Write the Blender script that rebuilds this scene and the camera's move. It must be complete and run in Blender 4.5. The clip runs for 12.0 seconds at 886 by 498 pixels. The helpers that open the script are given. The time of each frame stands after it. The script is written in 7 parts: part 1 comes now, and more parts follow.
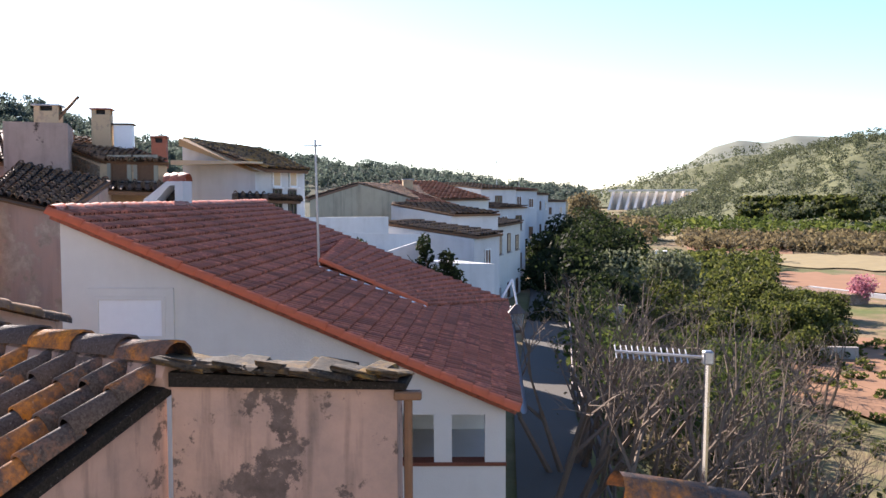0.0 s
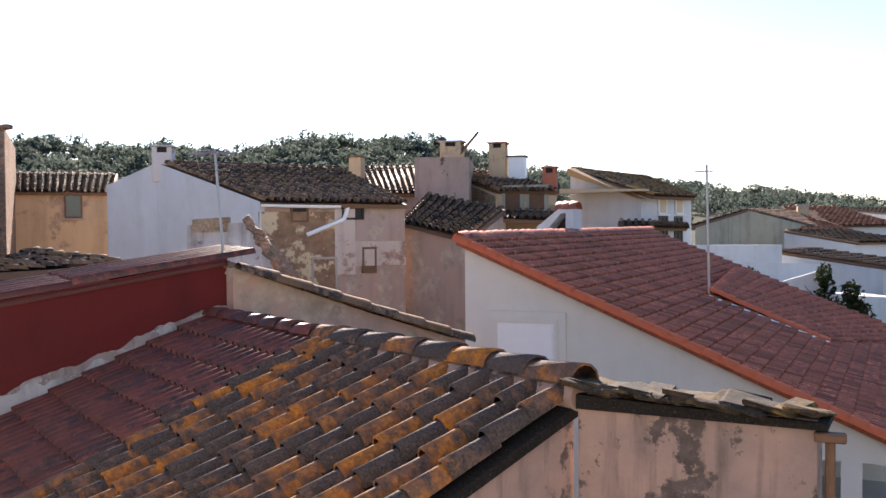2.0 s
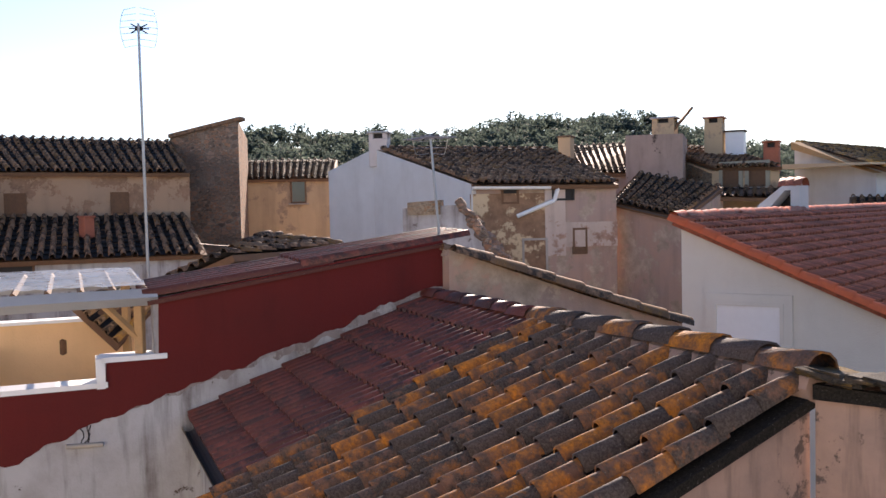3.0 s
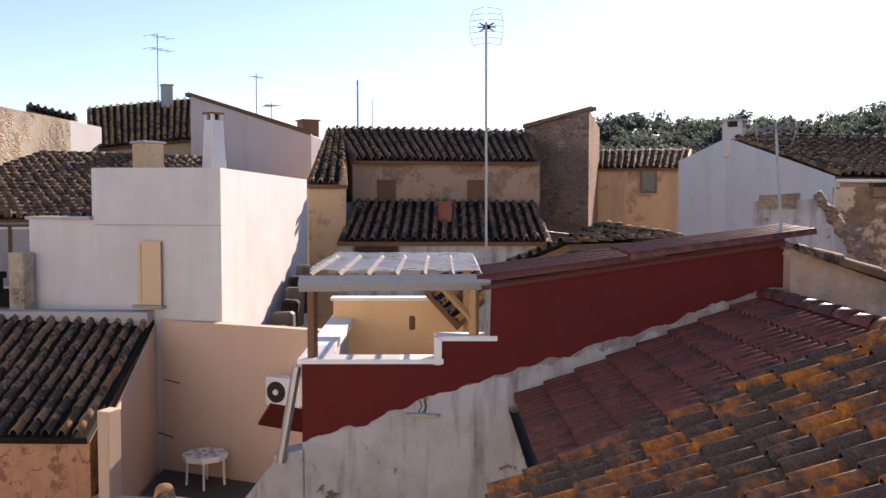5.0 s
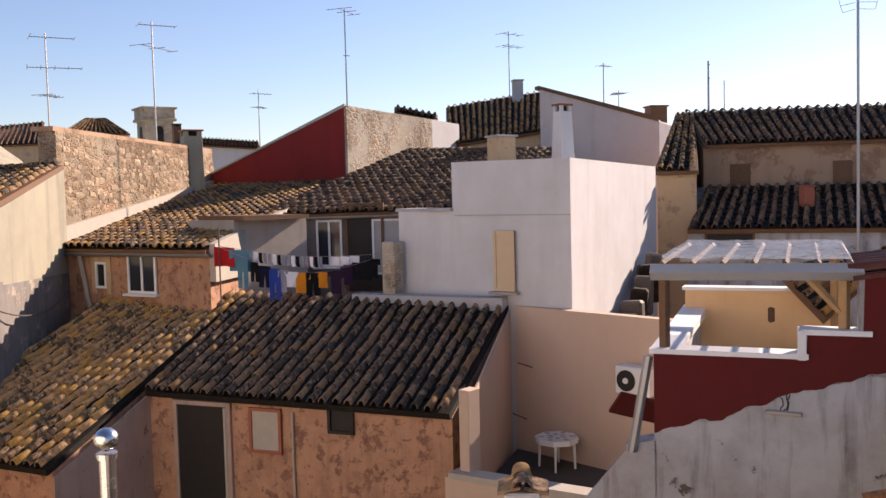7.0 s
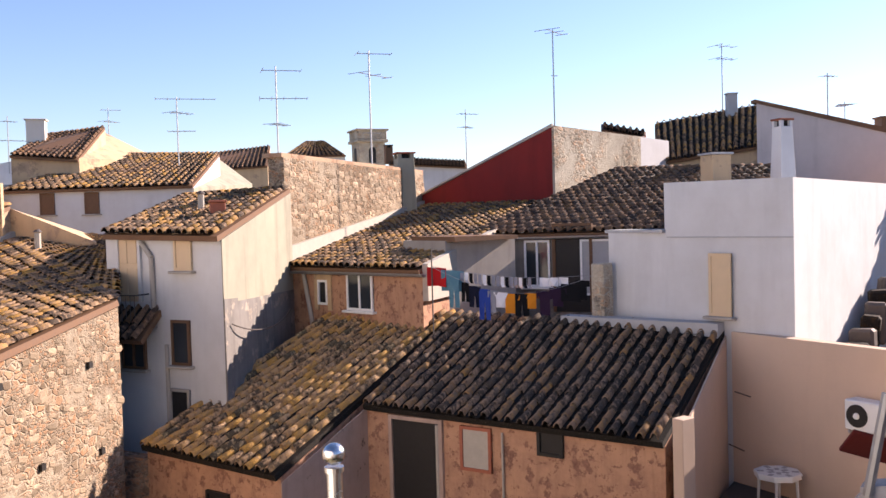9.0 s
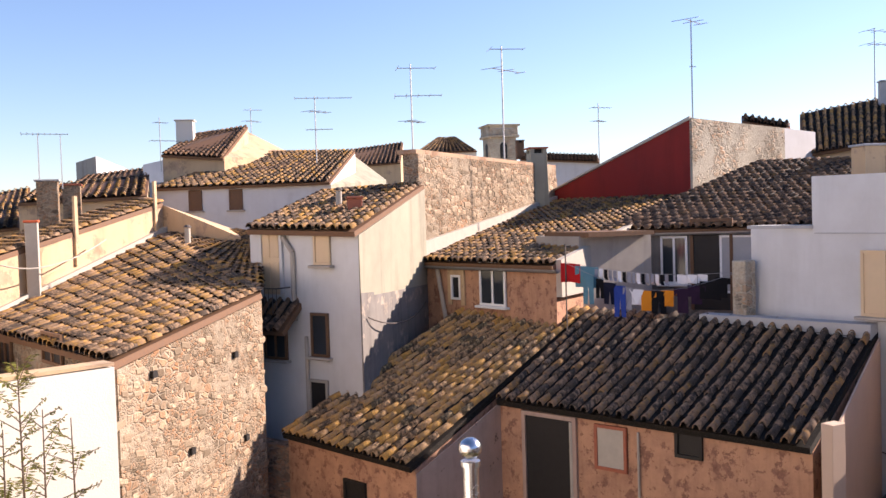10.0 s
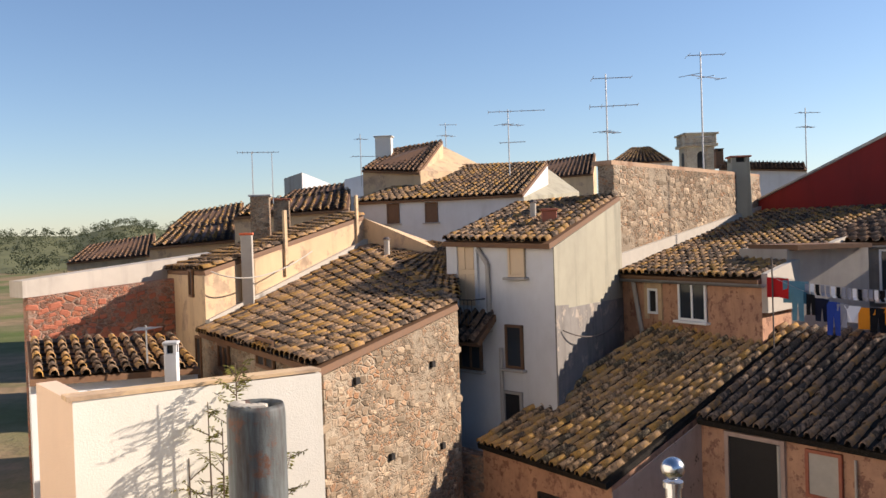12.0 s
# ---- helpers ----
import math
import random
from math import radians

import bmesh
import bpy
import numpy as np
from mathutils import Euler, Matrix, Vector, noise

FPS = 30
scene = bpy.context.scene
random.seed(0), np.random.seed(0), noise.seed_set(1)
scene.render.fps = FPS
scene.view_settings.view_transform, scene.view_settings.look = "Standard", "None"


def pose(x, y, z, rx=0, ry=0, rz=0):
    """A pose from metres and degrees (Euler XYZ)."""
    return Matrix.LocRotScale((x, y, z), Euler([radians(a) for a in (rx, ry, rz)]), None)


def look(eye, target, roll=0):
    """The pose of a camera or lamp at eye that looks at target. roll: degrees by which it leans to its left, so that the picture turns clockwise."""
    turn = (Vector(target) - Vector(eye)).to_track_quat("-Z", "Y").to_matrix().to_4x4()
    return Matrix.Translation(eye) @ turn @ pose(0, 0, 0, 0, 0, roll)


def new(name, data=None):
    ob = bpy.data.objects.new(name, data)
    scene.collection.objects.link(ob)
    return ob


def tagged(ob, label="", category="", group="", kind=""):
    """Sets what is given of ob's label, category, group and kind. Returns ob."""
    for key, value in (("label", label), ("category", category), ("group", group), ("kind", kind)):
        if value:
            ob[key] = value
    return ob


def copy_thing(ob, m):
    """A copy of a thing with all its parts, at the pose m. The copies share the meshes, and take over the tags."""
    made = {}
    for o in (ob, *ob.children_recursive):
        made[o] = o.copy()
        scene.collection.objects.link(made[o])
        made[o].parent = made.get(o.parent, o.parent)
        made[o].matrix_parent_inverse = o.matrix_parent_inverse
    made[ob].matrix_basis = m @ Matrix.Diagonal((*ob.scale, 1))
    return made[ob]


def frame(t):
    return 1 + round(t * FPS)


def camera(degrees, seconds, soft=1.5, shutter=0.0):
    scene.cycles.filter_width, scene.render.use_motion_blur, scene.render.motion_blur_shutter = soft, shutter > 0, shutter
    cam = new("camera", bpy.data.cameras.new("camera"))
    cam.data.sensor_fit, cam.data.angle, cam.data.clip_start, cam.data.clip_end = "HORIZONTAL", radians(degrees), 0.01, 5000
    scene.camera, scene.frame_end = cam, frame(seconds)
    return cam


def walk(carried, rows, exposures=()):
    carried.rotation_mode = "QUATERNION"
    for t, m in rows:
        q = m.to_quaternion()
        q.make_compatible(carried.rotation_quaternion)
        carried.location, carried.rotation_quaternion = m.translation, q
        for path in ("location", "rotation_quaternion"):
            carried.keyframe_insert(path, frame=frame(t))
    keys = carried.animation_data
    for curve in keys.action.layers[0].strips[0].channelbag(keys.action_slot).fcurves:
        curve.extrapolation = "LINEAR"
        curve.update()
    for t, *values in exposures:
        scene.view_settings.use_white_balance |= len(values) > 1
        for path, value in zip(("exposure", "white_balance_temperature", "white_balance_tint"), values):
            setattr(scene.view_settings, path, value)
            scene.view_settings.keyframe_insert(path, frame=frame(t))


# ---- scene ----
EXPOSURES = [(0, 1.65, 6150, 20), (1.5, 1.7, 6400, 20), (2.5, 1.5, 6600, 21), (4.5, 1.3, 6850, 25), (5.5, 1.1, 6900, 26), (6.5, 0.88, 7000, 27), (7.5, 1.2, 6800, 27), (9.5, 1.35, 6450, 26), (10.5, 1.3, 6500, 25), (12, 0.85, 6450, 17)]
cam = camera(52.0, 12.0)
PATH = [
    (0.0, pose(0.032, -0.045, -0.066, 86.69, 0.18, 0.00)),
    (0.5, pose(0.001, -0.049, -0.060, 87.66, -0.06, 5.36)),
    (1.0, pose(-0.026, -0.061, -0.059, 88.49, -0.07, 11.27)),
    (1.5, pose(-0.071, -0.065, -0.063, 88.81, 0.36, 18.05)),
    (2.0, pose(-0.114, -0.062, -0.074, 88.56, 0.44, 23.67)),
    (2.5, pose(-0.173, -0.084, -0.074, 88.36, 1.25, 30.61)),
    (2.7, pose(-0.196, -0.081, -0.075, 87.96, 1.25, 33.47)),
    (4.3, pose(-0.045, 0.124, 0.007, 87.41, 0.72, 46.61)),
    (4.5, pose(-0.026, 0.129, 0.003, 87.23, 0.40, 49.53)),
    (5.0, pose(0.010, 0.119, -0.022, 87.01, -0.01, 58.89)),
    (5.5, pose(0.014, 0.120, -0.020, 86.65, 0.34, 65.75)),
    (6.0, pose(0.012, 0.133, -0.015, 86.39, 0.14, 71.40)),
    (6.5, pose(-0.019, 0.136, -0.054, 86.10, 1.08, 77.18)),
    (7.0, pose(-0.025, 0.083, -0.030, 86.57, 1.43, 80.43)),
    (7.5, pose(-0.025, 0.043, -0.016, 86.60, 1.35, 84.57)),
    (9.3, pose(0.029, -0.061, 0.091, 88.03, 1.66, 95.01)),
    (9.5, pose(0.033, -0.074, 0.093, 88.00, 1.64, 96.52)),
    (10.0, pose(0.017, -0.109, 0.087, 87.86, 1.75, 101.34)),
    (10.5, pose(-0.016, -0.122, 0.079, 88.00, 2.04, 105.22)),
    (11.0, pose(-0.017, -0.153, 0.076, 88.07, 2.72, 108.23)),
    (11.5, pose(-0.004, -0.186, 0.083, 88.40, 1.80, 110.63)),
    (12.0, pose(0.017, -0.191, 0.092, 89.00, 1.88, 113.32)),
]
walk(cam, PATH, EXPOSURES)

# ---- daylight ----
SUN_BEARING, SUN_HEIGHT = 33.0, 26.5          # degrees left of +y, degrees above the horizon
world = bpy.data.worlds.new("sky")
scene.world = world
world.use_nodes = True
sky = world.node_tree.nodes.new("ShaderNodeTexSky")
sky.sky_type, sky.sun_disc = "NISHITA", False
sky.sun_elevation, sky.sun_rotation = radians(SUN_HEIGHT), radians(-SUN_BEARING)
sky.air_density, sky.dust_density, sky.ozone_density = 1.0, 0.2, 3.5
world.node_tree.nodes["Background"].inputs[1].default_value = 0.08
world.node_tree.links.new(sky.outputs[0], world.node_tree.nodes["Background"].inputs[0])
sun = new("sun", bpy.data.lights.new("sun", "SUN"))
sun.data.energy, sun.data.angle, sun.data.color = 5.0, radians(0.6), (1.0, 0.88, 0.71)
b, e = radians(SUN_BEARING), radians(SUN_HEIGHT)
sun.matrix_world = look((0, 0, 0), (math.sin(b) * math.cos(e), -math.cos(b) * math.cos(e), -math.sin(e)))


# ---- materials ----
def nodes_of(name):
    m = bpy.data.materials.new(name)
    m.use_nodes = True
    return m, m.node_tree, m.node_tree.nodes["Principled BSDF"]


def ramp(tree, fac, stops):
    n = tree.nodes.new("ShaderNodeValToRGB")
    els = n.color_ramp.elements
    while len(els) < len(stops):
        els.new(0.5)
    for el, (p, c) in zip(els, stops):
        el.position, el.color = p, (*c, 1)
    tree.links.new(fac, n.inputs[0])
    return n.outputs[0]


def mixed(tree, fac, a, b, kind="MIX"):
    n = tree.nodes.new("ShaderNodeMix")
    n.data_type, n.blend_type = "RGBA", kind
    for sock, v in ((n.inputs[0], fac), (n.inputs[6], a), (n.inputs[7], b)):
        if isinstance(v, bpy.types.NodeSocket):
            tree.links.new(v, sock)
        elif isinstance(v, float):
            sock.default_value = v
        else:
            sock.default_value = (*v, 1)
    return n.outputs[2]


def noise_of(tree, scale, detail=5.0, rough=0.6, stretch=(1, 1, 1), where="Object", shift=0.0):
    co = tree.nodes.new("ShaderNodeTexCoord")
    mp = tree.nodes.new("ShaderNodeMapping")
    mp.inputs["Scale"].default_value = stretch
    mp.inputs["Location"].default_value = (shift, shift * 0.7, shift * 1.3)
    n = tree.nodes.new("ShaderNodeTexNoise")
    n.inputs["Scale"].default_value, n.inputs["Detail"].default_value, n.inputs["Roughness"].default_value = scale, detail, rough
    tree.links.new(co.outputs[where], mp.inputs[0])
    tree.links.new(mp.outputs[0], n.inputs[0])
    return n.outputs[0]


def bump(tree, bsdf, height, strength=0.3, dist=0.02):
    n = tree.nodes.new("ShaderNodeBump")
    n.inputs["Strength"].default_value, n.inputs["Distance"].default_value = strength, dist
    tree.links.new(height, n.inputs["Height"])
    tree.links.new(n.outputs[0], bsdf.inputs["Normal"])


def plaster(name, base, stain=(0.25, 0.2, 0.16), amount=0.4, bare=None, bare_amount=0.0, streak=0.3, scale=1.0, rough=0.9):
    """Old render on a wall: soft blotches, run-off streaks, fine grain and, where wanted, patches fallen off to what lies under it."""
    m, t, b = nodes_of(name)
    big = noise_of(t, 0.55 * scale, 6, 0.65)
    mid = noise_of(t, 3.0 * scale, 6, 0.7, shift=3)
    run = noise_of(t, 2.2 * scale, 4, 0.6, (1, 1, 0.12), shift=7)
    fine = noise_of(t, 40, 3, 0.6)
    col = mixed(t, ramp(t, big, [(0.38, (0, 0, 0)), (0.68, (amount,) * 3)]), base, stain)
    col = mixed(t, ramp(t, run, [(0.5, (0, 0, 0)), (0.72, (streak,) * 3)]), col, tuple(c * 0.55 for c in stain))
    col = mixed(t, ramp(t, mid, [(0.3, (0.0,) * 3), (0.7, (0.35,) * 3)]), col, tuple(min(1, c * 1.12) for c in base))
    h = fine
    if bare:
        k = ramp(t, noise_of(t, 1.1 * scale, 8, 0.72, shift=11), [(0.60 - 0.22 * bare_amount, (0,) * 3), (0.64 - 0.22 * bare_amount, (1,) * 3)])
        col = mixed(t, k, col, mixed(t, ramp(t, mid, [(0.35, (0,) * 3), (0.65, (1,) * 3)]), bare, tuple(c * 0.6 for c in bare)))
        h = mixed(t, 0.75, fine, k, "SUBTRACT")
    t.links.new(col, b.inputs["Base Color"])
    b.inputs["Roughness"].default_value = rough
    b.inputs["Specular IOR Level"].default_value = 0.2
    bump(t, b, h, 0.35, 0.012)
    return m


def rubble(name, stone=(0.36, 0.25, 0.18), mortar=(0.45, 0.36, 0.27), size=6.0, cover=0.35):
    """Rubble masonry half hidden by lime mortar."""
    m, t, b = nodes_of(name)
    co = t.nodes.new("ShaderNodeTexCoord")
    mp = t.nodes.new("ShaderNodeMapping")
    mp.inputs["Scale"].default_value = (1, 1, 1.7)
    t.links.new(co.outputs["Object"], mp.inputs[0])
    wob = t.nodes.new("ShaderNodeTexNoise")
    wob.inputs["Scale"].default_value = 5
    t.links.new(mp.outputs[0], wob.inputs[0])
    add = mixed(t, 0.12, mp.outputs[0], wob.outputs[1])
    def stones(scale):
        edge = t.nodes.new("ShaderNodeTexVoronoi")
        edge.feature = "DISTANCE_TO_EDGE"
        cell = t.nodes.new("ShaderNodeTexVoronoi")
        for v in (edge, cell):
            v.inputs["Scale"].default_value = scale
            v.inputs["Randomness"].default_value = 1.0
            t.links.new(add, v.inputs["Vector"])
        return (ramp(t, cell.outputs["Color"], [(0.1, tuple(c * 0.5 for c in stone)), (0.4, stone), (0.65, (stone[0] * 1.3, stone[1] * 0.95, stone[2] * 0.75)), (0.95, tuple(min(1, c * 1.7) for c in stone))]),
                ramp(t, edge.outputs["Distance"], [(0.015, (0, 0, 0)), (0.13, (1, 1, 1))]))

    pick = ramp(t, noise_of(t, 1.7, 3, 0.5, shift=15), [(0.46, (0,) * 3), (0.50, (1,) * 3)])
    (ta, ga), (tb, gb_) = stones(size * 0.7), stones(size * 1.6)
    tone, gap = mixed(t, pick, ta, tb), mixed(t, pick, ga, gb_)
    lime = ramp(t, noise_of(t, 0.9, 7, 0.7), [(0.62 - 0.3 * cover, (1, 1, 1)), (0.75 - 0.3 * cover, (0, 0, 0))])
    seen = mixed(t, 1.0, gap, lime, "MULTIPLY")
    grain = noise_of(t, 22, 5, 0.7)
    col = mixed(t, seen, mixed(t, grain, tuple(c * 0.7 for c in mortar), mortar), tone)
    col = mixed(t, ramp(t, noise_of(t, 0.5, 6, 0.65, shift=21), [(0.42, (0,) * 3), (0.70, (0.6,) * 3)]), col, tuple(c * 0.4 for c in stone))
    t.links.new(mixed(t, 0.35, col, ramp(t, grain, [(0.3, (0.25,) * 3), (0.7, (1,) * 3)]), "MULTIPLY"), b.inputs["Base Color"])
    b.inputs["Roughness"].default_value = 0.95
    b.inputs["Specular IOR Level"].default_value = 0.15
    bump(t, b, mixed(t, 0.3, seen, grain), 0.8, 0.05)
    return m


def clay(name, fired, dark, lichen, dark_amount=0.5, lichen_amount=0.4, rough=0.85, gloss=0.2, grain=0.6):
    """Fired clay tiles, each of its own tone, with black growth and orange lichen."""
    m, t, b = nodes_of(name)
    info = t.nodes.new("ShaderNodeObjectInfo")
    isle = t.nodes.new("ShaderNodeNewGeometry")
    mix = t.nodes.new("ShaderNodeMath")
    mix.operation = "ADD"
    t.links.new(info.outputs["Random"], mix.inputs[0])
    t.links.new(isle.outputs["Random Per Island"], mix.inputs[1])
    own = t.nodes.new("ShaderNodeMath")
    own.operation = "FRACT"
    t.links.new(mix.outputs[0], own.inputs[0])
    geo = t.nodes.new("ShaderNodeNewGeometry")

    def spot(scale, detail, shift):
        n = t.nodes.new("ShaderNodeTexNoise")
        n.inputs["Scale"].default_value, n.inputs["Detail"].default_value, n.inputs["Roughness"].default_value = scale, detail, 0.7
        v = t.nodes.new("ShaderNodeVectorMath")
        v.operation = "ADD"
        v.inputs[1].default_value = (shift, shift, shift)
        t.links.new(geo.outputs["Position"], v.inputs[0])
        t.links.new(v.outputs[0], n.inputs[0])
        return n.outputs[0]

    tone = ramp(t, own.outputs[0], [(0.0, tuple(c * 0.38 for c in fired)), (0.35, tuple(c * 0.75 for c in fired)), (0.65, fired), (0.88, tuple(min(1, c * 1.5) for c in fired)), (1.0, tuple(min(1, c * 2.1) for c in fired))])

    def sum_of(a, k, c):
        n = t.nodes.new("ShaderNodeMath")
        n.operation = "MULTIPLY_ADD"
        t.links.new(own.outputs[0], n.inputs[0])
        n.inputs[1].default_value = k
        t.links.new(a, n.inputs[2])
        return n.outputs[0]

    black = ramp(t, sum_of(spot(11, 10, 0), 0.40, 0), [(0.80 - 0.35 * dark_amount, (0, 0, 0)), (1.02 - 0.35 * dark_amount, (0.92,) * 3)])
    tone = mixed(t, ramp(t, spot(26, 6, 12), [(0.35, (0,) * 3), (0.7, (0.6,) * 3)]), tone, tuple(c * 0.5 for c in fired))
    col = mixed(t, black, tone, mixed(t, ramp(t, spot(70, 5, 5), [(0.35, (0,) * 3), (0.65, (1,) * 3)]), tuple(c * 0.35 for c in dark), tuple(c * 1.9 for c in dark)))
    gold = ramp(t, sum_of(spot(7.5, 10, 20), -0.32, 0), [(0.55 - 0.4 * lichen_amount, (0, 0, 0)), (0.76 - 0.4 * lichen_amount, (0.95,) * 3)])
    col = mixed(t, mixed(t, 0.55, gold, ramp(t, spot(34, 8, 40), [(0.36, (0.1,) * 3), (0.62, (1,) * 3)]), "MULTIPLY"), col, mixed(t, ramp(t, spot(42, 6, 9), [(0.35, (0,) * 3), (0.65, (1,) * 3)]), tuple(c * 0.4 for c in lichen), lichen))
    pale = ramp(t, spot(55, 8, 31), [(0.62, (0, 0, 0)), (0.69, (0.45,) * 3)])
    col = mixed(t, pale, col, (0.42, 0.40, 0.35))
    t.links.new(col, b.inputs["Base Color"])
    b.inputs["Roughness"].default_value = rough
    b.inputs["Specular IOR Level"].default_value = gloss
    bump(t, b, spot(45, 8, 2), grain, 0.010)
    return m


def plain(name, base, rough=0.7, metal=0.0, vary=0.25, scale=9.0, gloss=0.35):
    m, t, b = nodes_of(name)
    n = noise_of(t, scale, 5, 0.65)
    fine = noise_of(t, scale * 9, 3, 0.6, shift=2)
    col = mixed(t, n, tuple(c * (1 - vary) for c in base), tuple(min(1, c * (1 + vary)) for c in base))
    t.links.new(col, b.inputs["Base Color"])
    t.links.new(ramp(t, n, [(0.3, (max(0, rough - 0.12),) * 3), (0.7, (min(1, rough + 0.1),) * 3)]), b.inputs["Roughness"])
    b.inputs["Metallic"].default_value = metal
    b.inputs["Specular IOR Level"].default_value = gloss
    bump(t, b, fine, 0.2, 0.004)
    return m


def leafy(name, a, c, rough=0.7):
    m, t, b = nodes_of(name)
    isle = t.nodes.new("ShaderNodeNewGeometry")
    col = ramp(t, isle.outputs["Random Per Island"], [(0.0, tuple(x * 0.6 for x in a)), (0.5, a), (1.0, c)])
    t.links.new(col, b.inputs["Base Color"])
    b.inputs["Roughness"].default_value = rough
    b.inputs["Specular IOR Level"].default_value = 0.2
    thin = t.nodes.new("ShaderNodeBsdfTranslucent")
    t.links.new(col, thin.inputs[0])
    mix = t.nodes.new("ShaderNodeMixShader")
    mix.inputs[0].default_value = 0.55
    t.links.new(b.outputs[0], mix.inputs[1])
    t.links.new(thin.outputs[0], mix.inputs[2])
    t.links.new(mix.outputs[0], t.nodes["Material Output"].inputs[0])
    return m


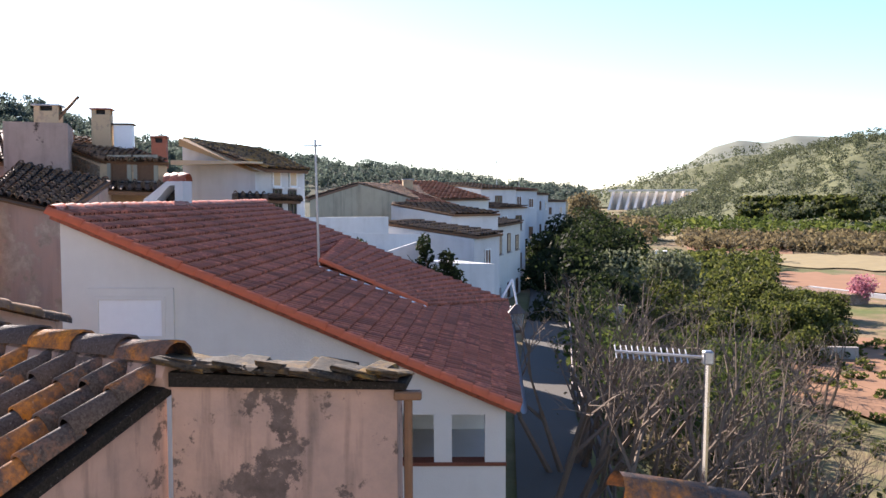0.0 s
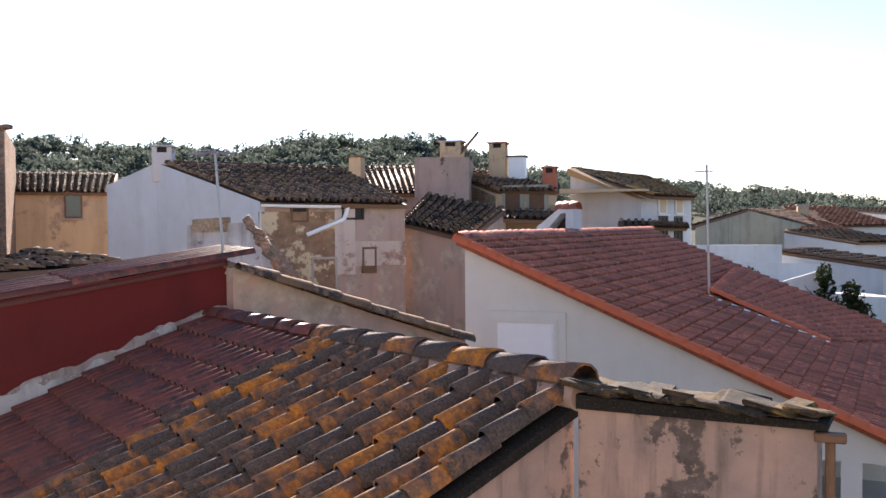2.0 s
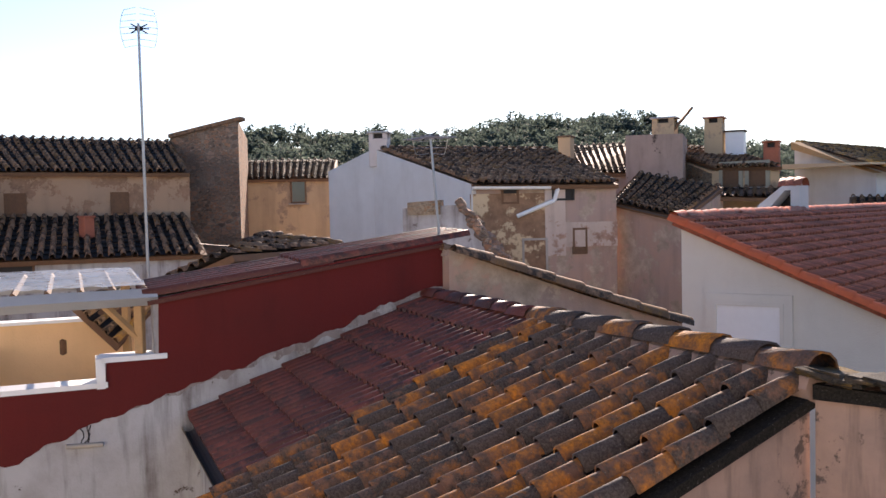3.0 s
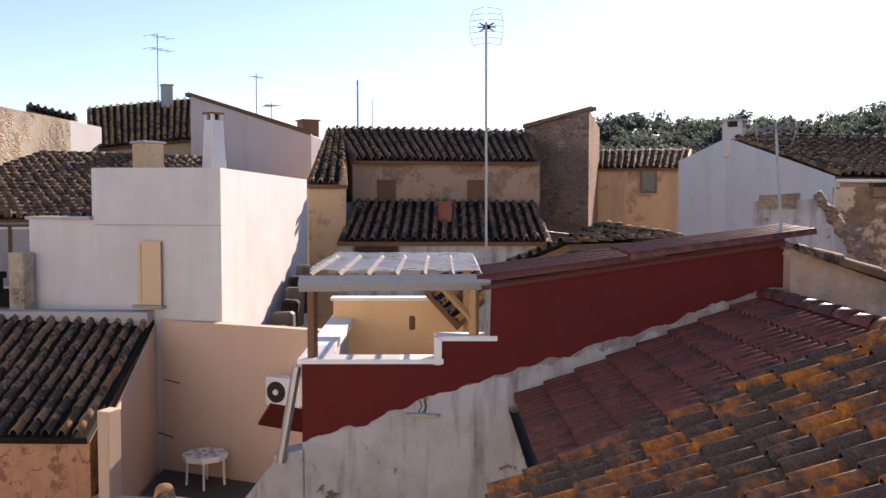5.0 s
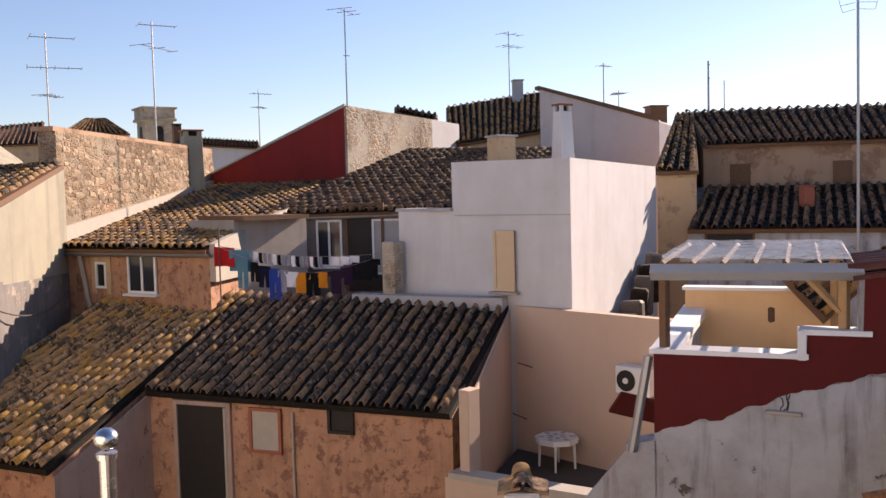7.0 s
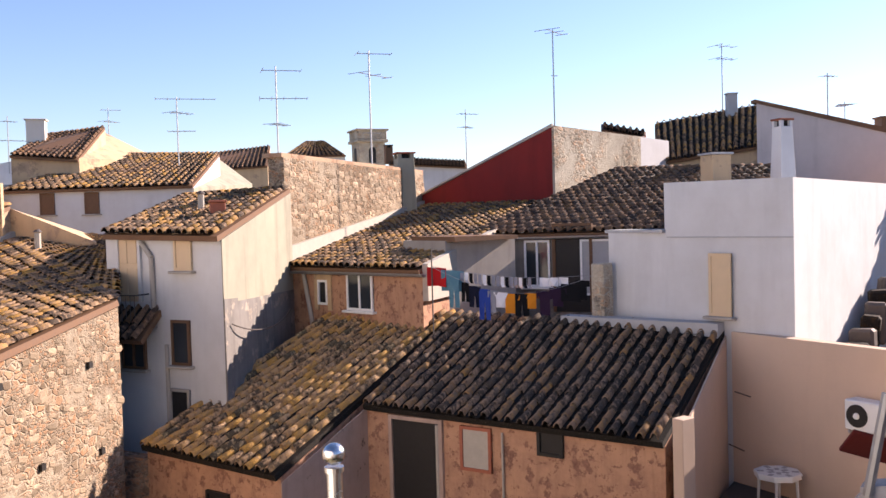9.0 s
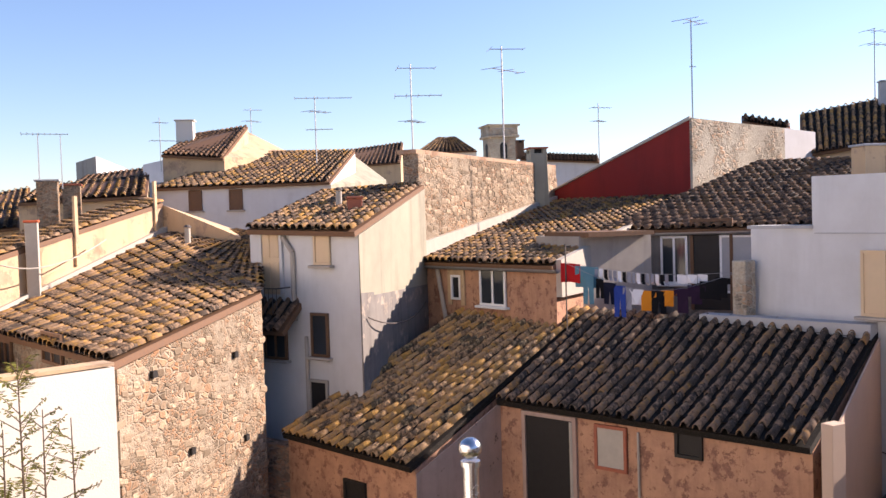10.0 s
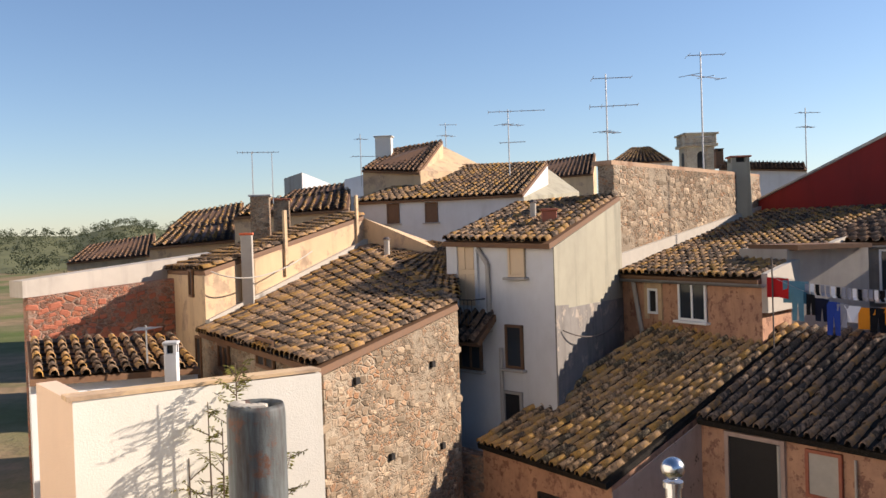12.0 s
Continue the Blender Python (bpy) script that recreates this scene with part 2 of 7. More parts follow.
MAT = {
    "white": plaster("white_wash", (0.60, 0.60, 0.60), (0.44, 0.42, 0.39), 0.45, streak=0.2),
    "cream": plaster("cream_render", (0.68, 0.65, 0.58), (0.56, 0.51, 0.43), 0.25, streak=0.1),
    "old_white": plaster("peeling_white", (0.45, 0.455, 0.47), (0.23, 0.19, 0.165), 0.7, (0.15, 0.12, 0.10), -0.12, 1.0, 2.4),
    "peach": plaster("peach_paint", (0.56, 0.42, 0.32), (0.47, 0.36, 0.28), 0.3, streak=0.12),
    "patchy": plaster("patchy_plaster", (0.33, 0.28, 0.26), (0.13, 0.11, 0.10), 0.9, (0.46, 0.43, 0.41), 0.35, 0.7, 2.6),
    "terrace": plaster("apricot_paint", (0.82, 0.54, 0.29), (0.62, 0.40, 0.22), 0.3, streak=0.15),
    "pink": plaster("pink_lime", (0.46, 0.30, 0.23), (0.34, 0.28, 0.26), 0.75, (0.52, 0.40, 0.31), 0.45, 0.6, 1.2),
    "orange": plaster("orange_lime", (0.50, 0.285, 0.175), (0.30, 0.16, 0.11), 0.85, (0.33, 0.17, 0.115), 0.30, 0.35, 4.5),
    "ochre": plaster("ochre_lime", (0.56, 0.40, 0.24), (0.40, 0.30, 0.20), 0.55, (0.5, 0.36, 0.24), 0.3, 0.4),
    "yellow": plaster("yellowed_cement", (0.35, 0.325, 0.245), (0.25, 0.23, 0.18), 0.7, streak=0.7),
    "brown": plaster("brown_render", (0.42, 0.28, 0.18), (0.30, 0.22, 0.16), 0.6, (0.36, 0.22, 0.14), 0.35, 0.35),
    "grey": plaster("grey_cement", (0.42, 0.38, 0.33), (0.26, 0.23, 0.2), 0.6, streak=0.5),
    # damp cement that also holds wall shade in its dark colour
    "damp": plaster("damp_shaded_cement", (0.24, 0.22, 0.20), (0.12, 0.11, 0.10), 0.7, (0.40, 0.34, 0.28), 0.2, 0.6, 1.6),
    "red": plaster("oxblood_paint", (0.125, 0.018, 0.016), (0.07, 0.02, 0.018), 0.5, streak=0.35),
    # sunlit copy of the oxblood red, the brightness put into its colour
    "red_sunlit": plaster("sunlit_oxblood_paint", (0.24, 0.028, 0.024), (0.15, 0.03, 0.026), 0.5, streak=0.35),
    "weathered": plaster("weathered_plaster", (0.40, 0.27, 0.215), (0.20, 0.16, 0.145), 0.85, (0.15, 0.115, 0.10), 0.22, 1.0, 3.2),
    "stone": rubble("rubble_stone", (0.34, 0.24, 0.18), (0.40, 0.32, 0.25), 8.0, 0.15),
    "stone_warm": rubble("warm_rubble", (0.31, 0.225, 0.15), (0.50, 0.41, 0.30), 8.5, 0.45),
    "yellow_stone": rubble("limewashed_rubble", (0.44, 0.37, 0.28), (0.64, 0.57, 0.45), 6.0, 0.7),
    "pinkwash": plaster("pale_pink", (0.60, 0.53, 0.50), (0.48, 0.42, 0.38), 0.4, streak=0.3),
    "flaking": plaster("flaking_ochre", (0.62, 0.46, 0.28), (0.55, 0.45, 0.34), 0.5, (0.34, 0.20, 0.12), 0.75, 0.3, 1.5),
    "pinkpatch": plaster("pale_patch", (0.58, 0.47, 0.40), (0.46, 0.34, 0.27), 0.6, (0.48, 0.30, 0.22), 0.3, 0.4, 1.5),
    "brickish": rubble("red_rubble", (0.34, 0.17, 0.12), (0.42, 0.30, 0.23), 7.5, 0.35),
    # the low roof's one clay twice over: shaded copy, then sunlit copy
    "tile_shaded": clay("shaded_weathered_clay", (0.40, 0.27, 0.18), (0.034, 0.031, 0.028), (0.60, 0.31, 0.07), 0.62, 0.30),
    "tile_sunlit": clay("sunlit_amber_clay", (0.58, 0.37, 0.20), (0.035, 0.030, 0.024), (0.82, 0.45, 0.10), 0.40, 0.56),
    "tile_moss": clay("mossy_clay", (0.12, 0.085, 0.055), (0.022, 0.02, 0.016), (0.42, 0.24, 0.04), 0.75, 0.34),
    "tile_orange": clay("orange_clay_tile", (0.46, 0.17, 0.09), (0.2, 0.08, 0.05), (0.4, 0.2, 0.1), 0.2, 0.05),
    "stained": plaster("stained_lime", (0.44, 0.32, 0.26), (0.30, 0.22, 0.18), 0.6, (0.12, 0.085, 0.07), 0.05, 0.5, 2.2),
    "twig": plain("grey_twigs", (0.15, 0.11, 0.08), 0.9, 0, 0.35, 12),
    "tile_old": clay("old_clay", (0.34, 0.20, 0.12), (0.026, 0.022, 0.02), (0.42, 0.21, 0.05), 0.46, 0.26),
    "tile_lichen": clay("lichened_clay", (0.27, 0.14, 0.09), (0.040, 0.036, 0.034), (0.76, 0.26, 0.018), 0.82, 0.46, 0.78, 0.3),
    "tile_gold": clay("golden_clay", (0.50, 0.32, 0.19), (0.034, 0.028, 0.024), (0.70, 0.37, 0.07), 0.50, 0.56),
    "tile_red": clay("red_clay", (0.19, 0.052, 0.036), (0.035, 0.018, 0.016), (0.24, 0.1, 0.06), 0.45, 0.05, 0.50, 0.32, 0.10),
    "tile_new": clay("new_clay", (0.39, 0.12, 0.062), (0.14, 0.042, 0.032), (0.36, 0.14, 0.08), 0.15, 0.05, 0.62, 0.35, 0.12),
    # near-black: the shade between cover tiles put into the colour, along with dirt
    "tile_shade_dirt": clay("shade_and_dirt_clay", (0.035, 0.026, 0.02), (0.014, 0.012, 0.010), (0.10, 0.055, 0.015), 0.7, 0.2),
    "stone_piece": clay("loose_stone", (0.40, 0.30, 0.20), (0.16, 0.12, 0.085), (0.5, 0.4, 0.3), 0.15, 0.1),
    "verge": plain("orange_clay", (0.56, 0.12, 0.045), 0.7),
    # black parts, and sheets that paint the shade inside openings
    "dark": plain("shade_black", (0.018, 0.016, 0.015), 0.6),
    "glass": plain("window_glass", (0.03, 0.035, 0.04), 0.08, 0, 0.1, 3, 0.6),
    "wood": plain("brown_wood", (0.16, 0.085, 0.045), 0.75, 0, 0.4, 14),
    "pine": plain("pine_wood", (0.42, 0.25, 0.11), 0.65, 0, 0.3, 14),
    "metal": plain("aerial_metal", (0.38, 0.38, 0.38), 0.45, 0.8, 0.2),
    "steel": plain("bright_steel", (0.62, 0.63, 0.64), 0.22, 1.0, 0.15),
    "rust": plain("dark_iron", (0.12, 0.10, 0.09), 0.7, 0.4, 0.4),
    "whitepaint": plain("white_paint", (0.80, 0.80, 0.79), 0.5, 0, 0.06),
    "asphalt": plain("worn_asphalt", (0.085, 0.078, 0.068), 0.9, 0, 0.35, 1.2),
    # needles lightened a little, putting the distance haze into the colour
    "pine_leaf": leafy("hazy_pine_needles", (0.085, 0.11, 0.09), (0.12, 0.15, 0.12)),
    "citrus_leaf": leafy("citrus_leaves", (0.07, 0.085, 0.022), (0.15, 0.155, 0.035)),
    "dark_leaf": leafy("dark_leaves", (0.022, 0.032, 0.012), (0.045, 0.06, 0.02)),
    "olive_leaf": leafy("olive_leaves", (0.12, 0.14, 0.08), (0.20, 0.21, 0.13)),
    "dry_leaf": leafy("dry_growth", (0.14, 0.11, 0.06), (0.22, 0.18, 0.09)),
    "shrub_leaf": leafy("shrub_leaves", (0.06, 0.085, 0.02), (0.13, 0.15, 0.035)),
    "blossom": leafy("pink_blossom", (0.45, 0.17, 0.22), (0.6, 0.3, 0.33)),
    "hill_leaf": leafy("hillside_pines", (0.085, 0.10, 0.055), (0.13, 0.14, 0.08)),
    "young_leaf": leafy("young_leaves", (0.16, 0.17, 0.04), (0.30, 0.27, 0.07)),
    "lime": plain("lime_mortar", (0.42, 0.38, 0.32), 0.95, 0, 0.2, 5),
    "cement": plain("bare_cement", (0.40, 0.40, 0.40), 0.9, 0, 0.2, 4),
    "plastic": plain("white_plastic", (0.70, 0.71, 0.70), 0.4, 0, 0.05),
    "brick": plain("red_brick", (0.36, 0.12, 0.07), 0.85, 0, 0.3, 12),
    "blind": plain("beige_blind", (0.62, 0.47, 0.30), 0.6, 0, 0.08, 6),
    "film": plain("clear_sheeting", (0.26, 0.275, 0.29), 0.3, 0, 0.3, 6, 0.5),
    "beam": plain("grey_painted_beam", (0.36, 0.37, 0.38), 0.6, 0, 0.15, 8),
    "gravel": plain("dark_floor", (0.07, 0.065, 0.06), 0.9, 0, 0.2, 3),
    "earth": plain("red_earth", (0.30, 0.17, 0.10), 1.0, 0, 0.25, 0.6, 0.1),
    "reed": plain("dry_grass", (0.30, 0.24, 0.13), 1.0, 0, 0.3, 0.5, 0.1),
    "dam": plain("dam_concrete", (0.74, 0.68, 0.60), 0.95, 0, 0.15, 0.3, 0.1),
    "hillrock": plain("hill_rock", (0.17, 0.18, 0.14), 1.0, 0, 0.3, 0.02, 0.1),
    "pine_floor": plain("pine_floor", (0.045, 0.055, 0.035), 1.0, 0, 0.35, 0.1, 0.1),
    "scrub": plain("hill_scrub", (0.13, 0.135, 0.07), 1.0, 0, 0.35, 0.08, 0.1),
    "bark": plain("bark", (0.12, 0.085, 0.06), 0.9, 0, 0.4, 12),
}


# ---- kit ----
MAT["film"].node_tree.nodes["Principled BSDF"].inputs["Alpha"].default_value = 0.5


def sv(az, el, d):
    """A point at bearing az (degrees left of +y), el degrees up and d metres out along the ground from the terrace."""
    a = radians(az)
    return Vector((-d * math.sin(a), d * math.cos(a), d * math.tan(radians(el))))


def lvl(az, z, d):
    a = radians(az)
    return Vector((-d * math.sin(a), d * math.cos(a), z))


def part(name, bm, material, parent=None, label="", smooth=False):
    me = bpy.data.meshes.new(name)
    bm.normal_update()
    bm.to_mesh(me)
    bm.free()
    me.materials.append(MAT[material] if isinstance(material, str) else material)
    if smooth:
        me.polygons.foreach_set("use_smooth", [True] * len(me.polygons))
    ob = new(name, me)
    ob.parent = parent
    if label:
        ob["label"] = label
    return ob


def thing(name, label, category, at=(0, 0, 0), group="", kind=""):
    ob = new(name)
    ob.empty_display_size = 0.2
    ob.location = at
    return tagged(ob, label, category, group, kind)


def box(bm, size, m=None, bevel=0.0):
    got = bmesh.ops.create_cube(bm, size=1.0, matrix=(m or Matrix()) @ Matrix.Diagonal((*size, 1)))
    if bevel:
        edges = list({e for v in got["verts"] for e in v.link_edges})
        bmesh.ops.bevel(bm, geom=edges, offset=bevel, segments=1, affect="EDGES", clamp_overlap=True)


def rod(bm, a, b, r0, r1=None, n=6):
    a, b = Vector(a), Vector(b)
    d = b - a
    bmesh.ops.create_cone(bm, cap_ends=True, segments=n, radius1=r0, radius2=r0 if r1 is None else r1, depth=d.length,
                          matrix=Matrix.Translation((a + b) / 2) @ d.to_track_quat("Z", "Y").to_matrix().to_4x4())


def prism(bm, foot, tops, z0):
    """A solid over a plan outline: one top height a corner."""
    lo = [bm.verts.new((p[0], p[1], z0)) for p in foot]
    hi = [bm.verts.new((p[0], p[1], z)) for p, z in zip(foot, tops)]
    n = len(foot)
    bm.faces.new(lo[::-1])
    if n > 4:
        c = Vector((sum(v.co.x for v in hi) / n, sum(v.co.y for v in hi) / n, sum(tops) / n))
        mid = bm.verts.new(c)
        for i in range(n):
            bm.faces.new((hi[i], hi[(i + 1) % n], mid))
    else:
        bm.faces.new(hi)
    for i in range(n):
        bm.faces.new((lo[i], lo[(i + 1) % n], hi[(i + 1) % n], hi[i]))
    bmesh.ops.recalc_face_normals(bm, faces=bm.faces)


def slab_wall(bm, a, b, z0, za, zb, thick=0.25, side=1):
    """An upright wall from a to b (plan), its top running from za to zb; thickness to one side."""
    a, b = Vector(a[:2]), Vector(b[:2])
    n = Vector((-(b - a).y, (b - a).x)).normalized() * thick * side
    prism(bm, [a, b, b + n, a + n], [za, zb, zb, za], z0)


def on_wall(a, b, s, z, out=0.0):
    """The frame of a thing on the wall from a to b, seen from outside with a on its left: s metres along, height z; x along, y into the wall, z up."""
    a, b = Vector((a[0], a[1], 0)), Vector((b[0], b[1], 0))
    x = (b - a).normalized()
    y = Vector((-x.y, x.x, 0))
    p = a + x * s - y * out + Vector((0, 0, z))
    return Matrix(((x.x, y.x, 0, p.x), (x.y, y.y, 0, p.y), (0, 0, 1, p.z), (0, 0, 0, 1)))


def window_on(parent, a, b, s, z, w, h, pane="glass", frame="whitepaint", sill=True, name="window", bars=1, surround=None, depth=0.12):
    """A window on the wall a-b: near-black sheet for the opening's shade, frame, panes and sill. s, z: its lower
    middle.
    """
    m = on_wall(a, b, s, z)
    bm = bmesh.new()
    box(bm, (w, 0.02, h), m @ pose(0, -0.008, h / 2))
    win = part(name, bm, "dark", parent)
    bm = bmesh.new()
    f = 0.05
    for x in (-w / 2 + f / 2, w / 2 - f / 2):
        box(bm, (f, 0.05, h), m @ pose(x, -0.03, h / 2))
    for zz in (f / 2, h - f / 2):
        box(bm, (w - 2 * f, 0.05, f), m @ pose(0, -0.03, zz))
    if bars:
        box(bm, (f, 0.045, h - 2 * f), m @ pose(0, -0.03, h / 2))
    part("frame", bm, frame, win)
    if pane:
        bm = bmesh.new()
        box(bm, (w - 2 * f, 0.012, h - 2 * f), m @ pose(0, -0.026, h / 2))
        part("pane", bm, pane, win)
    if sill:
        bm = bmesh.new()
        box(bm, (w + 0.16, 0.14, 0.05), m @ pose(0, -0.07, -0.03), 0.01)
        part("sill", bm, "grey" if frame != "whitepaint" else "whitepaint", win)
    if surround:
        bm = bmesh.new()
        for x in (-w / 2 - 0.06, w / 2 + 0.06):
            box(bm, (0.12, 0.04, h + 0.24), m @ pose(x, -0.02, h / 2))
        box(bm, (w, 0.04, 0.12), m @ pose(0, -0.02, h + 0.06))
        part("surround", bm, surround, win)
    return win


def arch_tile(length, w0, w1, h, thick=0.014, n=6, up=True):
    """One curved roof tile lying along +y (up the slope), wide end at y = 0, as verts and faces."""
    vs, fs = [], []
    for k, (y, w) in enumerate(((0.0, w0), (length, w1))):
        for shell in (0, 1):
            for i in range(n + 1):
                a = math.pi * i / n
                r = w / 2 - shell * thick
                z = (h * w / w0 - shell * thick) * math.sin(a)
                vs.append((-r * math.cos(a), y, z if up else -z))
    m = n + 1
    for i in range(n):
        fs.append((i, i + 1, 2 * m + i + 1, 2 * m + i))
        fs.append((i, m + i, m + i + 1, i + 1))
    if not up:
        fs = [f[::-1] for f in fs]
    return vs, fs


def tile_roof(parent, e0, e1, r1, r0, material, pitch=0.24, course=0.36, singles=0, seed=1, base="wood", width=1.0, thick=0.10, sag=0.03, rise=0.092, segs=5, overhang=0.0, wide=0.58, loose=1.0, tilt=0.08, channel="tile_shade_dirt"):
    """A roof plane of curved tiles from the eave e0-e1 up to the ridge r0-r1: a boarded bed, sunk channel tiles and cover tiles, each slightly out of true.
    The first `singles` covers from the eave up are objects of their own."""
    rnd = random.Random(seed)
    e0, e1, r0, r1 = (Vector(p) for p in (e0, e1, r0, r1))
    if overhang:
        e0, e1 = e0 + (e0 - r0).normalized() * overhang, e1 + (e1 - r1).normalized() * overhang
    up = (e1 - e0).cross(r0 - e0).normalized()
    if up.z < 0:
        up = -up
    bm = bmesh.new()
    quad = [e0, e1, r1, r0]
    top = [bm.verts.new(p) for p in quad]
    bot = [bm.verts.new(p - up * thick) for p in quad]
    bm.faces.new(top), bm.faces.new(bot[::-1])
    for i in range(4):
        bm.faces.new((top[i], bot[i], bot[(i + 1) % 4], top[(i + 1) % 4]))
    bmesh.ops.recalc_face_normals(bm, faces=bm.faces)
    part("roof_bed", bm, base, parent)
    cols = max(2, round(((e1 - e0).length + (r1 - r0).length) / 2 / pitch))
    rows = max(2, round(((r0 - e0).length + (r1 - e1).length) / 2 / course))
    cover = arch_tile(course * 1.22, pitch * wide, pitch * wide * 0.8, rise, n=segs)
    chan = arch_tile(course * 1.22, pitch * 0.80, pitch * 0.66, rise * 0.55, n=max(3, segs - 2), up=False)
    shared = None
    verts, faces, made = [], [], 0
    cverts, cfaces = [], []
    cv, cf = np.array(cover[0]), cover[1]
    hv, hf = np.array(chan[0]), chan[1]

    def spot(u, v):
        a, b = e0.lerp(e1, u), r0.lerp(r1, u)
        return a.lerp(b, v) - up * (sag * math.sin(math.pi * u) * math.sin(math.pi * v))

    for j in range(rows):
        for i in range(cols):
            for kind in (0, 1):
                u = (i + (0.5 if kind else 0.0)) / cols
                if kind == 0 and i == 0:
                    continue
                p, q = spot(u, j / rows), spot(u, (j + 1) / rows)
                y = (q - p).normalized()
                x = y.cross(up).normalized()
                z = x.cross(y)
                k = (q - p).length / course
                yaw, off = rnd.gauss(0, 0.018) * loose, rnd.gauss(0, 0.015) * loose
                x, y = x * math.cos(yaw) + y * math.sin(yaw), y * math.cos(yaw) - x * math.sin(yaw)
                lift = (0.3 * rise if kind else 0.55 * rise + 0.006) + rnd.uniform(-0.006, 0.010) * loose + 0.9 * tilt * course
                # wide end lies over the tile below it
                tip = (y - z * tilt).normalized()
                o = p + y * (off - 0.03) + z * lift + x * rnd.gauss(0, 0.007) * loose
                if kind and made < singles:
                    if shared is None:
                        shared = bpy.data.meshes.new("tile")
                        shared.from_pydata([tuple(v) for v in cover[0]], [], cf)
                        shared.materials.append(MAT[material])
                        shared.polygons.foreach_set("use_smooth", [True] * len(shared.polygons))
                    ob = new("tile", shared)
                    ob.parent = parent
                    ob.matrix_basis = Matrix(((x.x, tip.x, z.x, o.x), (x.y, tip.y, z.y, o.y), (x.z, tip.z, z.z, o.z), (0, 0, 0, 1))) @ Matrix.Diagonal((width, k, 1, 1))
                    made += 1
                    continue
                vv, ff = (cv, cf) if kind else (hv, hf)
                tv, tf = (verts, faces) if kind else (cverts, cfaces)
                s = len(tv)
                pts = np.outer(vv[:, 0] * width, x) + np.outer(vv[:, 1] * k, tip) + np.outer(vv[:, 2], z) + np.array(o)
                tv.extend(pts.tolist())
                tf.extend([tuple(s + n for n in f) for f in ff])
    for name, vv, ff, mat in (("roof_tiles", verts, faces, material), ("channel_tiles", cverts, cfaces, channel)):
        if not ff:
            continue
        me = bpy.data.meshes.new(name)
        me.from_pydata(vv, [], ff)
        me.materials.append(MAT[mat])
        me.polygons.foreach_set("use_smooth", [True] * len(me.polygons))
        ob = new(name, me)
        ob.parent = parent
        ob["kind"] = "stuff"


def ridge_tiles(parent, a, b, material, size=0.22, length=0.40, seed=3, lift=0.03, name="ridge_tile", up=None):
    rnd = random.Random(seed)
    a, b = Vector(a), Vector(b)
    n = max(2, round((b - a).length / length))
    y0 = (b - a).normalized()
    v, f = arch_tile(length * 1.12, size, size * 0.86, size * 0.45, n=6)
    me = bpy.data.meshes.new(name)
    me.from_pydata(v, [], f)
    me.materials.append(MAT[material])
    me.polygons.foreach_set("use_smooth", [True] * len(me.polygons))
    for i in range(n):
        o = a.lerp(b, i / n) + Vector((rnd.gauss(0, .006), rnd.gauss(0, .006), lift + rnd.uniform(0, 0.012)))
        y = (y0 + Vector((rnd.gauss(0, .03), rnd.gauss(0, .03), -0.03))).normalized()
        x = y.cross(Vector((0, 0, 1))).normalized()
        z = x.cross(y)
        ob = new(name, me)
        ob.parent = parent
        ob.matrix_basis = Matrix(((x.x, y.x, z.x, o.x), (x.y, y.y, z.y, o.y), (x.z, y.z, z.z, o.z), (0, 0, 0, 1)))


def body(parent, foot, tops, z0, material, name="wall"):
    bm = bmesh.new()
    prism(bm, foot, tops, z0)
    return part(name, bm, material, parent)


def leaf_cloud(blobs, count, size, seed, flat=0.0):
    """Verts and faces of many small leaves thrown over a set of blobs (x, y, z, rx, ry, rz), denser towards their skins."""
    r = np.random.RandomState(seed)
    b = np.array(blobs)
    w = (b[:, 3] * b[:, 4] + b[:, 3] * b[:, 5])
    k = r.choice(len(b), count, p=w / w.sum())
    d = r.normal(size=(count, 3))
    d /= np.linalg.norm(d, axis=1)[:, None]
    rad = r.uniform(0.55, 1.08, count) ** 0.6
    c = b[k, :3] + d * b[k, 3:] * rad[:, None]
    n = d + r.normal(size=(count, 3)) * 0.9
    n[:, 2] += flat
    n /= np.linalg.norm(n, axis=1)[:, None]
    t = np.cross(n, r.normal(size=(count, 3)))
    t /= np.linalg.norm(t, axis=1)[:, None]
    q = np.cross(n, t)
    s = size * r.uniform(0.5, 1.4, count)[:, None]
    v = np.stack([c - t * s, c + q * s * 0.55, c + t * s, c - q * s * 0.55], 1).reshape(-1, 3)
    f = np.arange(count * 4).reshape(-1, 4)
    return v, f


def leaf_mesh(name, v, f, material):
    me = bpy.data.meshes.new(name)
    me.from_pydata(v.tolist(), [], f.tolist())
    me.materials.append(MAT[material])
    return me


def branch(bm, p, d, length, r, depth, rnd, spread=0.6, kids=3, n=5, ends=None, up=0.15):
    """A limb and its forks, tapering."""
    q = p + d * length
    rod(bm, p, q, r, r * 0.62, n)
    if ends is not None:
        ends.append(q)
    if depth == 0:
        return
    for i in range(kids):
        a = Vector((rnd.gauss(0, 1), rnd.gauss(0, 1), rnd.gauss(0, 0.6))).normalized()
        nd = (d + a * spread + Vector((0, 0, up))).normalized()
        branch(bm, p.lerp(q, rnd.uniform(0.55, 1.0)), nd, length * rnd.uniform(0.55, 0.85), r * 0.58, depth - 1, rnd, spread, kids, max(3, n - 1), ends, up)


